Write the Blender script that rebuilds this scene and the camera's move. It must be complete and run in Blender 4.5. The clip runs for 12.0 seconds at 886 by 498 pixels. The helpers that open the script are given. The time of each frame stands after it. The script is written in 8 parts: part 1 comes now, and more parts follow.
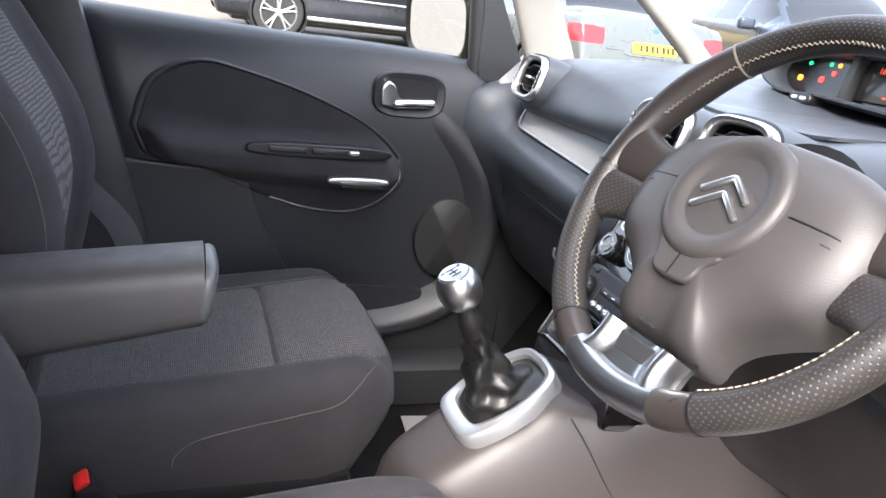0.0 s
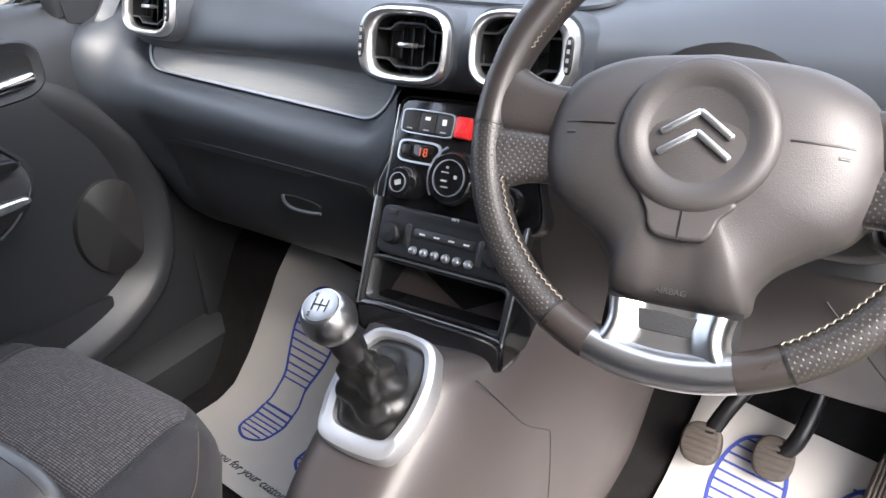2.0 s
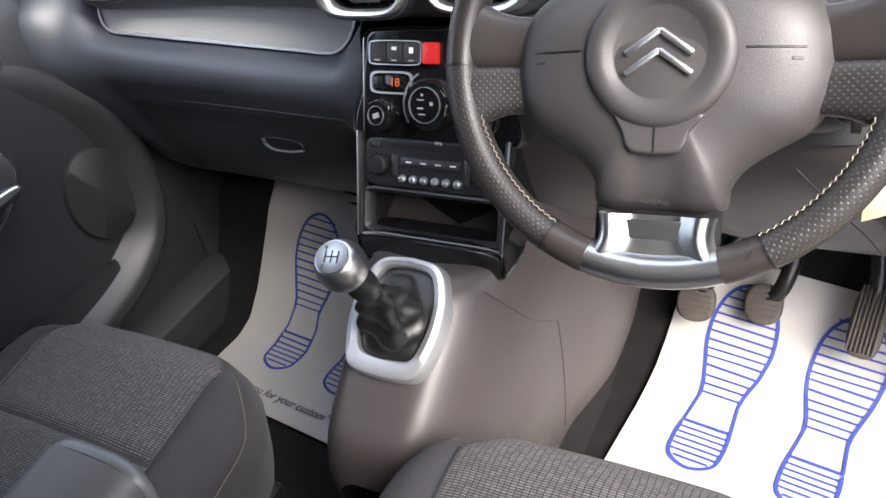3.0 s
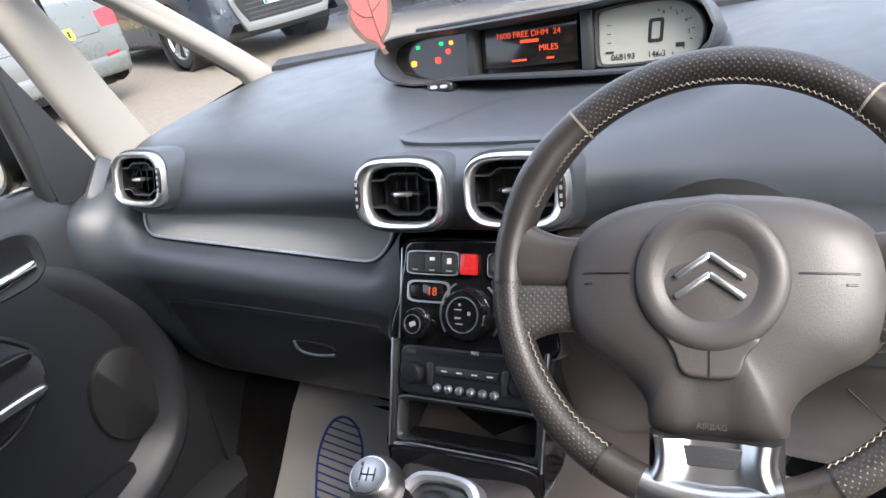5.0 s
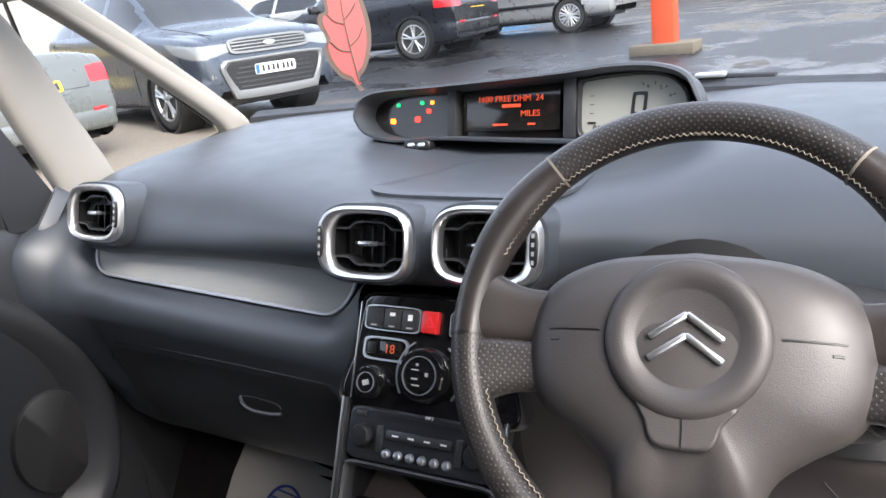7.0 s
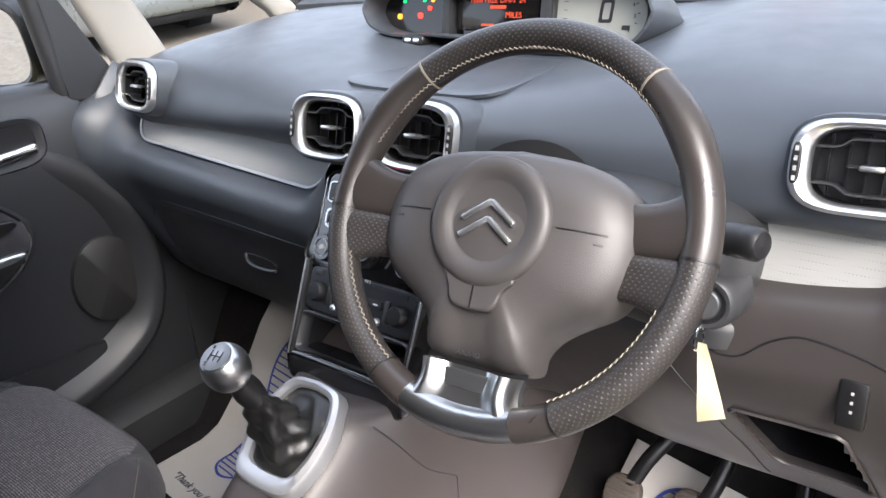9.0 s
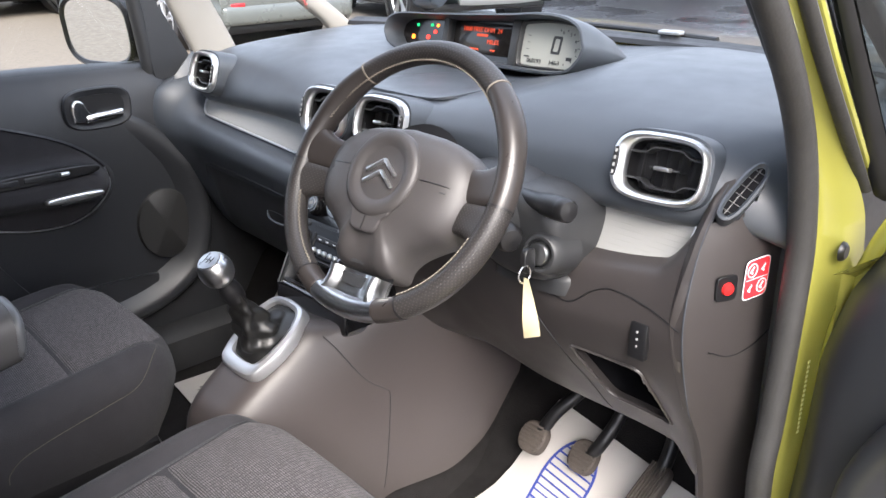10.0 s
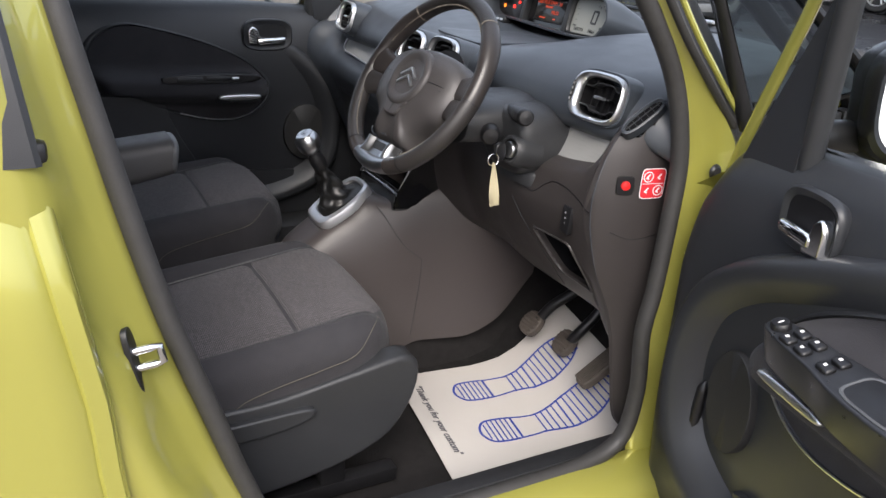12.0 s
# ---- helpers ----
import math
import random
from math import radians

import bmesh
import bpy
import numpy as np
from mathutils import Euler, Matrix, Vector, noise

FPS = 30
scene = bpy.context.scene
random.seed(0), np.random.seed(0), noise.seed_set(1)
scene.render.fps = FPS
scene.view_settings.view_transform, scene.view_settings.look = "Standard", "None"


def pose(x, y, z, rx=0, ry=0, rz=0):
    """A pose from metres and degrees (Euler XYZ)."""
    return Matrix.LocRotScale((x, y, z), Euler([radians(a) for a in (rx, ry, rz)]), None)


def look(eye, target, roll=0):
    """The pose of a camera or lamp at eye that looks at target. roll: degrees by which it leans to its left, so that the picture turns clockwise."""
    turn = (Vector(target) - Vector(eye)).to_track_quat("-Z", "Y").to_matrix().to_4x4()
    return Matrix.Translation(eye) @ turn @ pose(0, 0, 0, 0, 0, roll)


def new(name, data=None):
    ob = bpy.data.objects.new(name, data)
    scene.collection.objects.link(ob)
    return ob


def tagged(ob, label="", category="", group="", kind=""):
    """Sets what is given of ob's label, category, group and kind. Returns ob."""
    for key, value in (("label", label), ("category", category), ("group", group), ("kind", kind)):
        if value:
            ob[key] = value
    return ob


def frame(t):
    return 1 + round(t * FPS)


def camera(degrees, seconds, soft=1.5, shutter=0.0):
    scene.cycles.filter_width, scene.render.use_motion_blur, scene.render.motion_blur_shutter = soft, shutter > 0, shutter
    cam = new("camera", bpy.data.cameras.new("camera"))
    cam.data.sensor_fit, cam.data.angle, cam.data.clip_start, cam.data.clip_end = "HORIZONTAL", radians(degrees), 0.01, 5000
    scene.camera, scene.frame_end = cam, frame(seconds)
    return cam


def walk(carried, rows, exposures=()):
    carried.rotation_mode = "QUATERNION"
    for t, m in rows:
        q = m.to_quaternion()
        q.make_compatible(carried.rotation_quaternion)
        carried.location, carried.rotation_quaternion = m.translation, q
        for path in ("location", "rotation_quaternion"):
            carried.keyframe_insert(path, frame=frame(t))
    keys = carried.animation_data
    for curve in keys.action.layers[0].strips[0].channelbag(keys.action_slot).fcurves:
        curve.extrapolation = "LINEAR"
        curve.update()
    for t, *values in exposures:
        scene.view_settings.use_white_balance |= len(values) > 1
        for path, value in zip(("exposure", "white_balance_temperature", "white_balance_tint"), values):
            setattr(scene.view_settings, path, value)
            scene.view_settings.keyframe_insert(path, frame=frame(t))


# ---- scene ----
cam = camera(58.0, 12.0)
PATH = [
    (0, (0.857, -0.637, 1.179), (-0.945, 0.003, 0.593), 7.3),
    (0.5, (0.687, -0.704, 1.178), (-0.963, 0.277, 0.618), 5.7),
    (1, (0.62, -0.739, 1.188), (-0.802, 0.513, 0.547), 3.0),
    (1.5, (0.553, -0.758, 1.214), (-0.68, 0.635, 0.479), -0.6),
    (2, (0.52, -0.775, 1.264), (-0.532, 0.657, 0.346), -4.5),
    (2.5, (0.519, -0.778, 1.31), (-0.436, 0.565, 0.178), -10.6),
    (2.7, (0.521, -0.782, 1.322), (-0.421, 0.518, 0.13), -13.4),
    (4.3, (0.517, -0.805, 1.357), (-0.48, 0.579, 0.312), -14.6),
    (4.5, (0.514, -0.797, 1.357), (-0.499, 0.634, 0.396), -14.3),
    (5, (0.491, -0.783, 1.353), (-0.539, 0.75, 0.585), -12.4),
    (5.5, (0.465, -0.755, 1.343), (-0.559, 0.85, 0.732), -10.4),
    (6, (0.462, -0.757, 1.332), (-0.551, 0.867, 0.754), -8.8),
    (6.5, (0.467, -0.754, 1.317), (-0.535, 0.879, 0.746), -7.7),
    (7, (0.476, -0.753, 1.302), (-0.504, 0.891, 0.722), -6.7),
    (7.5, (0.503, -0.741, 1.271), (-0.457, 0.892, 0.63), -5.9),
    (7.7, (0.521, -0.737, 1.266), (-0.43, 0.875, 0.56), -5.8),
    (9.3, (0.824, -0.731, 1.321), (-0.435, 0.599, 0.518), -4.0),
    (9.5, (0.899, -0.748, 1.323), (-0.393, 0.552, 0.525), -2.5),
    (10, (1.106, -0.82, 1.334), (-0.271, 0.432, 0.603), -1.2),
    (10.5, (1.323, -0.773, 1.314), (-0.111, 0.406, 0.569), 0.3),
    (11, (1.564, -0.705, 1.315), (-0.009, 0.271, 0.559), 2.6),
    (11.5, (1.65, -0.777, 1.33), (0.049, 0.145, 0.564), 2.7),
    (12, (1.674, -0.869, 1.318), (0.048, 0.026, 0.572), 3.6),
]
walk(cam, [(t, look(eye, target, roll)) for t, eye, target, roll in PATH],
     exposures=[(0.0, 2.80), (0.5, 2.68), (1.0, 2.72), (2.0, 2.74), (2.5, 2.44), (4.5, 2.55), (5.5, 2.37), (7.7, 2.30), (9.5, 2.4), (10.5, 2.2), (11.0, 2.05), (11.5, 1.68), (12.0, 1.28)])

# ---- world, sun and exposure ----
world = bpy.data.worlds.new("overcast_sky")
scene.world = world
world.use_nodes = True
wn = world.node_tree.nodes
wl = world.node_tree.links
sky = wn.new("ShaderNodeTexSky")
sky.sky_type = "NISHITA"
sky.sun_disc = False
sky.sun_elevation = radians(42)
sky.sun_rotation = radians(117)
sky.air_density = 1.0
sky.dust_density = 4.0
sky.ozone_density = 1.0
soft = wn.new("ShaderNodeMixRGB")
soft.inputs[0].default_value = 0.55
soft.inputs[2].default_value = (7.2, 7.6, 9.2, 1)
wl.new(sky.outputs[0], soft.inputs[1])
wl.new(soft.outputs[0], wn["Background"].inputs[0])
wn["Background"].inputs[1].default_value = 0.12
sun_data = bpy.data.lights.new("sun", "SUN")
sun_data.energy = 1.95
sun_data.angle = radians(35)
sun_data.color = (1.0, 0.94, 0.89)
sun = new("sun", sun_data)
sun.matrix_world = look((6.9, -3.5, 7.0), (0, 0, 0))

# ---- materials ----
def material(name, colour, rough=0.5, metal=0.0, grain=0.0, size=400.0, vary=0.0, vsize=6.0, coat=0.0, spec=0.5, wear=0.0):
    """A procedural surface: base colour with a slow variation, a fine grain in relief, and worn patches in the gloss."""
    m = bpy.data.materials.new(name)
    m.use_nodes = True
    n, l = m.node_tree.nodes, m.node_tree.links
    b = n["Principled BSDF"]
    b.inputs["Base Color"].default_value = (*colour, 1)
    b.inputs["Roughness"].default_value = rough
    b.inputs["Metallic"].default_value = metal
    b.inputs["Coat Weight"].default_value = coat
    b.inputs["Specular IOR Level"].default_value = spec
    co = n.new("ShaderNodeTexCoord")
    if vary:
        t = n.new("ShaderNodeTexNoise")
        t.inputs["Scale"].default_value = vsize
        t.inputs["Detail"].default_value = 6
        l.new(co.outputs["Object"], t.inputs["Vector"])
        mix = n.new("ShaderNodeMixRGB")
        mix.inputs[1].default_value = (*[c * (1 - vary) for c in colour], 1)
        mix.inputs[2].default_value = (*[min(1, c * (1 + vary)) for c in colour], 1)
        l.new(t.outputs[0], mix.inputs[0])
        l.new(mix.outputs[0], b.inputs["Base Color"])
        r = n.new("ShaderNodeMapRange")
        r.inputs[1].default_value, r.inputs[2].default_value = 0.3, 0.7
        r.inputs[3].default_value, r.inputs[4].default_value = max(0.02, rough - 0.08 * min(1, vary / 0.1) - wear), min(1, rough + 0.08 * min(1, vary / 0.1))
        t2 = n.new("ShaderNodeTexNoise")
        t2.inputs["Scale"].default_value = vsize * 2.7
        t2.inputs["Detail"].default_value = 4
        l.new(co.outputs["Object"], t2.inputs["Vector"])
        l.new(t2.outputs[0], r.inputs[0])
        l.new(r.outputs[0], b.inputs["Roughness"])
    if grain:
        v = n.new("ShaderNodeTexVoronoi")
        v.inputs["Scale"].default_value = size
        l.new(co.outputs["Object"], v.inputs["Vector"])
        bump = n.new("ShaderNodeBump")
        bump.inputs["Strength"].default_value = grain
        bump.inputs["Distance"].default_value = 0.0006
        l.new(v.outputs["Distance"], bump.inputs["Height"])
        l.new(bump.outputs[0], b.inputs["Normal"])
    return m


def glowing(name, colour, strength):
    m = bpy.data.materials.new(name)
    m.use_nodes = True
    b = m.node_tree.nodes["Principled BSDF"]
    b.inputs["Base Color"].default_value = (*[c * 0.3 for c in colour], 1)
    b.inputs["Emission Color"].default_value = (*colour, 1)
    b.inputs["Emission Strength"].default_value = strength
    return m


def glass_material(name, tint, rough=0.0, clear=0.92):
    """Thin window glass: mostly clear with a Fresnel gloss."""
    m = bpy.data.materials.new(name)
    m.use_nodes = True
    n, l = m.node_tree.nodes, m.node_tree.links
    n.remove(n["Principled BSDF"])
    out = n["Material Output"]
    tr = n.new("ShaderNodeBsdfTransparent")
    tr.inputs[0].default_value = (*[c * clear for c in tint], 1)
    gl = n.new("ShaderNodeBsdfGlossy")
    gl.inputs["Roughness"].default_value = rough
    fr = n.new("ShaderNodeLayerWeight")
    fr.inputs[0].default_value = 0.5
    pw = n.new("ShaderNodeMath")
    pw.operation = "POWER"
    pw.inputs[1].default_value = 5.0
    l.new(fr.outputs["Facing"], pw.inputs[0])
    sc = n.new("ShaderNodeMath")
    sc.operation = "MULTIPLY_ADD"
    sc.inputs[1].default_value, sc.inputs[2].default_value = 0.35, 0.025
    l.new(pw.outputs[0], sc.inputs[0])
    mix = n.new("ShaderNodeMixShader")
    l.new(sc.outputs[0], mix.inputs[0])
    l.new(tr.outputs[0], mix.inputs[1])
    l.new(gl.outputs[0], mix.inputs[2])
    l.new(mix.outputs[0], out.inputs[0])
    return m


def woven_material(name, dark, light, pitch):
    """Seat cloth: short raised threads in staggered rows."""
    m = bpy.data.materials.new(name)
    m.use_nodes = True
    n, l = m.node_tree.nodes, m.node_tree.links
    b = n["Principled BSDF"]
    b.inputs["Roughness"].default_value = 0.9
    b.inputs["Sheen Weight"].default_value = 0.06
    co = n.new("ShaderNodeTexCoord")
    wob = n.new("ShaderNodeTexNoise")
    wob.inputs["Scale"].default_value = 16
    l.new(co.outputs["Object"], wob.inputs["Vector"])
    add = n.new("ShaderNodeVectorMath")
    add.operation = "MULTIPLY_ADD"
    add.inputs[1].default_value = (0.010, 0.004, 0)
    l.new(wob.outputs["Color"], add.inputs[0])
    l.new(co.outputs["Object"], add.inputs[2])
    br = n.new("ShaderNodeTexBrick")
    br.offset = 0.0
    br.inputs["Scale"].default_value = 1.0
    br.inputs["Brick Width"].default_value = pitch * 0.55
    br.inputs["Row Height"].default_value = pitch * 1.35
    br.inputs["Mortar Size"].default_value = pitch * 0.14
    br.inputs["Mortar Smooth"].default_value = 0.6
    br.inputs["Color1"].default_value = (*light, 1)
    br.inputs["Color2"].default_value = (*[c * 0.6 for c in light], 1)
    br.inputs["Mortar"].default_value = (*dark, 1)
    turn = n.new("ShaderNodeMapping")
    turn.inputs["Rotation"].default_value = (0, 0, math.pi / 2)
    l.new(add.outputs[0], turn.inputs["Vector"])
    l.new(turn.outputs[0], br.inputs["Vector"])
    l.new(br.outputs["Color"], b.inputs["Base Color"])
    bump = n.new("ShaderNodeBump")
    bump.inputs["Strength"].default_value = 0.5
    bump.inputs["Distance"].default_value = 0.0015
    bump.invert = True
    l.new(br.outputs["Fac"], bump.inputs["Height"])
    l.new(bump.outputs[0], b.inputs["Normal"])
    return m


def dotted_material(name, base, dot, pitch, rough=0.5, depth=0.4, metal=0.0, uv=False):
    """A surface with a regular field of small pits."""
    m = material(name, base, rough, metal)
    n, l = m.node_tree.nodes, m.node_tree.links
    b = n["Principled BSDF"]
    co = n.new("ShaderNodeTexCoord")
    v = n.new("ShaderNodeTexVoronoi")
    v.inputs["Scale"].default_value = 1 / pitch
    v.inputs["Randomness"].default_value = 0.0
    if uv:
        v.voronoi_dimensions = "2D"
        turn = n.new("ShaderNodeMapping")
        turn.inputs["Rotation"].default_value = (0, 0, radians(45))
        l.new(co.outputs["UV"], turn.inputs["Vector"])
        l.new(turn.outputs[0], v.inputs["Vector"])
    else:
        l.new(co.outputs["Object"], v.inputs["Vector"])
    ramp = n.new("ShaderNodeMapRange")
    ramp.inputs[1].default_value, ramp.inputs[2].default_value = 0.14, 0.26
    l.new(v.outputs["Distance"], ramp.inputs[0])
    mix = n.new("ShaderNodeMixRGB")
    mix.inputs[1].default_value = (*dot, 1)
    mix.inputs[2].default_value = (*base, 1)
    l.new(ramp.outputs[0], mix.inputs[0])
    l.new(mix.outputs[0], b.inputs["Base Color"])
    bump = n.new("ShaderNodeBump")
    bump.inputs["Strength"].default_value = depth
    bump.inputs["Distance"].default_value = 0.001
    l.new(ramp.outputs[0], bump.inputs["Height"])
    l.new(bump.outputs[0], b.inputs["Normal"])
    return m


DASH = material("dash_plastic", (0.035, 0.041, 0.050), 0.44, spec=0.72, grain=0.06, size=900, vary=0.04, vsize=9)
TRIM = material("grey_plastic", (0.052, 0.0445, 0.0435), 0.38, spec=0.42, grain=0.08, size=1400, vary=0.05, vsize=7)
KNEE = material("dark_grey_plastic", (0.034, 0.030, 0.0295), 0.40, spec=0.42, grain=0.08, size=1400, vary=0.06, vsize=7)
DARK = material("dark_plastic", (0.023, 0.024, 0.026), 0.44, grain=0.25, size=900, vary=0.15, vsize=8)
BLACK = material("black_plastic", (0.008, 0.008, 0.009), 0.38, vary=0.2, vsize=14)
# near-black without gloss: the dark inside of openings is put into this colour
VOID = material("opening_black", (0.005, 0.005, 0.006), 0.95, spec=0.1)
RADIO_BLACK = material("radio_plastic", (0.013, 0.014, 0.017), 0.34, grain=0.1, size=900)
PIANO = material("piano_black", (0.008, 0.008, 0.009), 0.08, coat=0.6)
SILVER = material("satin_silver", (0.56, 0.57, 0.59), 0.42, 0.8)
CHROME = material("chrome", (0.78, 0.79, 0.8), 0.1, 1.0)
SATIN = material("satin_chrome", (0.66, 0.67, 0.68), 0.30, 0.95)
TRAY = dotted_material("perforated_grey_panel", (0.24, 0.240, 0.232), (0.18, 0.18, 0.174), 0.0034, 0.45)
LEATHER = material("worn_leather", (0.028, 0.024, 0.0225), 0.36, grain=0.12, size=800, vary=0.08, vsize=18, wear=0.03)
SPOKE = material("polished_grey_metal", (0.52, 0.53, 0.54), 0.30, 1.0)
AIRBAG = material("airbag_plastic", (0.045, 0.0415, 0.0415), 0.46, grain=0.2, size=1100, vary=0.08, vsize=9)
PERFORATED = dotted_material("perforated_leather", (0.022, 0.020, 0.0195), (0.050, 0.045, 0.042), 0.0040, 0.40, 0.35, uv=True)
SEAT_THREAD = material("dull_thread", (0.085, 0.075, 0.062), 0.9)
STITCH = material("pale_thread", (0.20, 0.178, 0.145), 0.85)
GAITER = material("gaiter_leather", (0.011, 0.011, 0.011), 0.34, grain=0.2, size=700)
ARMPAD = material("arm_leatherette", (0.052, 0.050, 0.050), 0.55, grain=0.12, size=700, vary=0.1, vsize=14)
CLOTH = material("dark_seat_cloth", (0.032, 0.031, 0.034), 0.88, grain=0.8, size=700, vary=0.25, vsize=12, spec=0.2)
WOVEN = woven_material("woven_seat_cloth", (0.011, 0.010, 0.012), (0.120, 0.109, 0.112), 0.0052)
CLOTH.node_tree.nodes["Principled BSDF"].inputs["Sheen Weight"].default_value = 0.06
CARPET = material("dark_carpet", (0.016, 0.015, 0.015), 0.98, grain=1.0, size=420, vary=0.4, vsize=30, spec=0.1)
RUBBER = material("rubber_seal", (0.032, 0.031, 0.030), 0.6, grain=0.3, size=300, vary=0.2, vsize=20)
BEIGE = material("pale_pillar_trim", (0.27, 0.257, 0.235), 0.75, grain=0.3, size=500, vary=0.05, vsize=10)
LIME = material("lime_green_paint", (0.37, 0.355, 0.078), 0.24, 0.3, vary=0.02, vsize=5, coat=1.0)
PAPER = material("white_paper", (0.47, 0.448, 0.42), 0.75, vary=0.05, vsize=7)
BLUE_INK = material("blue_ink", (0.035, 0.06, 0.30), 0.6)
WEBBING = material("belt_webbing", (0.075, 0.077, 0.082), 0.6, grain=0.6, size=500)
RED = material("red_plastic", (0.55, 0.02, 0.02), 0.3)
STICKER = material("red_sticker", (0.65, 0.03, 0.04), 0.35)
WHITE = material("white_print", (0.8, 0.8, 0.8), 0.5)
GREY_PRINT = material("grey_print", (0.35, 0.35, 0.35), 0.5)
LEAF = material("coral_card", (0.62, 0.125, 0.125), 0.7, vary=0.06, vsize=30)
LEAF_EDGE = material("grey_brown_card", (0.14, 0.105, 0.09), 0.7)
LCD = material("grey_display", (0.26, 0.265, 0.24), 0.35, vary=0.04)
SCREEN = material("dark_display", (0.010, 0.009, 0.009), 0.12)
MAT_INK = material("grey_ink", (0.10, 0.10, 0.115), 0.6)
INK = material("dark_segments", (0.015, 0.016, 0.018), 0.4)
DOORP = material("door_plastic", (0.0215, 0.0230, 0.0260), 0.42, spec=0.5, grain=0.06, size=900, vary=0.03, vsize=8)
AMBER = glowing("amber_light", (1.0, 0.22, 0.02), 1.0)
RED_LIGHT = glowing("red_light", (1.0, 0.03, 0.02), 1.2)
GREEN_LIGHT = glowing("green_light", (0.02, 0.8, 0.25), 0.35)
DIM_TEXT = glowing("dim_orange_text", (1.0, 0.16, 0.05), 0.06)
ORANGE_TEXT = glowing("orange_red_text", (1.0, 0.10, 0.03), 0.16)
GLASS = glass_material("window_glass", (0.97, 1.0, 0.98), 0.0, 0.83)
# dark reflections on the driver's quarter pane are put into this tint
DARKENED_GLASS = glass_material("dark_glass", (0.85, 1.0, 0.96), 0.0, 0.30)
MIRROR = material("mirror_glass", (0.85, 0.87, 0.88), 0.01, 1.0)
CREAM = material("cream_ribbon", (0.42, 0.37, 0.24), 0.7, vary=0.1, vsize=40)
TRAY_EDGE = material("dull_grey_edge", (0.075, 0.078, 0.082), 0.40, vary=0.05)

# ---- building helpers ----
def part(name, bm, mat, parent=None, label="", smooth=40):
    """Links a bmesh as one mesh object, under a thing or a part."""
    me = bpy.data.meshes.new(name)
    bmesh.ops.recalc_face_normals(bm, faces=bm.faces)
    bm.to_mesh(me)
    bm.free()
    for p in me.polygons:
        p.use_smooth = smooth > 0
    if smooth:
        me.set_sharp_from_angle(angle=radians(smooth))
    for m in (mat if isinstance(mat, (list, tuple)) else (mat,)):
        me.materials.append(m)
    ob = new(name, me)
    if parent:
        ob.parent = parent
    if label:
        ob["label"] = label
    return ob


def thing(name, label, category, group="", kind="", at=None):
    ob = new(name)
    ob.empty_display_size = 0.05
    if at is not None:
        ob.matrix_world = at
    return tagged(ob, label, category, group, kind)


def spline(points, count):
    """Points along a smooth curve through the given ones."""
    p = np.array(points, float)
    d = np.r_[0, np.cumsum(np.linalg.norm(np.diff(p, axis=0), axis=1) ** 0.5 + 1e-5)]
    e = np.vstack([2 * p[0] - p[1], p, 2 * p[-1] - p[-2]])
    out = []
    for s in np.linspace(0, d[-1], count):
        i = min(max(int(np.searchsorted(d, s, "right")) - 1, 0), len(p) - 2)
        u = (s - d[i]) / (d[i + 1] - d[i])
        h = d[i + 1] - d[i]
        m0 = (p[i + 1] - e[i]) / (h + (d[i] - d[i - 1] if i else h)) * h
        m1 = (e[i + 3] - p[i]) / (h + (d[i + 2] - d[i + 1] if i + 2 < len(d) else h)) * h
        out.append((2 * u ** 3 - 3 * u ** 2 + 1) * p[i] + (u ** 3 - 2 * u ** 2 + u) * m0 + (3 * u ** 2 - 2 * u ** 3) * p[i + 1] + (u ** 3 - u ** 2) * m1)
    return np.array(out)


def grid(rows, loop_u=False, loop_v=False, cap=False, bm=None):
    """A skin over rows of points with the same count in each."""
    bm = bm or bmesh.new()
    v = [[bm.verts.new(tuple(float(c) for c in p)) for p in r] for r in rows]
    a, b = len(v), len(v[0])
    for i in range(a if loop_v else a - 1):
        for j in range(b if loop_u else b - 1):
            q = (v[i][j], v[i][(j + 1) % b], v[(i + 1) % a][(j + 1) % b], v[(i + 1) % a][j])
            if len(set(q)) == 4:
                bm.faces.new(q)
    if cap:
        bm.faces.new(v[0])
        bm.faces.new(v[-1][::-1])
    return bm


def tube(path, radius, seg=10, closed=False, bm=None, flat=1.0, cap=True):
    """A round bar along a path; radius may be a list."""
    p = np.array(path, float)
    n = len(p)
    r = np.broadcast_to(np.array(radius, float), (n,))
    t = (np.roll(p, -1, 0) - np.roll(p, 1, 0)) if closed else np.gradient(p, axis=0)
    t /= np.linalg.norm(t, axis=1)[:, None] + 1e-12
    up = np.array([0.0, 0, 1]) if abs(t[0][2]) < 0.9 else np.array([1.0, 0, 0])
    rows = []
    a = np.linspace(0, 2 * np.pi, seg, endpoint=False)
    for i in range(n):
        x = np.cross(t[i], up)
        x /= np.linalg.norm(x) + 1e-12
        up = np.cross(x, t[i])
        rows.append([p[i] + r[i] * (np.cos(k) * x + np.sin(k) * up * flat) for k in a])
    return grid(rows, loop_u=True, loop_v=closed, cap=cap and not closed, bm=bm)


def rounded(w, h, n=40, power=4.0):
    """A rounded rectangle (superellipse) outline in x, y."""
    a = np.linspace(0, 2 * np.pi, n, endpoint=False)
    c, s = np.cos(a), np.sin(a)
    return np.c_[w / 2 * np.sign(c) * np.abs(c) ** (2 / power), h / 2 * np.sign(s) * np.abs(s) ** (2 / power)]


def lift(outline, z):
    return np.c_[np.array(outline, float)[:, :2], np.full(len(outline), z)]


def placed(points, m):
    return [m @ Vector([float(c) for c in p]) for p in points]


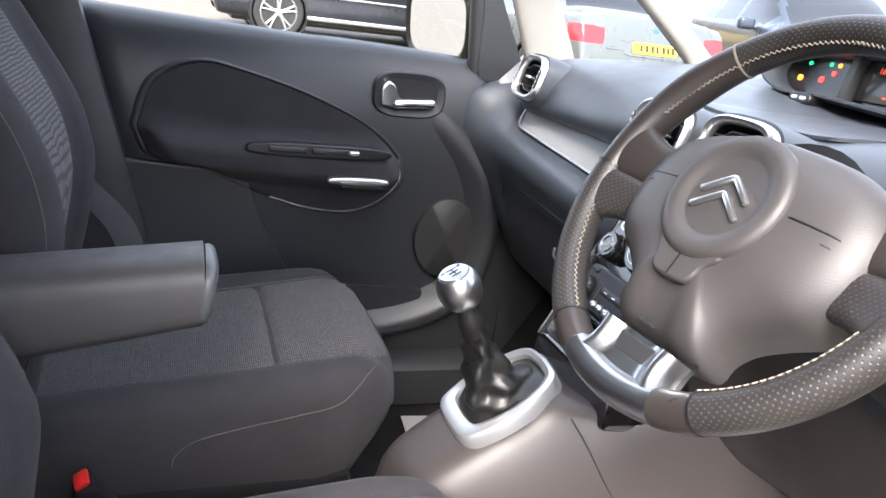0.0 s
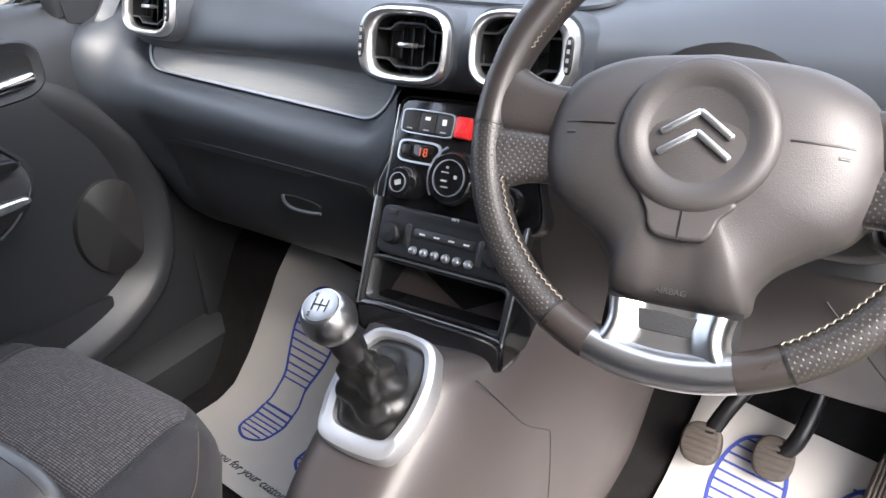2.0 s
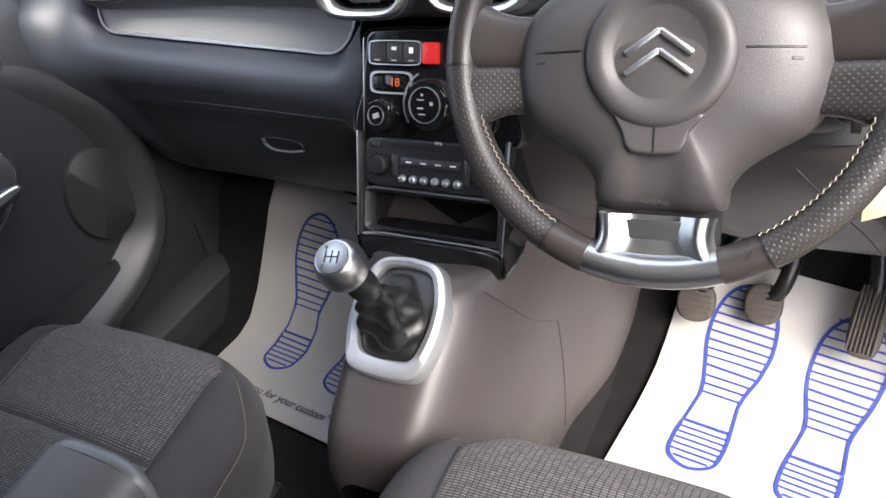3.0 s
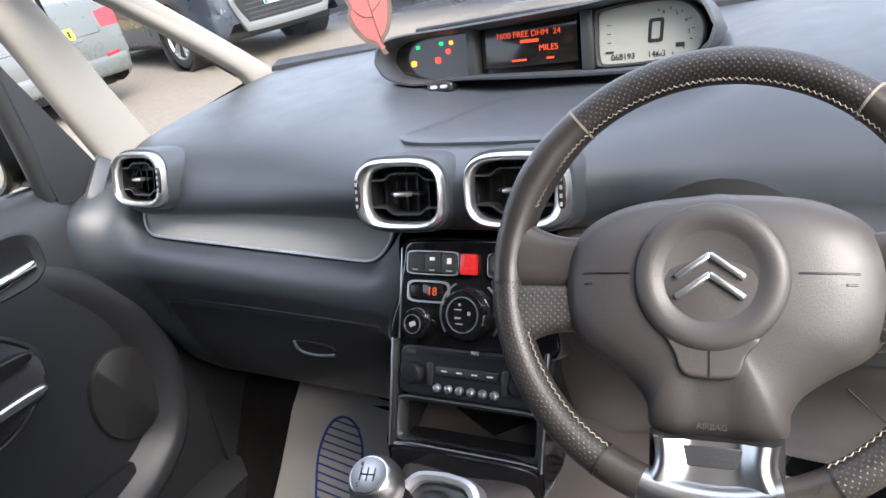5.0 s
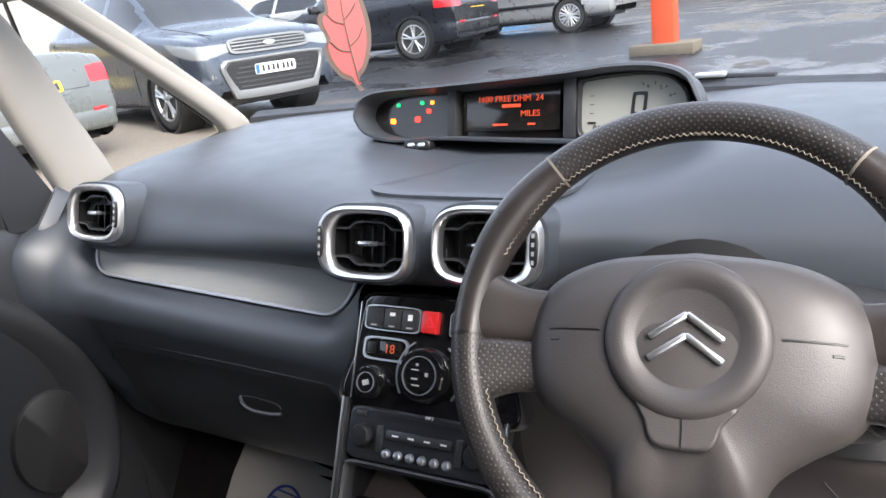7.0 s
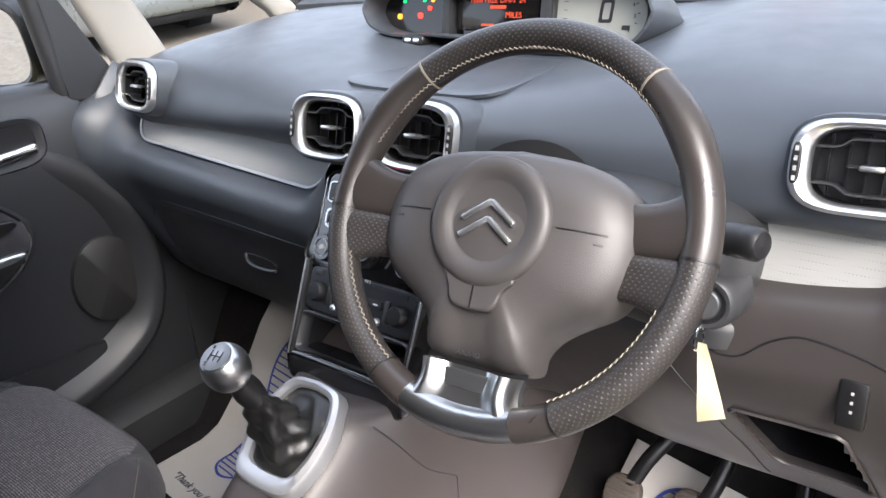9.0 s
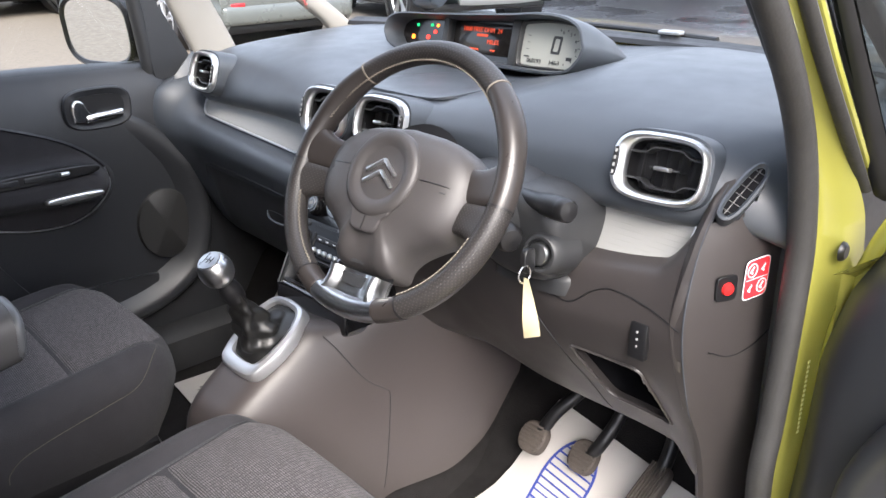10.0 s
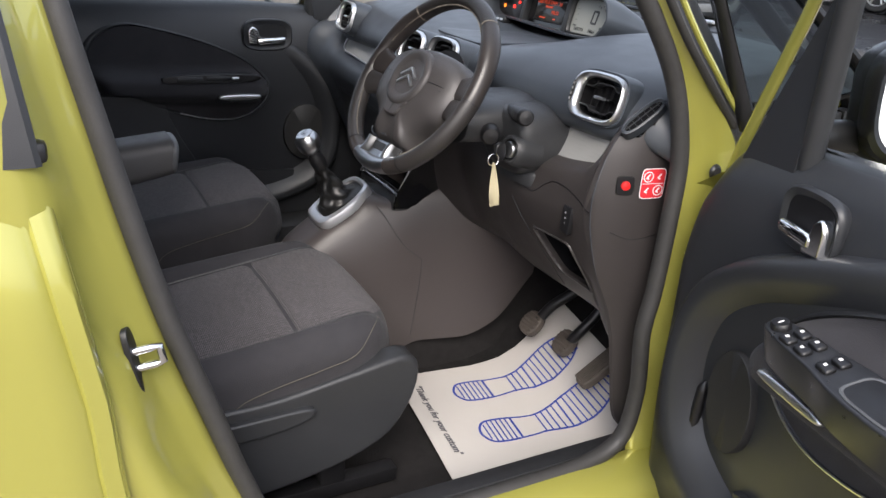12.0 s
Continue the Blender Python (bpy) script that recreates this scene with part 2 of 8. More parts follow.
def slab(outline, z0, z1, edge=0.0, m=None, bm=None):
    """A flat piece with the given outline, from z0 up to z1, its upper edge rounded."""
    o = np.array(outline, float)[:, :2]
    c = o.mean(0)
    size = np.abs(o - c).max(0) + 1e-9
    rows = [lift(o, z0)]
    if edge:
        for k in (0.0, 0.35, 0.7, 1.0):
            g = edge * (1 - np.cos(k * np.pi / 2))
            rows.append(lift(c + (o - c) * (1 - np.minimum(g / size, 0.85)), z1 - edge + edge * np.sin(k * np.pi / 2)))
        rows.append(lift(c + (o - c) * (1 - np.minimum(1.4 * edge / size, 0.9)), z1))
    else:
        rows.append(lift(o, z1))
    if m is not None:
        rows = [placed(r, m) for r in rows]
    return grid(rows, loop_u=True, cap=True, bm=bm)


def frame_ring(outer, inner, profile, m=None, bm=None):
    """A ring between two outlines; profile: pairs of share (0 outer, 1 inner) and height."""
    o, i = np.array(outer, float), np.array(inner, float)
    rows = [lift(o + (i - o) * s, z) for s, z in profile]
    if m is not None:
        rows = [placed(r, m) for r in rows]
    return grid(rows, loop_u=True, loop_v=True, bm=bm)


def box(w, d, h, edge=0.004, m=None, bm=None, seg=2):
    """A box with rounded edges, centred, then moved by m."""
    b = bmesh.new()
    bmesh.ops.create_cube(b, size=1.0, matrix=Matrix.Diagonal((w, d, h, 1)))
    if edge:
        bmesh.ops.bevel(b, geom=b.edges[:], offset=edge, segments=seg, affect="EDGES", profile=0.5)
    if m is not None:
        bmesh.ops.transform(b, matrix=m, verts=b.verts)
    if bm is None:
        return b
    me = bpy.data.meshes.new("joined")
    b.to_mesh(me)
    b.free()
    bm.from_mesh(me)
    bpy.data.meshes.remove(me)
    return bm


def lathe(profile, seg=32, m=None, bm=None):
    """A turned piece: profile of (radius, z)."""
    a = np.linspace(0, 2 * np.pi, seg, endpoint=False)
    rows = [[(r * np.cos(k), r * np.sin(k), z) for k in a] for r, z in profile]
    if m is not None:
        rows = [placed(r, m) for r in rows]
    return grid(rows, loop_u=True, cap=True, bm=bm)


def axes(origin, right, up):
    """A pose with the given right and up directions; z faces out of them."""
    x = Vector(right).normalized()
    z = x.cross(Vector(up)).normalized()
    y = z.cross(x)
    m = Matrix((x, y, z)).transposed().to_4x4()
    m.translation = origin
    return m


def letters(name, text, size, m, mat, parent=None, bold=0.0, thick=0.0003, slant=0.0):
    """Raised print with the built-in font, as a mesh."""
    cu = bpy.data.curves.new(name, "FONT")
    cu.body, cu.size, cu.align_x, cu.align_y, cu.extrude, cu.offset, cu.resolution_u, cu.shear = text, size, "CENTER", "CENTER", thick, bold, 3, slant
    tmp = bpy.data.objects.new(name, cu)
    me = bpy.data.meshes.new_from_object(tmp)
    bpy.data.objects.remove(tmp)
    me.materials.append(mat)
    ob = new(name, me)
    ob.matrix_world = m
    if parent:
        ob.parent = parent
    return ob


def lerp_rows(keys, x):
    """Control points between keyed sections, on a smooth curve through them: keys of (x, points)."""
    xs = [k[0] for k in keys]
    p = [np.array(k[1], float) for k in keys]
    i = min(max(int(np.searchsorted(xs, x)) - 1, 0), len(xs) - 2)
    h = xs[i + 1] - xs[i]
    u = min(max((x - xs[i]) / h, 0), 1)
    d = (p[i + 1] - p[i]) / h

    def slope(j):
        if j == 0 or j == len(xs) - 1:
            return d
        a = (p[j] - p[j - 1]) / (xs[j] - xs[j - 1])
        b = (p[j + 1] - p[j]) / (xs[j + 1] - xs[j])
        return np.where(a * b > 0, 2 * a * b / np.where(np.abs(a + b) < 1e-9, 1, a + b), 0.0)

    m0, m1 = slope(i) * h, slope(i + 1) * h
    return (2 * u ** 3 - 3 * u ** 2 + 1) * p[i] + (u ** 3 - 2 * u ** 2 + u) * m0 + (3 * u ** 2 - 2 * u ** 3) * p[i + 1] + (u ** 3 - u ** 2) * m1

# ---- ground ----
def ground_material():
    m = material("wet_yard", (0.2, 0.19, 0.17), 0.6)
    n, l = m.node_tree.nodes, m.node_tree.links
    b = n["Principled BSDF"]
    co = n.new("ShaderNodeTexCoord")
    big = n.new("ShaderNodeTexNoise")
    big.inputs["Scale"].default_value = 0.22
    big.inputs["Detail"].default_value = 7
    l.new(co.outputs["Object"], big.inputs["Vector"])
    sep = n.new("ShaderNodeSeparateXYZ")
    l.new(co.outputs["Object"], sep.inputs[0])
    far = n.new("ShaderNodeMapRange")
    far.inputs[1].default_value, far.inputs[2].default_value = 6.0, 9.5
    l.new(sep.outputs[1], far.inputs[0])
    add = n.new("ShaderNodeMath")
    add.operation = "MULTIPLY_ADD"
    add.inputs[1].default_value = 0.9
    l.new(far.outputs[0], add.inputs[0])
    l.new(big.outputs[0], add.inputs[2])
    wet = n.new("ShaderNodeMapRange")
    wet.inputs[1].default_value, wet.inputs[2].default_value = 0.62, 0.95
    l.new(add.outputs[0], wet.inputs[0])
    grit = n.new("ShaderNodeTexNoise")
    grit.inputs["Scale"].default_value = 26
    grit.inputs["Detail"].default_value = 9
    l.new(co.outputs["Object"], grit.inputs["Vector"])
    dry = n.new("ShaderNodeMixRGB")
    dry.inputs[1].default_value = (0.10, 0.088, 0.075, 1)
    dry.inputs[2].default_value = (0.23, 0.20, 0.168, 1)
    l.new(grit.outputs[0], dry.inputs[0])
    mix = n.new("ShaderNodeMixRGB")
    mix.inputs[2].default_value = (0.020, 0.020, 0.022, 1)
    l.new(wet.outputs[0], mix.inputs[0])
    l.new(dry.outputs[0], mix.inputs[1])
    l.new(mix.outputs[0], b.inputs["Base Color"])
    ro = n.new("ShaderNodeMapRange")
    ro.inputs[3].default_value, ro.inputs[4].default_value = 0.8, 0.36
    b.inputs["Specular IOR Level"].default_value = 0.14
    l.new(wet.outputs[0], ro.inputs[0])
    l.new(ro.outputs[0], b.inputs["Roughness"])
    pool = n.new("ShaderNodeTexNoise")
    pool.inputs["Scale"].default_value = 0.75
    pool.inputs["Detail"].default_value = 8
    pool.inputs["Roughness"].default_value = 0.65
    l.new(co.outputs["Object"], pool.inputs["Vector"])
    edge = n.new("ShaderNodeMapRange")
    edge.inputs[1].default_value, edge.inputs[2].default_value = 0.51, 0.63
    l.new(pool.outputs[0], edge.inputs[0])
    water = n.new("ShaderNodeMath")
    water.operation = "MULTIPLY"
    l.new(edge.outputs[0], water.inputs[0])
    l.new(wet.outputs[0], water.inputs[1])
    gloss = n.new("ShaderNodeMapRange")
    gloss.inputs[3].default_value, gloss.inputs[4].default_value = 0.12, 0.5
    l.new(water.outputs[0], gloss.inputs[0])
    l.new(gloss.outputs[0], b.inputs["Specular IOR Level"])
    smooth = n.new("ShaderNodeMixRGB")
    smooth.inputs[2].default_value = (0.06, 0.06, 0.06, 1)
    l.new(water.outputs[0], smooth.inputs[0])
    l.new(ro.outputs[0], smooth.inputs[1])
    l.new(smooth.outputs[0], b.inputs["Roughness"])
    flat = n.new("ShaderNodeMapRange")
    flat.inputs[3].default_value, flat.inputs[4].default_value = 0.45, 0.02
    l.new(water.outputs[0], flat.inputs[0])
    bump = n.new("ShaderNodeBump")
    l.new(flat.outputs[0], bump.inputs["Strength"])
    bump.inputs["Distance"].default_value = 0.02
    l.new(grit.outputs[0], bump.inputs["Height"])
    l.new(bump.outputs[0], b.inputs["Normal"])
    return m


def yard_z(r):
    """Height of the yard at a distance from the car: it rises gently away from it."""
    return float(np.interp(r, [0.0, 3.0, 9.0, 11.0, 13.0, 16.0, 22.0], [0.0, 0.0, 0.27, 0.34, 0.46, 0.56, 0.58]))


def build_ground():
    rows = []
    for r in (0.01, 3.0, 4.5, 6.0, 7.5, 9.0, 10.5, 12.0, 13.5, 15.0, 17.0, 20.0, 30.0, 60.0, 400.0):
        rows.append([(r * math.cos(a), r * math.sin(a), yard_z(r)) for a in np.linspace(0, 2 * np.pi, 64, endpoint=False)])
    bm = grid(rows, loop_u=True)
    tagged(part("ground", bm, ground_material()), "wet tan and grey car yard ground with puddles", "ground", kind="structure")


build_ground()

# ---- the car whose cabin this is ----
car = thing("lime_car", "lime green five-door car with its driver's door open", "car")


def skin(name, outline, x0, x1, mat, label=""):
    """A side panel with an outline in y, z between two x planes."""
    rows = [[(x0, y, z) for y, z in outline], [(x1, y, z) for y, z in outline]]
    return part(name, grid(rows, loop_u=True, cap=True), mat, car, label, smooth=0)


TOE_BOARD = {-1: ((-0.9, 0.315), (-0.01, 0.314), (0.03, 0.345), (0.10, 0.44), (0.165, 0.545), (0.42, 0.70)), 1: ((-0.9, 0.315), (0.05, 0.312), (0.13, 0.33), (0.28, 0.47), (0.42, 0.62))}


def floor_z(y, side):
    """Height of the floor pan; the passenger's toe board (-1) rises earlier."""
    prof = TOE_BOARD[side]
    return float(np.interp(y, [p[0] for p in prof], [p[1] for p in prof]))


def build_shell():
    # floor pan with a rising toe board
    for side, xs in ((-1, np.linspace(-0.74, -0.02, 7)), (1, np.linspace(-0.02, 0.74, 7))):
        ys = np.r_[np.linspace(-2.2, -0.2, 12), np.linspace(-0.16, 0.42, 24)]
        rows = [[(x, y, floor_z(y, side)) for y in ys] + [(x, 0.47, 0.80), (x, 0.46, 1.05)] for x in xs]
        part("floor_carpet", grid(rows), CARPET, car, "dark grey carpet")
    # sills
    for s in (-1, 1):
        sec = [(0.66, 0.32), (0.665, 0.40), (0.69, 0.425), (0.73, 0.43), (0.735, 0.42)]
        rows = [[(s * x, y, z) for x, z in sec] for y in np.linspace(-2.0, 0.30, 14)]
        part("sill_trim", grid(rows), DARK, car, "black plastic sill trim")
        sec = [(0.735, 0.42), (0.75, 0.428), (0.80, 0.42), (0.83, 0.40), (0.845, 0.33), (0.83, 0.25), (0.70, 0.22)]
        rows = [[(s * x, y, z) for x, z in spline(sec, 16)] for y in np.linspace(-1.6, 0.5, 14)]
        part("sill", grid(rows), LIME, car)
    # underside and front end below the screen
    part("underbody", box(1.50, 3.3, 0.06, 0.02, pose(0, -0.60, 0.24)), BLACK, car)
    sec = [(0.60, 1.12), (0.72, 1.10), (0.95, 1.02), (1.15, 0.88), (1.22, 0.70), (1.22, 0.35), (1.1, 0.25)]
    rows = []
    for x in np.linspace(-0.85, 0.85, 19):
        k = (abs(x) / 0.85) ** 3
        rows.append([(x, y - 0.16 * k * (y - 0.2), z - 0.1 * k) for y, z in spline(sec, 24)])
    part("bonnet", grid(rows), LIME, car)
    # roof, with headlining under it
    rows = []
    for y in np.linspace(-2.25, -0.35, 14):
        k = ((y + 1.2) / 1.1) ** 2
        rows.append([(x, y, 1.60 - 0.04 * k - 0.09 * (x / 0.64) ** 4) for x in np.linspace(-0.66, 0.66, 17)])
    part("roof", grid([[(a, b, c + 0.035) for a, b, c in r] for r in rows]), LIME, car)
    part("headlining", grid(rows), BEIGE, car, "pale grey cloth headlining")
    # tail and rear quarters
    part("tail", box(1.5, 0.08, 0.8, 0.03, pose(0, -2.28, 0.72)), LIME, car)
    for s in (-1, 1):
        out = [(-2.28, 0.35), (-2.28, 1.08), (-1.75, 1.08), (-1.70, 0.35)]
        skin("rear_quarter", out, s * 0.73, s * 0.82, LIME)
        out = [(-2.28, 1.05), (-2.05, 1.58), (-1.90, 1.58), (-1.95, 1.05)]
        skin("rear_pillar", out, s * 0.64, s * 0.72, DARK)


build_shell()


def pillar(name, path, widths, mat, out=1.0, label=""):
    """A body pillar: path of centres; widths along the car and across it."""
    p = spline(path, 26)
    w = spline([(a, b, 0) for a, b in widths], 26)
    rows = []
    for c, (a, b, _) in zip(p, w):
        o = rounded(b, a, 20, 3.2)
        rows.append([(c[0] + q[0], c[1] + q[1], c[2]) for q in o])
    return part(name, grid(rows, loop_u=True, cap=True), mat, car, label)


def build_pillars():
    for s in (-1, 1):
        # slim front pillar along the screen; passenger's side pale inside and lime outside
        if s < 0:
            pillar("front_pillar_trim", [(-0.724, 0.485, 1.105), (-0.719, 0.448, 1.142), (-0.700, 0.236, 1.290), (-0.680, 0.080, 1.386), (-0.65, -0.08, 1.475), (-0.59, -0.35, 1.60)], [(0.078, 0.035), (0.078, 0.035), (0.080, 0.04), (0.085, 0.045)], BEIGE, label="pale pillar trim")
            pillar("front_pillar", [(-0.765, 0.53, 1.04), (-0.750, 0.47, 1.13), (-0.735, 0.25, 1.30), (-0.71, 0.09, 1.40), (-0.64, -0.32, 1.61)], [(0.05, 0.03), (0.05, 0.03), (0.05, 0.03)], LIME)
            # main pillar beside the door
            pillar("door_pillar_trim", [(-0.735, 0.14, 1.02), (-0.735, 0.107, 1.105), (-0.730, 0.066, 1.192), (-0.720, 0.020, 1.291), (-0.700, -0.045, 1.385), (-0.64, -0.2, 1.52), (-0.60, -0.34, 1.60)], [(0.12, 0.04), (0.11, 0.04), (0.085, 0.04), (0.08, 0.045), (0.08, 0.05)], BEIGE, label="pale pillar trim")
        else:
            # driver's side coloured dark, for the dark reflections in the quarter glass
            pillar("front_pillar_trim", [(0.662, 0.475, 1.08), (0.655, 0.43, 1.12), (0.63, 0.20, 1.295), (0.60, -0.02, 1.455), (0.57, -0.35, 1.60)], [(0.050, 0.03), (0.050, 0.03), (0.055, 0.035), (0.07, 0.04)], DARK, label="pillar trim darkened for the reflections before it")
            pillar("front_pillar", [(0.715, 0.53, 1.04), (0.70, 0.47, 1.12), (0.675, 0.24, 1.30), (0.645, 0.02, 1.46), (0.61, -0.32, 1.61)], [(0.05, 0.03), (0.05, 0.03), (0.05, 0.03)], BLACK)
            pillar("door_pillar_trim", [(0.735, 0.14, 1.02), (0.735, 0.115, 1.10), (0.715, 0.04, 1.22), (0.685, -0.06, 1.36), (0.64, -0.2, 1.52), (0.60, -0.34, 1.60)], [(0.11, 0.03), (0.10, 0.03), (0.08, 0.03), (0.08, 0.04), (0.08, 0.05)], DARK, label="pillar trim darkened for the reflections before it")
        # centre pillar behind the front door: dark trim inside, pressed lime panel outside
        pillar("centre_pillar_trim", [(s * 0.70, -0.80, 0.33), (s * 0.70, -0.84, 0.7), (s * 0.695, -0.90, 1.05), (s * 0.67, -0.92, 1.25), (s * 0.61, -0.95, 1.6)], [(0.40, 0.05), (0.30, 0.05), (0.22, 0.05), (0.17, 0.05), (0.14, 0.05)], DARK, label="dark plastic pillar trim")
        rows = []
        edge = spline([(0.765, -0.55, 0.42), (0.768, -0.628, 0.50), (0.772, -0.676, 0.60), (0.774, -0.712, 0.70), (0.775, -0.752, 0.83), (0.775, -0.789, 0.98), (0.773, -0.816, 1.12), (0.768, -0.838, 1.23), (0.74, -0.866, 1.36), (0.69, -0.90, 1.56)], 44)
        for x, y, z in edge:
            dent = 0.016 * math.exp(-((z - 0.93) / 0.075) ** 6) + 0.010 * math.exp(-((z - 0.70) / 0.06) ** 4)
            rows.append([(s * (x - 0.04), y + 0.012, z), (s * (x - 0.012), y + 0.004, z), (s * x, y - 0.006, z), (s * (x + 0.006), y - 0.022, z), (s * (x + 0.018), y - 0.030 - 0.2 * dent, z), (s * (x + 0.030), y - 0.037 - dent, z), (s * (x + 0.042), y - 0.045 - dent, z), (s * (x + 0.058), y - 0.058 - dent * 0.6, z), (s * (x + 0.066), y - 0.085, z), (s * (x + 0.05), y - 0.20, z), (s * (x - 0.02), y - 0.30, z)])
        part("centre_pillar", grid(rows), LIME if s > 0 else BLACK, car, "pressed lime green pillar" if s > 0 else "black pillar", smooth=60)
        # side panel inside, beside the foot well
        k = 0.045 if s > 0 else 0.0
        out = [(0.07 + k, 0.31), (0.07 + k, 0.95), (0.10 + k, 1.04), (0.55, 1.05), (0.55, 0.31)]
        skin("kick_panel", out, s * 0.705, s * 0.735, DARK, "dark plastic kick panel")


build_pillars()


def build_rear_cabin():
    """Rear side of the cabin: door, and dark glass and tailgate window that keep light out."""
    rows = [[(-x, y, z) for x, z in ((0.735, 0.42), (0.70, 0.6), (0.69, 0.9), (0.72, 1.07), (0.76, 1.09))] for y in np.linspace(-1.72, -0.84, 8)]
    part("rear_side_panel", grid(rows), DARK, car, "dark rear door panel")
    # panes out of view, added opaque so that less light enters from behind
    for q in ([(-0.75, -0.87, 1.07), (-0.75, -1.74, 1.07), (-0.66, -1.70, 1.56), (-0.64, -0.95, 1.58)], [(0.72, -1.74, 1.07), (0.72, -2.10, 1.07), (0.66, -2.0, 1.56), (0.66, -1.70, 1.56)], [(-0.72, -1.74, 1.07), (-0.72, -2.10, 1.07), (-0.66, -2.0, 1.56), (-0.66, -1.70, 1.56)], [(-0.70, -2.27, 1.05), (0.70, -2.27, 1.05), (0.62, -2.12, 1.57), (-0.62, -2.12, 1.57)]):
        bm = bmesh.new()
        bm.faces.new([bm.verts.new(p) for p in q])
        part("light_block_pane", bm, REARGLASS, car, "dark privacy glass", smooth=0)
    part("corner_trim", box(0.035, 0.20, 0.11, 0.012, pose(-0.742, 0.09, 1.015)), DARK, car, "dark corner trim beside the dashboard")


REARGLASS = dotted_material("privacy_glass", (0.02, 0.021, 0.022), (0.05, 0.05, 0.05), 0.006, 0.2)
build_rear_cabin()


def build_screen():
    rows = []
    for k in np.linspace(0, 1, 10):
        y, z = 0.66 - 0.96 * k, 1.115 + 0.50 * k
        w = 0.70 - 0.10 * k
        rows.append([(x, y - (0.14 - 0.06 * k) * (x / 0.7) ** 2, z) for x in np.linspace(-w, w, 15)])
    g = part("windscreen_glass", grid(rows), GLASS, car, "clear windscreen glass")
    g.visible_shadow = False
    rows = []
    for x in np.linspace(-0.68, 0.68, 21):
        y = 0.645 - 0.14 * (x / 0.7) ** 2
        rows.append([(x, y + 0.02, 1.125), (x, y - 0.004, 1.137), (x, y - 0.03, 1.128), (x, y - 0.035, 1.118)])
    part("screen_seal", grid(rows), BLACK, car, "black windscreen surround")
    for s in (-1, 1):
        q = [(s * 0.80, 0.15, 1.05), (s * 0.765, 0.49, 1.10), (s * 0.70, 0.02, 1.44), (s * 0.685, -0.02, 1.46)]
        bm = bmesh.new()
        bm.faces.new([bm.verts.new(p) for p in q])
        g = part("quarter_glass", bm, GLASS if s < 0 else DARKENED_GLASS, car, "" if s < 0 else "quarter glass darkened for its reflections", smooth=0)
        g.visible_shadow = False
        q = [q[0], q[1], q[2]]
        part("quarter_seal", tube([q[0], q[1], q[2], q[0]], 0.014 if s > 0 else 0.006, 8), BLACK, car, "black rubber frame of the quarter glass")
    # wipers at the foot of the screen
    part("wiper_arm", tube(spline([(0.30, 0.64, 1.135), (0.10, 0.66, 1.14), (-0.15, 0.655, 1.143), (-0.4, 0.62, 1.14)], 16), 0.006, 8), BLACK, car)
    part("wiper_pivot", box(0.05, 0.022, 0.008, 0.003, pose(0.20, 0.635, 1.143)), SILVER, car)


build_screen()


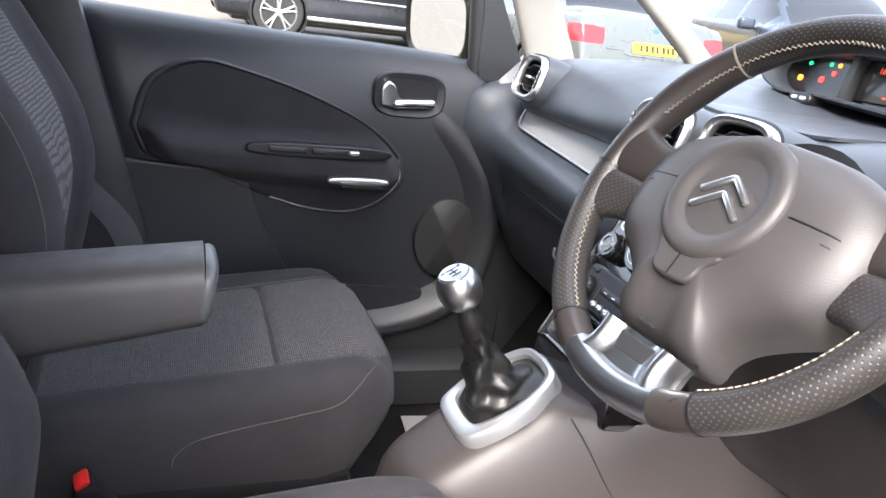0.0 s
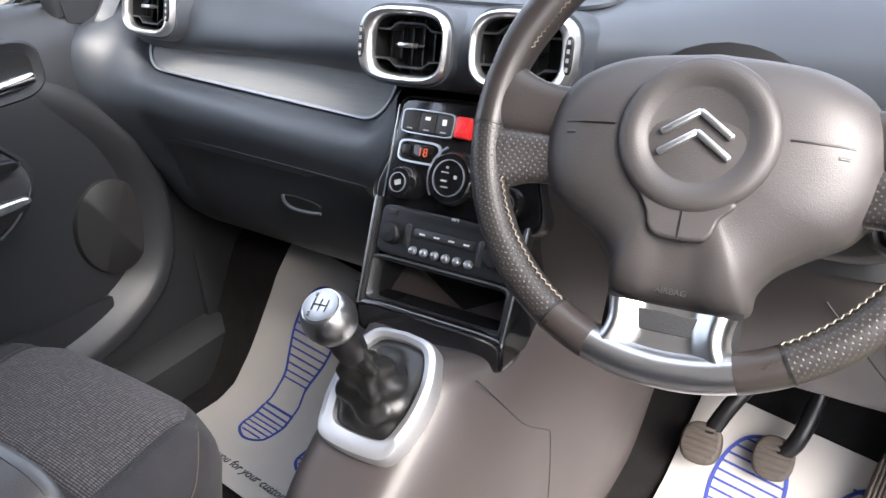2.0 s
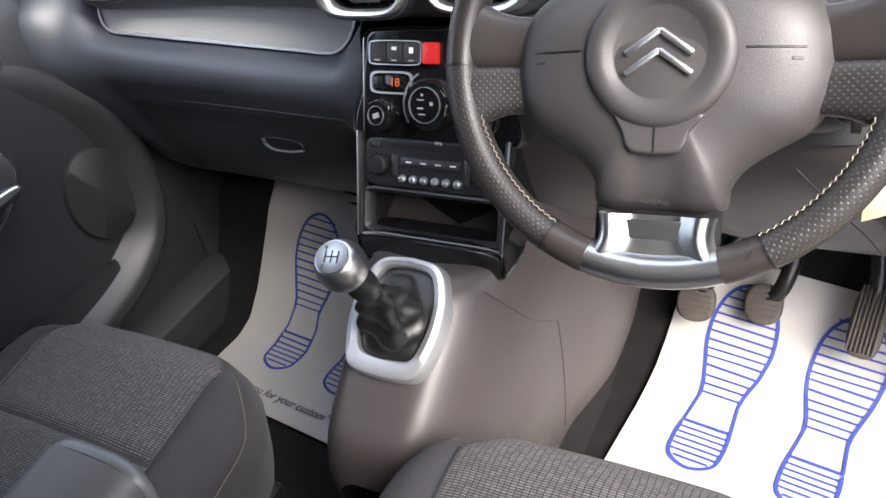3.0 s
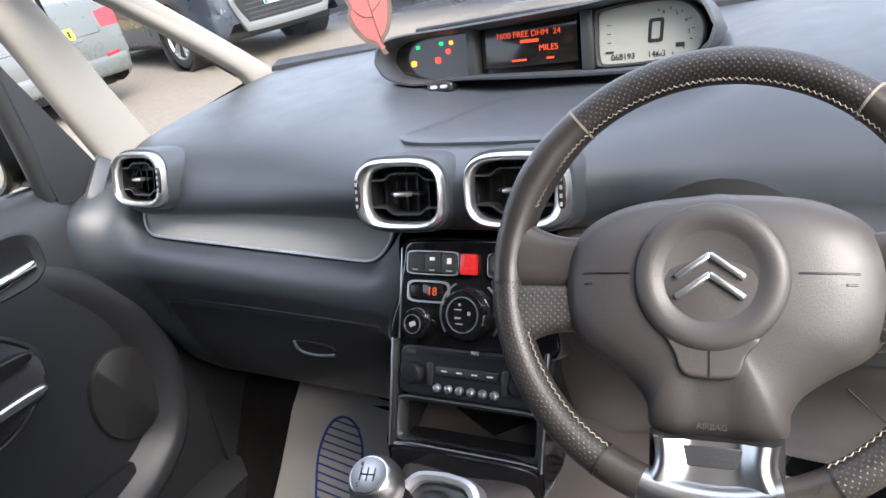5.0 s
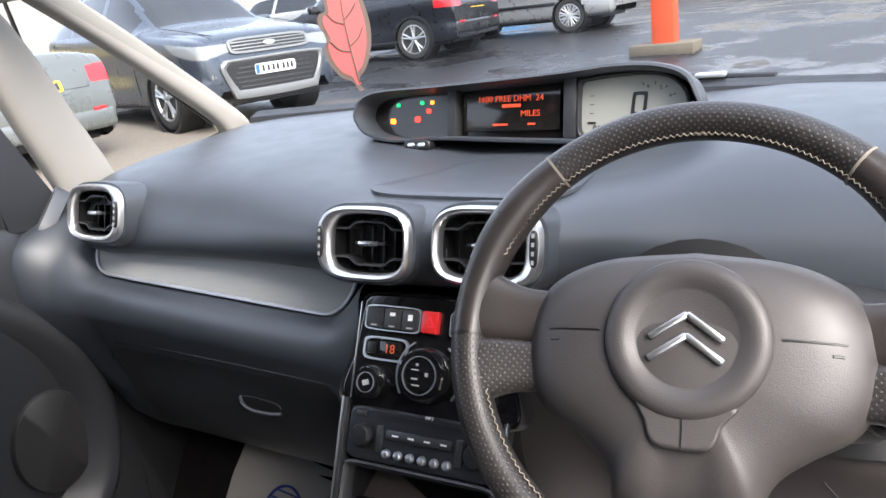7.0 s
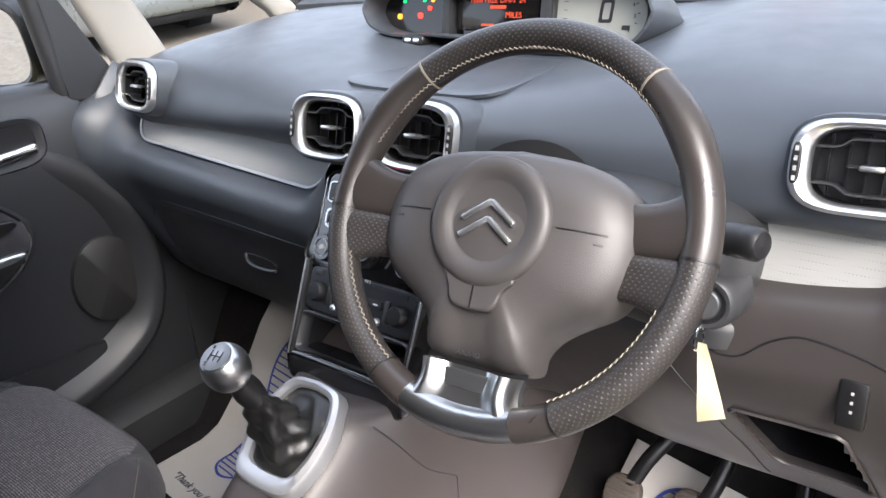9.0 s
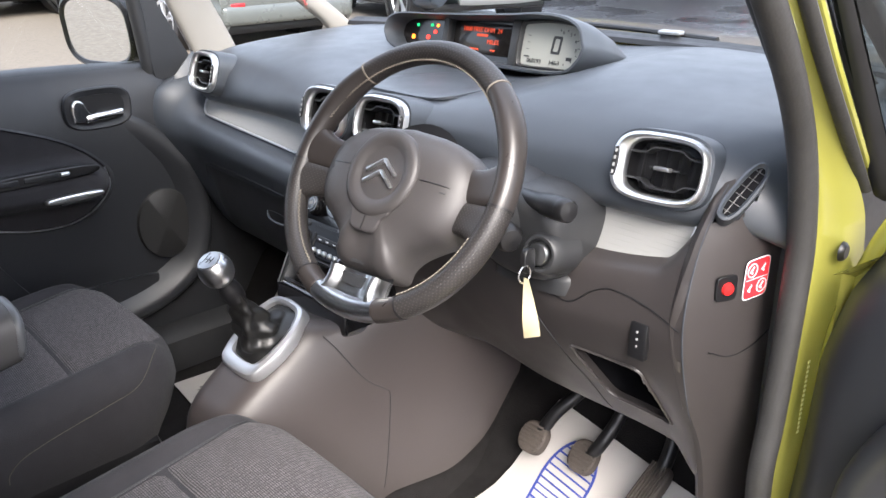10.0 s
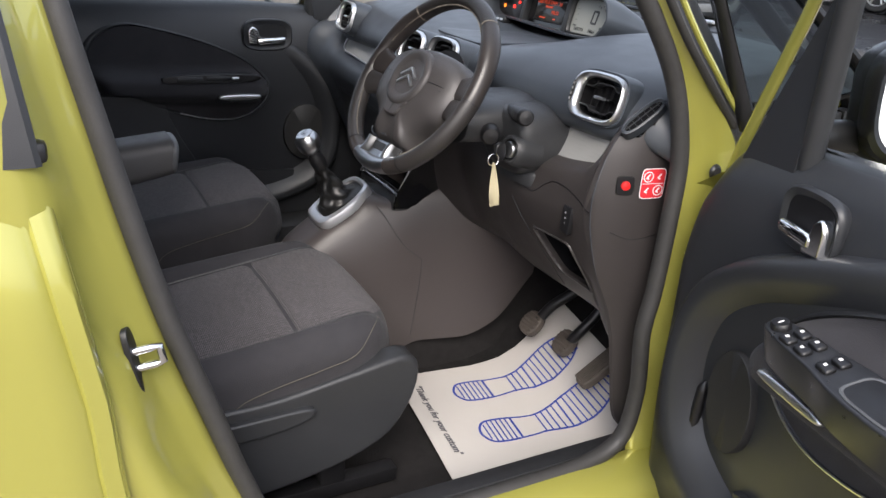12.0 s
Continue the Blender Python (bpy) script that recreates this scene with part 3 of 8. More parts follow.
def build_seals():
    """Rubber door seal round the driver's opening, and the painted flange outside it."""
    front = [(0.715, -0.27, 1.50), (0.73, -0.14, 1.36), (0.745, -0.04, 1.225), (0.747, 0.03, 1.117), (0.748, 0.065, 1.0), (0.748, 0.067, 0.90), (0.748, 0.06, 0.76), (0.748, 0.05, 0.68), (0.748, 0.06, 0.56), (0.746, 0.04, 0.46), (0.745, -0.04, 0.425), (0.745, -0.2, 0.42)]
    rear = [(0.745, -0.40, 0.42), (0.745, -0.54, 0.43), (0.752, -0.61, 0.48), (0.757, -0.658, 0.59), (0.758, -0.692, 0.70), (0.758, -0.739, 0.85), (0.758, -0.774, 0.99), (0.756, -0.803, 1.12), (0.75, -0.825, 1.225), (0.70, -0.875, 1.5)]
    path = spline(front + rear, 150)
    part("door_seal", tube(path, 0.0165, 12, flat=0.85), RUBBER, car, "ribbed grey rubber door seal")
    # painted front flange: broad beside the dashboard, slim along the window pillar
    keys = [(0.34, 0.065, 0.185, 0.742), (0.62, 0.062, 0.185, 0.742), (0.90, 0.074, 0.182, 0.744), (1.00, 0.072, 0.168, 0.744), (1.05, 0.058, 0.140, 0.744), (1.117, 0.038, 0.082, 0.742), (1.20, -0.014, 0.016, 0.738), (1.36, -0.132, -0.100, 0.723), (1.54, -0.29, -0.255, 0.690)]
    rows = []
    for z, ya, yb, x in spline(keys, 60):
        w = yb - ya
        bulge = 0.035 * min(1.0, w / 0.15)
        rows.append([(x - 0.006, ya + 0.03, z), (x - 0.004, ya + 0.002, z), (x + 0.010, ya + 0.10 * w, z), (x + 0.013, ya + 0.35 * w, z), (x + 0.016 + 0.4 * bulge, ya + 0.55 * w, z), (x + 0.018 + bulge, ya + 0.85 * w, z), (x + 0.010 + bulge, yb, z), (x - 0.03, yb, z)])
    part("front_flange", grid(rows, loop_u=True, cap=True), LIME, car, "lime green door flange", smooth=60)
    part("grommet", lathe([(0.0, 0.006), (0.008, 0.006), (0.0115, 0.003), (0.0125, 0.0)], 20, axes((0.774, 0.122, 0.975), (0, 1, 0), (0, 0, 1))), BLACK, car, "round black rubber plug")
    # grey rubber strip along the pillar and its thin lime edge
    p = spline([(0.780, 0.139, 1.050), (0.777, 0.065, 1.130), (0.772, 0.006, 1.199), (0.752, -0.108, 1.36), (0.718, -0.265, 1.54)], 30)
    part("pillar_strip", tube(p, 0.009, 10, flat=0.7), RUBBER, car, "grey rubber strip on the pillar")
    part("pillar_edge", tube([(x + 0.002, y + 0.019, z + 0.003) for x, y, z in p], 0.005, 8), LIME, car)
    # step pressed into the flange, with a row of faint stamped marks
    for k in range(16):
        part("stamped_mark", box(0.0008, 0.005, 0.0036, 0, pose(0.7672, 0.098, 0.73 + 0.0068 * k)), PALE_MARK, car)
    # hinges
    for z in (0.86, 0.56):
        h = part("hinge", box(0.022, 0.055, 0.060, 0.005, pose(0.800, 0.150, z)), GOLD, car, "yellow-green pressed hinge with bolts")
        part("hinge_leaf", box(0.010, 0.030, 0.085, 0.004, pose(0.790, 0.118, z - 0.004, 0, 0, 20)), GOLD, h)
        part("hinge_leaf", box(0.035, 0.012, 0.040, 0.004, pose(0.812, 0.128, z + 0.006, 0, 0, -35)), GOLD, h)
        part("hinge_pin", lathe([(0.0065, -0.04), (0.0065, 0.04), (0.005, 0.043), (0.0, 0.043)], 16, pose(0.818, 0.112, z)), GOLD, h)
        for dz in (-0.026, 0.024):
            part("bolt", lathe([(0.009, 0.0), (0.009, 0.003), (0.0065, 0.0032), (0.0065, 0.008), (0.0, 0.0085)], 8, axes((0.796, 0.112, z + dz), (0.94, 0.34, 0), (0, 0, 1))), GOLD, h)


PALE_MARK = material("pale_stamp", (0.50, 0.49, 0.17), 0.5)
GOLD = material("hinge_paint", (0.42, 0.38, 0.08), 0.35, 0.35, vary=0.25, vsize=40)
build_seals()


def build_rear_door():
    d = thing("rear_door", "closed lime green rear door with a black window frame", "car door")
    rows = []
    for z in np.linspace(0.34, 1.085, 26):
        yf = float(np.interp(z, [0.3, 0.715, 0.807, 0.891, 1.008, 1.09], [-0.775, -0.822, -0.826, -0.838, -0.856, -0.868]))
        bulge = 0.862 - 0.05 * max(0, (z - 0.9) / 0.185) ** 2 - 0.06 * max(0, (0.55 - z) / 0.2) ** 2
        row = [(bulge - 0.045, yf + 0.008, z), (bulge - 0.012, yf + 0.008, z), (bulge - 0.003, yf + 0.003, z), (bulge - 0.0015, yf - 0.006, z), (bulge, yf - 0.015, z), (bulge - 0.0035, yf - 0.0185, z), (bulge, yf - 0.022, z)]
        row += [(bulge + 0.012 * math.sin(k * math.pi) - 0.01 * k, yf - 0.022 - 0.85 * k, z) for k in np.linspace(0.04, 1, 20)]
        rows.append(row)
    part("door_skin", grid(rows), LIME, d, "lime green door skin", smooth=50)
    rows = []
    for z in np.linspace(1.08, 1.56, 12):
        x = 0.835 - 0.14 * ((z - 1.08) / 0.48) ** 1.4
        yf = -0.862 - 0.12 * (z - 1.08)
        rows.append([(x - 0.05, yf + 0.006, z), (x, yf + 0.006, z), (x + 0.004, yf, z), (x + 0.004, yf - 0.055, z), (x - 0.006, yf - 0.06, z)])
    part("window_frame", grid(rows), DARK, d, "matt black window frame", smooth=30)
    part("waist_strip", box(0.022, 0.86, 0.022, 0.006, pose(0.823, -1.28, 1.092)), BLACK, d, "black waist strip")
    q = [(0.822, -0.89, 1.09), (0.822, -1.66, 1.09), (0.72, -1.62, 1.50), (0.70, -0.95, 1.53)]
    bm = bmesh.new()
    bm.faces.new([bm.verts.new(p) for p in q])
    part("rear_glass", bm, REARGLASS, d, "dark privacy glass", smooth=0)


build_rear_door()


def build_striker():
    t = thing("door_striker", "steel door striker on a black plate", "door striker")
    m = axes((0.798, -0.787, 0.830), (-0.93, 0.36, 0.0), (0, -0.2, 1))
    part("striker_plate", slab(rounded(0.026, 0.085, 24, 3), -0.004, 0.003, 0.001, m), BLACK, t, "black striker plate")
    part("striker_loop", tube([m @ Vector(p) for p in ((0.0, 0.011, 0.0), (0.004, 0.011, 0.022), (0.007, 0.010, 0.030), (0.007, -0.010, 0.030), (0.004, -0.011, 0.022), (0.0, -0.011, 0.0))], 0.0052, 10), CHROME, t, "bright steel loop")


build_striker()

# ---- dashboard ----
dash = thing("dashboard", "dark grey plastic dashboard with silver-framed air vents", "dashboard")

PAD = [
    (-0.74, [(0.50, 1.055), (0.42, 1.06), (0.30, 1.058), (0.17, 1.05), (0.11, 1.035), (0.08, 1.01), (0.07, 0.985), (0.075, 0.97), (0.09, 0.965)]),
    (-0.68, [(0.53, 1.115), (0.44, 1.115), (0.30, 1.108), (0.16, 1.098), (0.08, 1.080), (0.045, 1.05), (0.035, 1.02), (0.04, 1.0), (0.06, 0.99)]),
    (-0.58, [(0.56, 1.122), (0.45, 1.122), (0.30, 1.118), (0.15, 1.110), (0.06, 1.096), (0.018, 1.06), (0.006, 1.02), (0.012, 1.0), (0.03, 0.992)]),
    (-0.35, [(0.60, 1.125), (0.45, 1.124), (0.30, 1.12), (0.15, 1.112), (0.065, 1.094), (0.02, 1.06), (0.004, 1.025), (0.010, 1.003), (0.03, 0.995)]),
    (-0.17, [(0.61, 1.122), (0.45, 1.112), (0.30, 1.104), (0.15, 1.098), (0.055, 1.088), (0.0, 1.06), (-0.012, 1.03), (-0.002, 1.004), (0.02, 0.992)]),
    (-0.05, [(0.61, 1.115), (0.45, 1.10), (0.30, 1.090), (0.15, 1.086), (0.05, 1.082), (-0.012, 1.068), (-0.03, 1.03), (-0.02, 1.0), (0.01, 0.985)]),
    (0.10, [(0.61, 1.115), (0.45, 1.10), (0.30, 1.090), (0.15, 1.086), (0.05, 1.082), (-0.012, 1.068), (-0.03, 1.03), (-0.02, 1.0), (0.01, 0.985)]),
    (0.22, [(0.61, 1.122), (0.45, 1.115), (0.30, 1.108), (0.15, 1.100), (0.055, 1.088), (0.005, 1.06), (-0.002, 1.03), (0.01, 1.004), (0.03, 0.985)]),
    (0.35, [(0.60, 1.128), (0.45, 1.135), (0.30, 1.135), (0.15, 1.122), (0.065, 1.096), (0.02, 1.06), (0.004, 1.025), (0.012, 1.0), (0.035, 0.985)]),
    (0.58, [(0.56, 1.125), (0.45, 1.126), (0.30, 1.122), (0.15, 1.112), (0.06, 1.096), (0.018, 1.06), (0.006, 1.02), (0.012, 1.0), (0.03, 0.99)]),
    (0.68, [(0.53, 1.115), (0.44, 1.118), (0.30, 1.112), (0.16, 1.100), (0.08, 1.080), (0.045, 1.05), (0.035, 1.02), (0.04, 1.0), (0.06, 0.99)]),
    (0.73, [(0.50, 1.075), (0.42, 1.08), (0.30, 1.078), (0.17, 1.07), (0.11, 1.055), (0.08, 1.03), (0.07, 1.0), (0.075, 0.98), (0.09, 0.97)]),
]


VENTS = ((-0.566, 0.002, 1.063), (-0.056, -0.034, 1.050), (0.102, -0.034, 1.054), (0.584, 0.018, 1.061))


def pad_z(x, y):
    """Height of the dashboard top at a place."""
    p = spline(lerp_rows(PAD, x), 64)[:34]
    return float(np.interp(y, p[::-1, 0], p[::-1, 1]))


def side_vent_pose():
    n = Vector((0.42, -0.66, 0.62)).normalized()
    t = Vector((0.22, 0.70, 0.68))
    r = (t - n * t.dot(n)).normalized()
    m = Matrix((r, n.cross(r), n)).transposed().to_4x4()
    m.translation = Vector((0.690, 0.029, 1.052)) + n * 0.002
    return m


SIDE_VENT = side_vent_pose()


def open_side_vent(bm):
    """Cuts the hole of the small side vent into a panel."""
    back = SIDE_VENT.inverted()
    gone = []
    for f in bm.faces:
        p = back @ f.calc_center_median()
        if abs(p.z) < 0.04 and abs(p.x / 0.0405) ** 2.4 + abs(p.y / 0.0118) ** 2.4 < 1:
            gone.append(f)
    bmesh.ops.delete(bm, geom=gone, context="FACES")
    return bm


def build_pad():
    rows = []
    for x in np.linspace(-0.74, 0.73, 180):
        rows.append([(x, y, z) for y, z in spline(lerp_rows(PAD, x), 64)])
    bm = grid(rows)
    cut = []
    for f in bm.faces:
        c = f.calc_center_median()
        for vx, vy, vz in VENTS:
            if abs((c.x - vx) / 0.058) ** 3.2 + abs((c.z - vz) / 0.038) ** 3.2 < 1 and c.y < vy + 0.022:
                cut.append(f)
                break
    bmesh.ops.delete(bm, geom=cut, context="FACES")
    open_side_vent(bm)
    part("top_pad", bm, DASH, dash, "soft dark blue-grey dashboard top")
    # lid over the centre bin
    o = [(-0.112, 0.072), (-0.100, 0.058), (-0.075, 0.052), (0.12, 0.045), (0.16, 0.06), (0.165, 0.12), (0.15, 0.22), (0.12, 0.255), (0.0, 0.255), (-0.05, 0.22)]
    o = spline(o + o[:1], 60)[:-1]
    c0 = np.array((0.03, 0.15))
    rows = []
    for s, up in ((1.0, -0.004), (1.0, 0.0004), (0.985, 0.0012), (0.8, 0.0014), (0.6, 0.0014), (0.4, 0.0014), (0.2, 0.0014), (0.02, 0.0014)):
        rows.append([(x, y, pad_z(x, y) + up) for x, y in c0 + (o - c0) * s])
    part("bin_lid", grid(rows, loop_u=True, cap=True), DASH, dash, "flush lid with a rounded outline")


build_pad()


def vent(at, w=0.130, h=0.087, thumb=-1, turn=0.0, lean=16.0):
    """An air vent: bright frame, dark throat, bent slats with a tab, and a thumb wheel."""
    m = pose(*at, 90 - lean, 0, turn)
    v = part("air_vent", lathe([(0.0, -0.001), (0.001, 0)], 6, m), BLACK, dash, "air vent in a bright silver frame")
    shift = -thumb * 0.005
    outer = rounded(w, h, 48, 3.4)
    inner = rounded(w * 0.775, h * 0.775, 48, 3.6) + (shift, 0)
    ring = frame_ring(outer, inner, [(0.0, -0.030), (0.0, 0.003), (0.12, 0.009), (0.40, 0.0115), (0.75, 0.0095), (0.95, 0.005), (1.0, 0.001), (1.0, -0.003)], m)
    duct = np.array(inner)
    part("duct", grid([placed(lift((duct - (shift, 0)) * g + (shift, 0), z), m) for g, z in ((1.01, 0.0), (1.0, -0.006), (0.99, -0.031))], loop_u=True), BLACK, v, "black duct wall")
    part("frame", ring, SATIN, v, "satin silver frame")
    back = slab(rounded(w * 0.79, h * 0.79, 48, 3.6) + (shift, 0), -0.032, -0.028, 0, m)
    part("throat", back, BLACK, v)
    iw, ih = w * 0.76, h * 0.74
    for z, bend in ((0.26, 1), (-0.26, -1), (0.0, 0)):
        pts = []
        for u in np.linspace(-0.5, 0.5, 25):
            k = 1 / (1 + math.exp((abs(u) - 0.25) * 45))
            pts.append((u * iw + shift, ih * z * (1 + (0.5 * k if bend else 0)) if bend else 0.0))
        if not bend:
            pts = [p for p in pts if abs(p[0] - shift) < iw * 0.24]
        rows = [placed([(x, y + t, d) for x, y in pts], m) for t, d in ((0.0010, -0.002), (0.0016, -0.004), (0.0012, -0.024), (-0.0012, -0.024), (-0.0016, -0.004), (-0.0010, -0.002))]
        part("slat", grid(rows, loop_v=True), DARK, v)
    for u in np.linspace(-0.4, 0.4, 6):
        part("vane", box(0.0014, ih * 0.98, 0.008, 0, m @ pose(u * iw + shift, 0, -0.024)), BLACK, v)
    part("tab", box(0.021, 0.0055, 0.014, 0.002, m @ pose(shift, 0, 0.001)), SATIN, v)
    tx = thumb * w * 0.440
    part("thumb_wheel", slab(rounded(0.009, h * 0.44, 24, 3) + (tx, 0), 0.004, 0.0125, 0.002, m), BLACK, v, "ribbed black thumb wheel")
    for k in range(4):
        part("mark", box(0.003, 0.0045, 0.001, 0, m @ pose(tx, h * (-0.16 + 0.105 * k), 0.0128)), GREY_PRINT, v)
    hood = frame_ring(rounded(w * 1.10, h * 1.14, 48, 3.2), rounded(w * 0.99, h * 0.99, 48, 3.4), [(0.0, -0.06), (0.05, -0.02), (0.4, 0.000), (1.0, 0.001), (1.0, -0.05)], m)
    part("vent_surround", hood, DASH, v)
    return v


for vent_at, vent_thumb, vent_turn in zip(VENTS, (1, -1, 1, -1), (-4, 0, 0, 4)):
    vent(vent_at, thumb=vent_thumb, turn=vent_turn)


def build_trays():
    for x0, x1, lo0, lo1 in ((-0.622, -0.118, 0.968, 0.934), (0.462, 0.634, 0.932, 0.948)):
        rows, behind = [], []
        n = 48
        for i in range(n):
            u = 0.5 - 0.5 * math.cos(math.pi * i / (n - 1))
            x = x0 + (x1 - x0) * u
            base = lo0 + (lo1 - lo0) * u
            # the lower corners are rounded off
            r = min(1, min(u, 1 - u) * (x1 - x0) / (0.050 if x0 < 0 else 0.028))
            r = max(0.04, (1 - (1 - r) ** 2.2) ** (1 / 2.2))
            hi = 1.004
            lo = hi - (hi - base) * r
            depth = lambda k: 0.004 + 0.042 * k * (1 - 0.3 * k)
            rows.append([(x, depth(k), base + (hi - base) * k) for k in 1 - r * (1 - np.linspace(0, 1, 8))])
            behind.append([(x, depth(k) + 0.006, base + (hi - base) * k) for k in np.linspace(0, 1, 6)])
        part("tray_recess", grid(behind), DASH, dash, "dark recess behind the tray")
        part("tray_panel", grid(rows), TRAY, dash, "pale grey perforated tray panel")
        edge = [r[0] for r in rows]
        part("tray_edge", tube([(a, b - (0.003 if x0 < 0 else 0.0), c) for a, b, c in edge], 0.0026 if x0 < 0 else 0.0012, 8), SILVER, dash, "thin silver tray edge")


build_trays()

LOWER_LEFT = [
    (-0.76, [(0.12, 1.04), (0.02, 1.035), (-0.055, 1.01), (-0.078, 0.965), (-0.072, 0.915), (-0.038, 0.85), (0.02, 0.77), (0.08, 0.70), (0.12, 0.66)]),
    (-0.71, [(0.12, 1.055), (0.03, 1.048), (-0.050, 1.018), (-0.078, 0.965), (-0.072, 0.915), (-0.038, 0.85), (0.02, 0.77), (0.08, 0.70), (0.12, 0.66)]),
    (-0.655, [(0.068, 1.040), (0.01, 1.010), (-0.030, 0.975), (-0.050, 0.93), (-0.042, 0.89), (-0.015, 0.83), (0.02, 0.75), (0.05, 0.69), (0.09, 0.66)]),
    (-0.60, [(0.045, 0.975), (0.0, 0.962), (-0.026, 0.945), (-0.034, 0.912), (-0.022, 0.875), (0.0, 0.82), (0.02, 0.74), (0.05, 0.68), (0.08, 0.66)]),
    (-0.35, [(0.045, 0.955), (-0.004, 0.943), (-0.028, 0.928), (-0.036, 0.90), (-0.026, 0.868), (-0.006, 0.82), (0.012, 0.74), (0.04, 0.68), (0.07, 0.66)]),
    (-0.155, [(0.045, 0.945), (-0.004, 0.933), (-0.030, 0.918), (-0.038, 0.89), (-0.030, 0.86), (-0.010, 0.82), (0.012, 0.74), (0.03, 0.68), (0.06, 0.66)]),
    (-0.082, [(0.02, 1.0), (-0.022, 0.985), (-0.035, 0.95), (-0.045, 0.91), (-0.055, 0.87), (-0.06, 0.83), (-0.05, 0.74), (-0.02, 0.68), (0.03, 0.66)]),
]
LOWER_RIGHT = [
    (0.130, [(0.02, 1.0), (-0.022, 0.985), (-0.035, 0.95), (-0.045, 0.91), (-0.055, 0.87), (-0.06, 0.83), (-0.045, 0.76), (-0.01, 0.70), (0.05, 0.66)]),
    (0.215, [(0.045, 0.985), (0.0, 0.965), (-0.02, 0.945), (-0.03, 0.91), (-0.03, 0.87), (-0.02, 0.82), (0.0, 0.76), (0.03, 0.70), (0.08, 0.66)]),
    (0.405, [(0.045, 0.975), (0.0, 0.955), (-0.025, 0.935), (-0.038, 0.90), (-0.040, 0.86), (-0.025, 0.80), (0.01, 0.73), (0.05, 0.67), (0.10, 0.64)]),
    (0.462, [(0.045, 0.946), (0.0, 0.936), (-0.025, 0.920), (-0.038, 0.88), (-0.040, 0.85), (-0.025, 0.80), (0.012, 0.73), (0.05, 0.67), (0.10, 0.64)]),
    (0.61, [(0.045, 0.962), (0.0, 0.950), (-0.022, 0.934), (-0.034, 0.892), (-0.034, 0.855), (-0.015, 0.79), (0.025, 0.72), (0.062, 0.66), (0.10, 0.63)]),
    (0.66, [(0.06, 1.04), (0.01, 1.01), (-0.02, 0.96), (-0.034, 0.905), (-0.03, 0.85), (-0.005, 0.77), (0.03, 0.69), (0.06, 0.62), (0.10, 0.58)]),
    (0.695, [(0.075, 1.07), (0.03, 1.03), (0.0, 0.975), (-0.018, 0.91), (-0.012, 0.85), (0.01, 0.77), (0.045, 0.69), (0.075, 0.62), (0.11, 0.56)]),
]


def right_y(x, z):
    """Depth of the driver's lower fascia at a place."""
    p = spline(lerp_rows(LOWER_RIGHT, x), 80)
    return float(np.interp(z, p[::-1, 1], p[::-1, 0]))


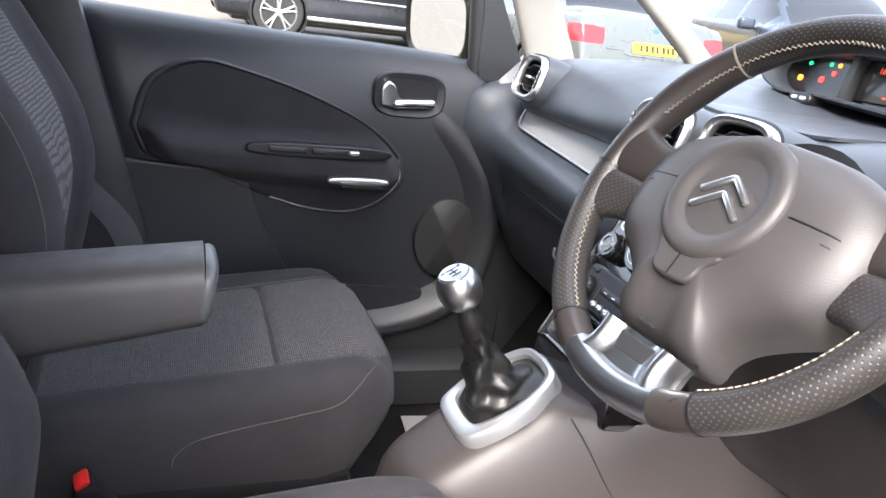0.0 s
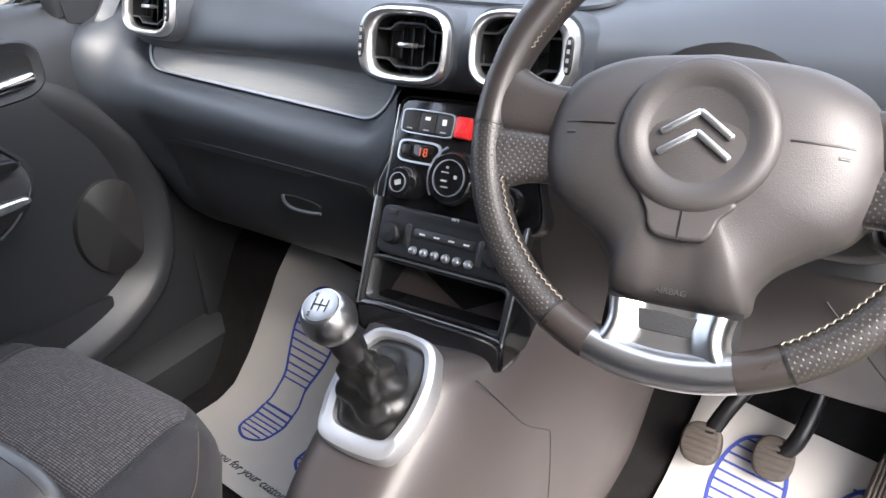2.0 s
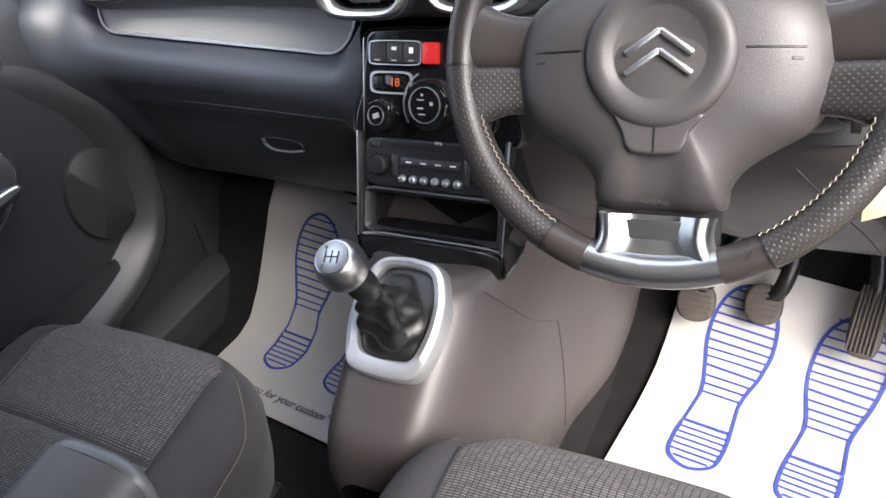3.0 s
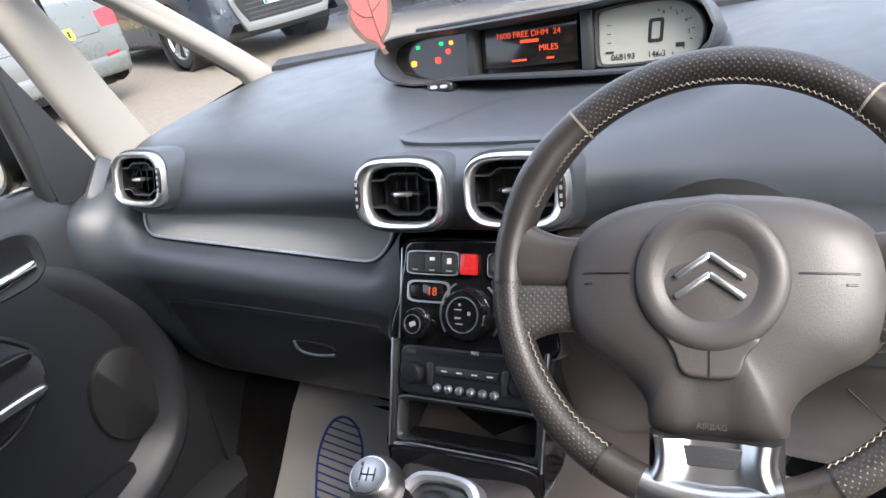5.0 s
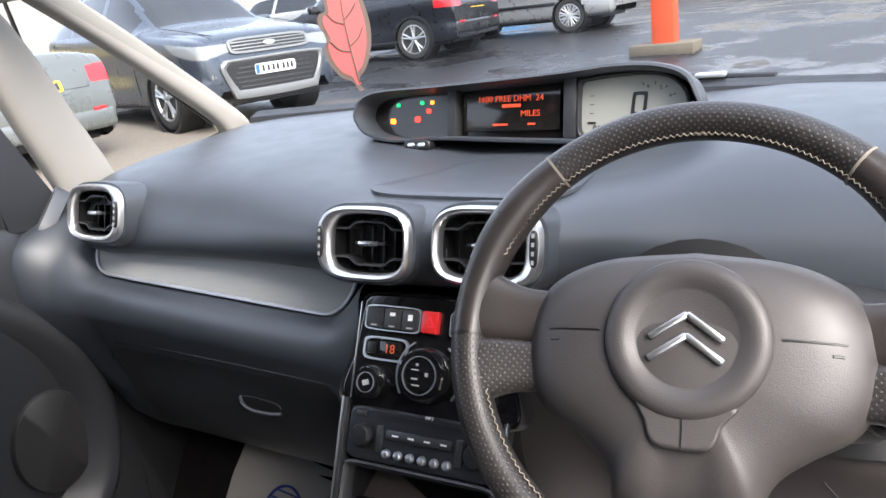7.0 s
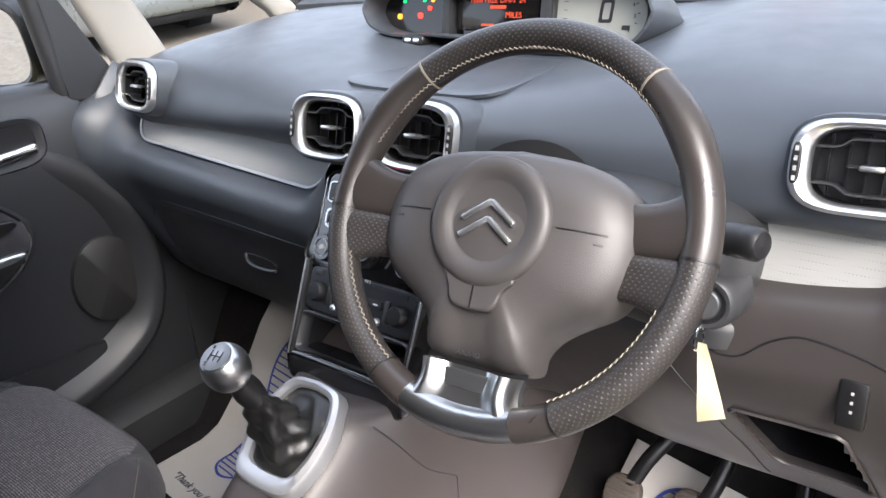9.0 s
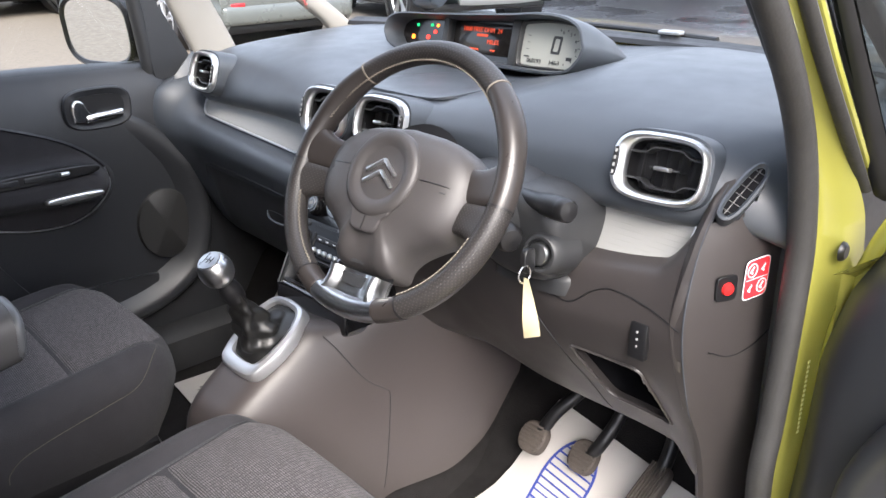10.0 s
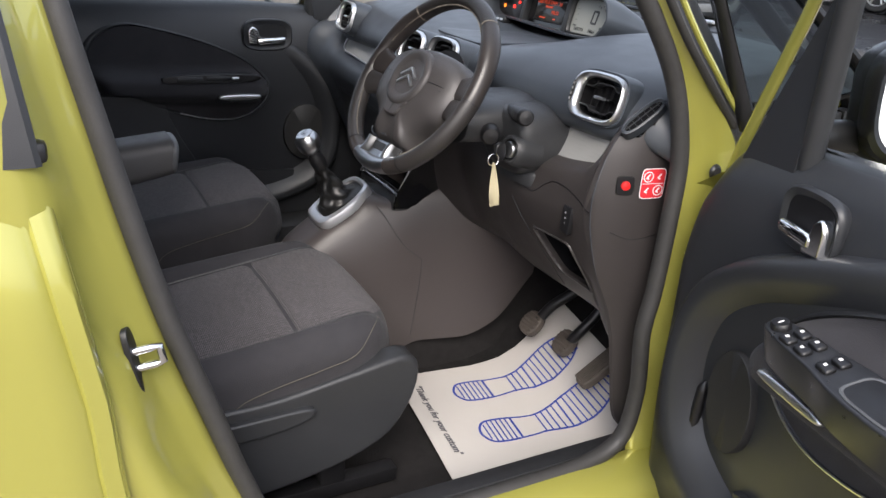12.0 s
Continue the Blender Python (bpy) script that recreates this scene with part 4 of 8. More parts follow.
def build_lower():
    rows = [[(x, y, z) for y, z in spline(lerp_rows(LOWER_LEFT, x), 44)] for x in np.r_[np.linspace(-0.76, -0.64, 30), np.linspace(-0.63, -0.082, 44)]]
    part("passenger_fascia", grid(rows), DASH, dash, "dark plastic fascia over the glovebox")
    # raised glovebox door
    rows = []
    for x in np.linspace(-0.60, -0.15, 24):
        c = spline(lerp_rows(LOWER_LEFT, x), 44)
        c = [q for q in c if 0.665 < q[1] < 0.848]
        c = spline(c, 14)
        e = min(x + 0.60, -0.15 - x)
        r = 0.005 * min(1, e / 0.012)
        rows.append([(x, y - r * min(1, 4 * min(k, 1 - k)), z) for k, (y, z) in zip(np.linspace(0, 1, 14), c)])
    part("glovebox_door", grid(rows), DOORP, dash, "dark plastic glovebox door")
    m = axes((-0.30, -0.008, 0.79), (1, 0, -0.06), (0, 0.15, 1))
    catch = part("glovebox_catch", slab(rounded(0.078, 0.017, 28, 2.4), -0.008, 0.0015, 0.001, m), BLACK, dash, "black finger recess of the glovebox")
    part("catch_lip", tube([m @ Vector(p) for p in spline([(-0.036, 0.006, 0.002), (-0.030, -0.004, 0.004), (-0.012, -0.0095, 0.006), (0.02, -0.009, 0.006), (0.042, -0.006, 0.003)], 20)], 0.0028, 8), DASH, catch, "moulded lip of the catch")
    top = spline([(-0.615, 0.815), (-0.60, 0.842), (-0.57, 0.858), (-0.45, 0.860), (-0.20, 0.852), (-0.15, 0.850)], 50)
    pts = []
    for x, z in top:
        c = spline(lerp_rows(LOWER_LEFT, x), 80)
        pts.append((x, float(np.interp(z, c[::-1, 1], c[::-1, 0])) + 0.0004, z))
    part("lid_joint", tube(pts, 0.0014, 6), BLACK, dash, "joint over the glovebox lid")
    rows = [[(x, y, z) for y, z in spline(lerp_rows(LOWER_RIGHT, x), 70)] for x in np.linspace(0.130, 0.664, 104)]
    bm = grid(rows)
    cub = [(0.495, 0.794), (0.598, 0.797), (0.626, 0.710), (0.532, 0.716)]

    def inside(x, z):
        hit = True
        for (ax, az), (bx, bz) in zip(cub, cub[1:] + cub[:1]):
            hit = hit and (bx - ax) * (z - az) - (bz - az) * (x - ax) < 0
        return hit

    open_side_vent(bm)
    gone = [f for f in bm.faces if inside(f.calc_center_median().x, f.calc_center_median().z)]
    bmesh.ops.delete(bm, geom=gone, context="FACES")
    knee = part("knee_panel", bm, KNEE, dash, "grey plastic panel below the steering column")
    # open pocket in the panel
    loop = []
    for (ax, az), (bx, bz) in zip(cub, cub[1:] + cub[:1]):
        for k in np.linspace(0.07, 0.93, 9):
            loop.append((ax + (bx - ax) * k, az + (bz - az) * k))
    cx, cz = np.mean([p[0] for p in loop]), np.mean([p[1] for p in loop])
    def ring(g, d):
        return [(cx + (x - cx) * g, right_y(cx + (x - cx) * min(g, 1.1), cz + (z - cz) * min(g, 1.1)) + d, cz + (z - cz) * g) for x, z in loop]
    rim = part("pocket_rim", grid([ring(g, d) for g, d in ((1.16, 0.004), (1.14, -0.002), (1.10, -0.0035), (1.06, -0.002), (1.03, 0.004), (1.02, 0.014))], loop_u=True), KNEE, knee, "raised pocket rim", smooth=60)
    part("pocket_lining", grid([ring(g, d) for g, d in ((1.03, 0.008), (1.02, 0.03), (1.0, 0.07), (0.97, 0.11), (0.02, 0.115))], loop_u=True), VOID, rim, "open black pocket", smooth=60)
    # headlamp height switch
    part("level_switch", box(0.026, 0.012, 0.050, 0.003, pose(0.608, right_y(0.608, 0.852) - 0.001, 0.852, -6)), BLACK, knee, "small black switch")
    for k in range(3):
        part("switch_mark", box(0.0026, 0.0006, 0.003, 0, pose(0.608, right_y(0.608, 0.852) - 0.0076, 0.866 - 0.010 * k, -6)), GREY_PRINT, knee)
    part("switch_mark", box(0.008, 0.0006, 0.005, 0, pose(0.608, right_y(0.608, 0.852) - 0.0066, 0.834, -6)), WHITE, knee)
    for pts in ([(0.40, 0.885), (0.47, 0.872), (0.50, 0.872), (0.53, 0.895), (0.56, 0.906), (0.62, 0.898), (0.662, 0.882)], [(0.43, 0.84), (0.458, 0.80), (0.480, 0.757), (0.500, 0.720), (0.518, 0.675)]):
        part("panel_joint", tube([(x, right_y(x, z) + 0.0002, z) for x, z in spline(pts, 40)], 0.0013, 6), BLACK, knee)
    # end cap facing the open door
    o = spline([(0.10, 1.088), (0.05, 1.062), (0.004, 1.015), (-0.022, 0.96), (-0.034, 0.90), (-0.027, 0.84), (0.0, 0.76), (0.034, 0.69), (0.055, 0.62), (0.07, 0.54), (0.09, 0.45), (0.13, 0.40)], 60)
    rows = []
    for x, g in ((0.645, 0.020), (0.652, 0.006), (0.660, 0.0), (0.668, 0.002), (0.676, 0.012), (0.686, 0.030), (0.694, 0.050), (0.700, 0.072), (0.7035, 0.092), (0.705, 0.12), (0.705, 0.17)):
        rows.append([(x + float(np.interp(z, (0.70, 0.81, 0.889, 0.966, 1.03), (0.004, -0.006, -0.016, -0.004, 0.002))) * max(0, 1 - (x - 0.645) / 0.05), y + g - 0.002 * (x < 0.67), z) for y, z in o])
    cap = part("end_cap", open_side_vent(grid(rows)), KNEE, dash, "curved grey end panel")
    # small screen vent in the shoulder
    m = SIDE_VENT
    v = part("side_vent", frame_ring(rounded(0.086, 0.027, 40, 2.6), rounded(0.073, 0.016, 40, 2.6), [(0, -0.02), (0, -0.0005), (0.5, 0.0012), (1, -0.002), (1, -0.016)], m), DASH, dash, "oblong side window vent")
    # shade inside the vent, put in as a black panel just behind the ring
    part("throat_shade", slab(rounded(0.076, 0.019, 40, 2.6), -0.012, -0.0035, 0, m), VOID, v, "black panel for the shaded vent throat")
    part("vent_bar", box(0.070, 0.0012, 0.0025, 0, m @ pose(0, 0.001, -0.0028)), DARK, v)
    for k in range(6):
        part("vent_bar", box(0.0008, 0.014, 0.0016, 0, m @ pose(-0.030 + 0.012 * k, 0, -0.0030)), DARK, v)
    w = Matrix.Diagonal((-1, 1, 1, 1)) @ SIDE_VENT @ Matrix.Diagonal((-1, 1, 1, 1))
    w.translation = Vector((-0.716, 0.020, 1.058))
    p = part("side_vent", slab(rounded(0.092, 0.026, 40, 3.2), -0.02, 0.003, 0.0015, w), DASH, dash, "grey side window vent panel")
    part("vent_slot", slab(rounded(0.070, 0.008, 36, 3), 0.002, 0.0040, 0.0006, w @ pose(0.004, -0.003, 0)), BLACK, p, "narrow vent slot")
    part("shoulder_line", tube([(0.6655, y + 0.0005, z) for y, z in o[6:46]], 0.0012, 6), DASH, cap)
    # fuse cover outline and airbag lock
    part("cover_joint", tube(spline([(0.684, 0.0, 0.850), (0.696, 0.032, 0.838), (0.7045, 0.072, 0.842), (0.7055, 0.11, 0.85)], 20), 0.0011, 6), BLACK, cap)
    m = axes((0.6915, 0.011, 0.936), (0.37, 0.93, 0), (0, 0, 1))
    k = part("lock_plate", slab(rounded(0.030, 0.032, 20, 6), -0.002, 0.0018, 0.0006, m), BLACK, cap, "black lock plate")
    part("red_lamp", lathe([(0.0085, 0.001), (0.0075, 0.005), (0.0, 0.0065)], 20, m), RED, cap, "red button")
    # red safety label: four plain pictograms
    m = axes((0.7040, 0.059, 0.939), (0.16, 0.987, 0), (0.012, -0.08, 1)) @ Matrix.Diagonal((0.86, 0.86, 1, 1))
    part("label_edge", slab(rounded(0.054, 0.062, 32, 7), 0, 0.0006, 0, m), WHITE, cap)
    st = part("safety_label", slab(rounded(0.051, 0.059, 32, 7), 0, 0.0009, 0, m), STICKER, cap, "red safety label with white pictograms")
    part("label_line", box(0.046, 0.001, 0.0004, 0, m @ pose(0, 0, 0.001)), WHITE, st)
    for x, y, ring in ((-0.012, 0.014, 1), (0.013, 0.014, 0), (-0.012, -0.014, 0), (0.013, -0.014, 1)):
        if ring:
            part("label_ring", frame_ring(rounded(0.022, 0.022, 24, 2), rounded(0.0185, 0.0185, 24, 2), [(0, 0.0005), (0, 0.0013), (1, 0.0013), (1, 0.0005)], m @ pose(x, y, 0)), WHITE, st)
        part("label_mark", box(0.009, 0.003, 0.0004, 0, m @ pose(x, y + 0.002, 0.0011, 0, 0, 50)), WHITE, st)
        part("label_mark", box(0.007, 0.003, 0.0004, 0, m @ pose(x - 0.002, y - 0.003, 0.0011, 0, 0, -30)), WHITE, st)


build_lower()


def build_pod():
    """The instrument pod on the middle of the dashboard."""
    pod = thing("instrument_pod", "arched dark plastic instrument pod with lit warning lamps", "instrument panel")
    m = axes((-0.007, 0.298, 1.148), (1, 0, 0), (0, 0.24, 1))
    top = spline([(-0.270, 0.0), (-0.262, 0.022), (-0.23, 0.036), (-0.12, 0.040), (0.0, 0.045), (0.09, 0.050), (0.15, 0.055), (0.21, 0.052), (0.25, 0.036), (0.268, 0.0)], 50)
    bot = spline([(0.262, -0.02), (0.235, -0.046), (0.16, -0.052), (0.06, -0.05), (-0.05, -0.045), (-0.12, -0.042), (-0.20, -0.044), (-0.25, -0.030), (-0.268, -0.008)], 40)
    o = np.vstack([top, bot])
    c = np.array([0, 0.0])
    prof = [(0.86, 0.30, -0.17), (0.95, 0.72, -0.10), (0.99, 0.95, -0.04), (1.0, 1.0, 0.010), (0.992, 0.97, 0.020), (0.978, 0.90, 0.021), (0.968, 0.84, 0.012), (0.962, 0.82, -0.012), (0.955, 0.80, -0.028)]
    rows = [placed([((q[0] - c[0]) * s, (q[1] - c[1]) * t, d) for q in o], m) for s, t, d in prof]
    part("pod_shell", grid(rows, loop_u=True), DASH, pod, "dark hood and bezel", smooth=60)
    part("pod_back", slab([(q[0] * 0.956, q[1] * 0.82) for q in o], -0.032, -0.028, 0, m), SCREEN, pod, "black display panel")
    part("side_box", box(0.016, 0.030, 0.075, 0.004, m @ pose(-0.105, 0.0, -0.022, 90, 0, 0)), DARK, pod)
    part("side_box", box(0.02, 0.030, 0.085, 0.004, m @ pose(0.082, 0.0, -0.022, 90, 0, 0)), DARK, pod)
    part("message_screen", box(0.155, 0.060, 0.004, 0.001, m @ pose(-0.014, 0.002, -0.022)), SCREEN, pod, "dark message screen")
    # speed display
    o = spline([(0.098, 0.030), (0.105, 0.036), (0.17, 0.041), (0.215, 0.036), (0.238, 0.014), (0.240, -0.012), (0.225, -0.034), (0.17, -0.037), (0.105, -0.037), (0.098, -0.03), (0.097, 0.0), (0.098, 0.030)], 60)[:-1]
    part("speed_display", slab(o, -0.026, -0.016, 0.001, m), LCD, pod, "pale grey speed display")
    oo = [((x - 0.168) * 1.08 + 0.168, y * 1.12) for x, y in o]
    part("display_rim", frame_ring(oo, o, [(0, -0.024), (0, -0.010), (0.5, -0.008), (1, -0.012), (1, -0.02)], m), DARK, pod)
    lean = Matrix(((1, 0.10, 0, 0), (0, 1, 0, 0), (0, 0, 1, 0), (0, 0, 0, 1)))
    part("speed_digit", frame_ring(rounded(0.021, 0.032, 28, 8), rounded(0.0115, 0.0225, 28, 8), [(0, -0.0158), (0, -0.0152), (1, -0.0152), (1, -0.0158)], m @ pose(0.178, 0.003, 0) @ lean), INK, pod, "large dark zero")
    letters("odometer", "068193", 0.0115, m @ pose(0.131, -0.0285, -0.0152), INK, pod)
    letters("trip", "146.3", 0.0115, m @ pose(0.178, -0.0285, -0.0152), INK, pod)
    for k in range(9):
        a = radians(105 - 26 * k)
        part("tick", box(0.004, 0.0012, 0.0006, 0, m @ pose(0.192 + 0.036 * math.cos(a), 0.0 + 0.030 * math.sin(a), -0.0155, 0, 0, math.degrees(a))), INK, pod)
    for k, t in enumerate("6543"):
        letters("scale_digit", t, 0.008, m @ pose(0.192 + 0.030 * math.cos(radians(95 - 34 * k)), 0.026 * math.sin(radians(95 - 34 * k)), -0.0155), INK, pod)
    for k in range(4):
        part("fuel_mark", box(0.006, 0.001, 0.0006, 0, m @ pose(0.112, -0.02 + 0.012 * k, -0.0155)), INK, pod)
    part("fuel_bar", box(0.012, 0.003, 0.0006, 0, m @ pose(0.112, -0.021, -0.0153)), INK, pod)
    part("battery_mark", box(0.012, 0.006, 0.0006, 0, m @ pose(0.210, -0.019, -0.0153)), INK, pod)
    # warning lamps
    for x, z, mat, w in ((-0.222, -0.008, AMBER, 0.010), (-0.176, -0.006, RED_LIGHT, 0.010), (-0.212, 0.017, GREEN_LIGHT, 0.007), (-0.168, 0.019, GREEN_LIGHT, 0.007), (-0.150, 0.019, AMBER, 0.007), (-0.156, 0.006, RED_LIGHT, 0.008)):
        b = frame_ring(rounded(w, w * 0.9, 16, 3), rounded(w * 0.55, w * 0.5, 16, 3), [(0, -0.0275), (0, -0.0262), (1, -0.0262), (1, -0.0275)], m @ pose(x, z, 0))
        part("warning_lamp", b, mat, pod)
        part("warning_mark", box(w * 0.3, w * 0.3, 0.001, 0, m @ pose(x, z, -0.0265)), mat, pod)
    letters("message_text", "1600 FREE DHM  24", 0.0125, m @ pose(-0.014, 0.018, -0.0192), ORANGE_TEXT, pod)
    letters("message_text", "MILES", 0.0125, m @ pose(0.018, -0.004, -0.0192), ORANGE_TEXT, pod)
    for k, w in enumerate((0.024, 0.012)):
        part("message_bar", box(w, 0.003, 0.0006, 0, m @ pose(-0.030 + 0.05 * k, -0.019, -0.0194)), ORANGE_TEXT, pod)
    part("message_bar", box(0.03, 0.005, 0.0006, 0, m @ pose(-0.012, 0.008, -0.0194)), ORANGE_TEXT, pod)
    # small button block on the lower lip
    b = part("button_block", slab(rounded(0.046, 0.018, 30, 3.2), -0.01, 0.026, 0.004, m @ pose(-0.147, -0.048, 0)), BLACK, pod, "small oval button block")
    for k in (-1, 1):
        part("button", slab(rounded(0.013, 0.006, 16, 3), 0.024, 0.0275, 0.001, m @ pose(-0.147 + 0.009 * k, -0.048, 0)), SATIN, b)


build_pod()

# ---- centre stack ----
stack = thing("centre_stack", "piano black centre stack with heater controls and radio", "control panel")
STACK = axes((0.024, -0.058, 0.903), (1, 0, 0), (0, 0.50, 1.0))   # local x right, y up the slope, z out


def S(x, y, z=0.0, a=0):
    return STACK @ pose(x, y, z, 0, 0, a)


RADIO = axes((0.024, -0.076, 0.866), (1, 0, 0), (0, 0.53, 1.0))   # the lower, flatter part


def Q(x, y, z=0.0, a=0):
    return RADIO @ pose(x, y + 0.060, z, 0, 0, a)


def build_stack():
    part("back_body", slab([(-0.107, -0.04), (0.107, -0.04), (0.107, 0.084), (-0.107, 0.084)], -0.08, -0.012, 0.004, STACK), DARK, stack)
    for k in (-1, 1):
        rows = [[(0.024 + k * 0.107, y, z) for y, z in ((-0.062, 0.88), (-0.146, 0.762), (-0.150, 0.728))], [(0.024 + k * 0.112, y, z) for y, z in ((0.0, 0.89), (0.0, 0.81), (0.0, 0.728))]]
        part("gloss_cheek", grid(rows), PIANO, stack, "glossy black side", smooth=0)
    o = spline([(-0.098, 0.080), (-0.08, 0.088), (0.08, 0.088), (0.098, 0.080), (0.104, 0.02), (0.106, -0.044), (-0.106, -0.044), (-0.104, 0.02), (-0.098, 0.080)], 64)[:-1]
    heater = part("heater_panel", slab(o, -0.03, 0.003, 0.003, STACK), PIANO, stack, "glossy black heater panel")
    part("panel_rim", frame_ring(np.array(o) * (1.04, 1.03), o, [(0, -0.02), (0, 0.001), (0.5, 0.004), (1, 0.001), (1, -0.02)], STACK), BLACK, heater)
    for k in range(3):
        part("switch_button", box(0.0235, 0.025, 0.008, 0.002, S(-0.078 + 0.0245 * k, 0.060, 0.004)), DARK, heater)
        part("switch_mark", box(0.008, 0.0016, 0.0006, 0, S(-0.078 + 0.0245 * k, 0.051, 0.0083)), GREY_PRINT, heater)
    part("switch_outline", frame_ring(rounded(0.0765, 0.030, 36, 7), rounded(0.0735, 0.027, 36, 7), [(0, 0.001), (0, 0.0075), (1, 0.0075), (1, 0.001)], S(-0.0535, 0.060)), SATIN, heater, "thin silver outline of the switches")
    part("switch_outline", frame_ring(rounded(0.058, 0.030, 36, 7), rounded(0.055, 0.027, 36, 7), [(0, 0.001), (0, 0.0075), (1, 0.0075), (1, 0.001)], S(0.052, 0.060)), SATIN, heater)
    part("switch_icon", box(0.006, 0.007, 0.0006, 0.0, S(-0.029, 0.063, 0.0083)), WHITE, heater)
    part("switch_icon", box(0.007, 0.004, 0.0006, 0.0, S(-0.0535, 0.065, 0.0083)), WHITE, heater)
    b = part("hazard_button", box(0.0215, 0.026, 0.012, 0.003, S(-0.002, 0.060, 0.006)), RED, stack, "red hazard button")
    tri = [(math.cos(a) * 0.009, math.sin(a) * 0.009) for a in (radians(90), radians(210), radians(330))]
    part("triangle", frame_ring(tri, [(x * 0.7, y * 0.7) for x, y in tri], [(0, 0.0118), (0, 0.0126), (1, 0.0126), (1, 0.0118)], S(-0.001, 0.059)), STICKER, b)
    part("switch_button", box(0.05, 0.025, 0.008, 0.002, S(0.052, 0.060, 0.004)), BLACK, heater)
    # silver inlays round the small display
    part("silver_inlay", frame_ring(rounded(0.062, 0.028, 32, 5), rounded(0.056, 0.023, 32, 5), [(0, 0.002), (0, 0.0055), (1, 0.0055), (1, 0.002)], S(-0.060, 0.024)), SATIN, heater)
    part("temperature_display", box(0.030, 0.018, 0.004, 0.002, S(-0.054, 0.024, 0.003)), SCREEN, heater)
    letters("temperature", "18", 0.015, S(-0.054, 0.024, 0.0056), DIM_TEXT, heater)
    part("display_button", box(0.012, 0.014, 0.004, 0.002, S(-0.080, 0.024, 0.004)), BLACK, heater)
    part("bright_edge", box(0.0018, 0.115, 0.003, 0.0006, S(-0.1015, 0.020, 0.003)), SATIN, heater)
    # knobs
    for x, y, r, big in ((0.0, 0.0, 0.031, True), (-0.070, -0.016, 0.019, False), (0.078, -0.016, 0.019, False)):
        k = part("knob", lathe([(r * 1.08, 0.0), (r * 1.06, 0.010), (r * 0.97, 0.020), (r * 0.9, 0.0225), (0.0, 0.0225)], 40, S(x, y)), PIANO, stack, "black turn knob with a chrome ring")
        q = r * (0.70 if big else 0.62)
        part("knob_ring", frame_ring(rounded(2 * q, 2 * q, 40, 2), rounded(1.91 * q, 1.91 * q, 40, 2), [(0, 0.021), (0, 0.0245), (1, 0.0245), (1, 0.021)], S(x, y)), SATIN, k)
        if big:
            for u, v, w, h in ((-0.006, 0.006, 0.012, 0.002), (-0.006, -0.004, 0.010, 0.003), (0.009, 0.002, 0.005, 0.006), (-0.004, -0.011, 0.012, 0.002), (-0.004, 0.012, 0.004, 0.004)):
                part("knob_icon", box(0.8 * w, 0.7 * h, 0.0005, 0, S(x + u, y + v, 0.0229)), GREY_PRINT, k)
            for s in (-1, 1):
                arc = [(math.cos(a) * 0.041, math.sin(a) * 0.041, 0.0045) for a in np.linspace(radians(120 if s < 0 else -35), radians(215 if s < 0 else 55), 16)]
                part("scale_arc", tube(placed(arc, S(x, y)), 0.0014, 6), SATIN, k)
        else:
            part("knob_icon", box(0.009, 0.006, 0.0005, 0.0, S(x, y, 0.0229, 20)), GREY_PRINT, k)
    # surround of radio and cubby
    part("side_rail", box(0.007, 0.135, 0.02, 0.003, Q(-0.103, -0.124, 0.0, 1)), DARK, stack, "dark side rail")
    part("side_rail", box(0.007, 0.135, 0.02, 0.003, Q(0.103, -0.124, 0.0, -1)), DARK, stack, "dark side rail")
    for k in (-1, 1):
        part("bright_edge", box(0.0018, 0.136, 0.003, 0.0006, Q(k * 0.1060, -0.124, 0.0102, -k)), SATIN, stack, "thin bright edge")
    radio = part("radio", slab(rounded(0.196, 0.062, 40, 10) + (0, -0.094), -0.02, 0.006, 0.003, RADIO @ pose(0, 0.060, 0)), RADIO_BLACK, stack, "dark car radio with a CD slot and preset buttons")
    part("cd_slot", box(0.140, 0.006, 0.003, 0.0, Q(0.012, -0.072, 0.0055)), BLACK, radio)
    part("eject_button", box(0.014, 0.007, 0.003, 0.001, Q(-0.080, -0.072, 0.0065)), DARK, radio)
    letters("radio_print", "MP3", 0.006, Q(0.01, -0.0655, 0.0065), WHITE, radio)
    for sx in (-1, 1):
        kx = 0.074 * sx
        part("radio_knob", lathe([(0.0145, 0.004), (0.0138, 0.014), (0.011, 0.0175), (0.0, 0.0178)], 28, Q(kx, -0.097)), BLACK, radio, "round black radio knob")
        part("key_block", box(0.010, 0.030, 0.006, 0.003, Q(kx - 0.022 * sx, -0.097, 0.006)), DARK, radio)
    part("key_strip", box(0.086, 0.011, 0.005, 0.002, Q(0.0, -0.091, 0.0065)), DARK, radio)
    for k in range(4):
        part("key_print", box(0.008, 0.002, 0.0005, 0, Q(-0.030 + 0.021 * k, -0.091, 0.0092)), WHITE, radio)
    for k in range(6):
        part("preset_button", lathe([(0.0056, 0.005), (0.0052, 0.0095), (0.0036, 0.0115), (0.0, 0.012)], 16, Q(-0.040 + 0.0158 * k, -0.1125)), SATIN, radio, "round silver preset button")
    # open cubby: floor, roof, sides, back
    y0, y1 = -0.181, -0.131
    cub = part("cubby", box(0.19, 0.004, 0.075, 0.0, Q(0, y0, -0.036)), BLACK, stack, "open black storage cubby")
    part("cubby_roof", box(0.19, 0.004, 0.075, 0.0, Q(0, y1, -0.036)), BLACK, cub)
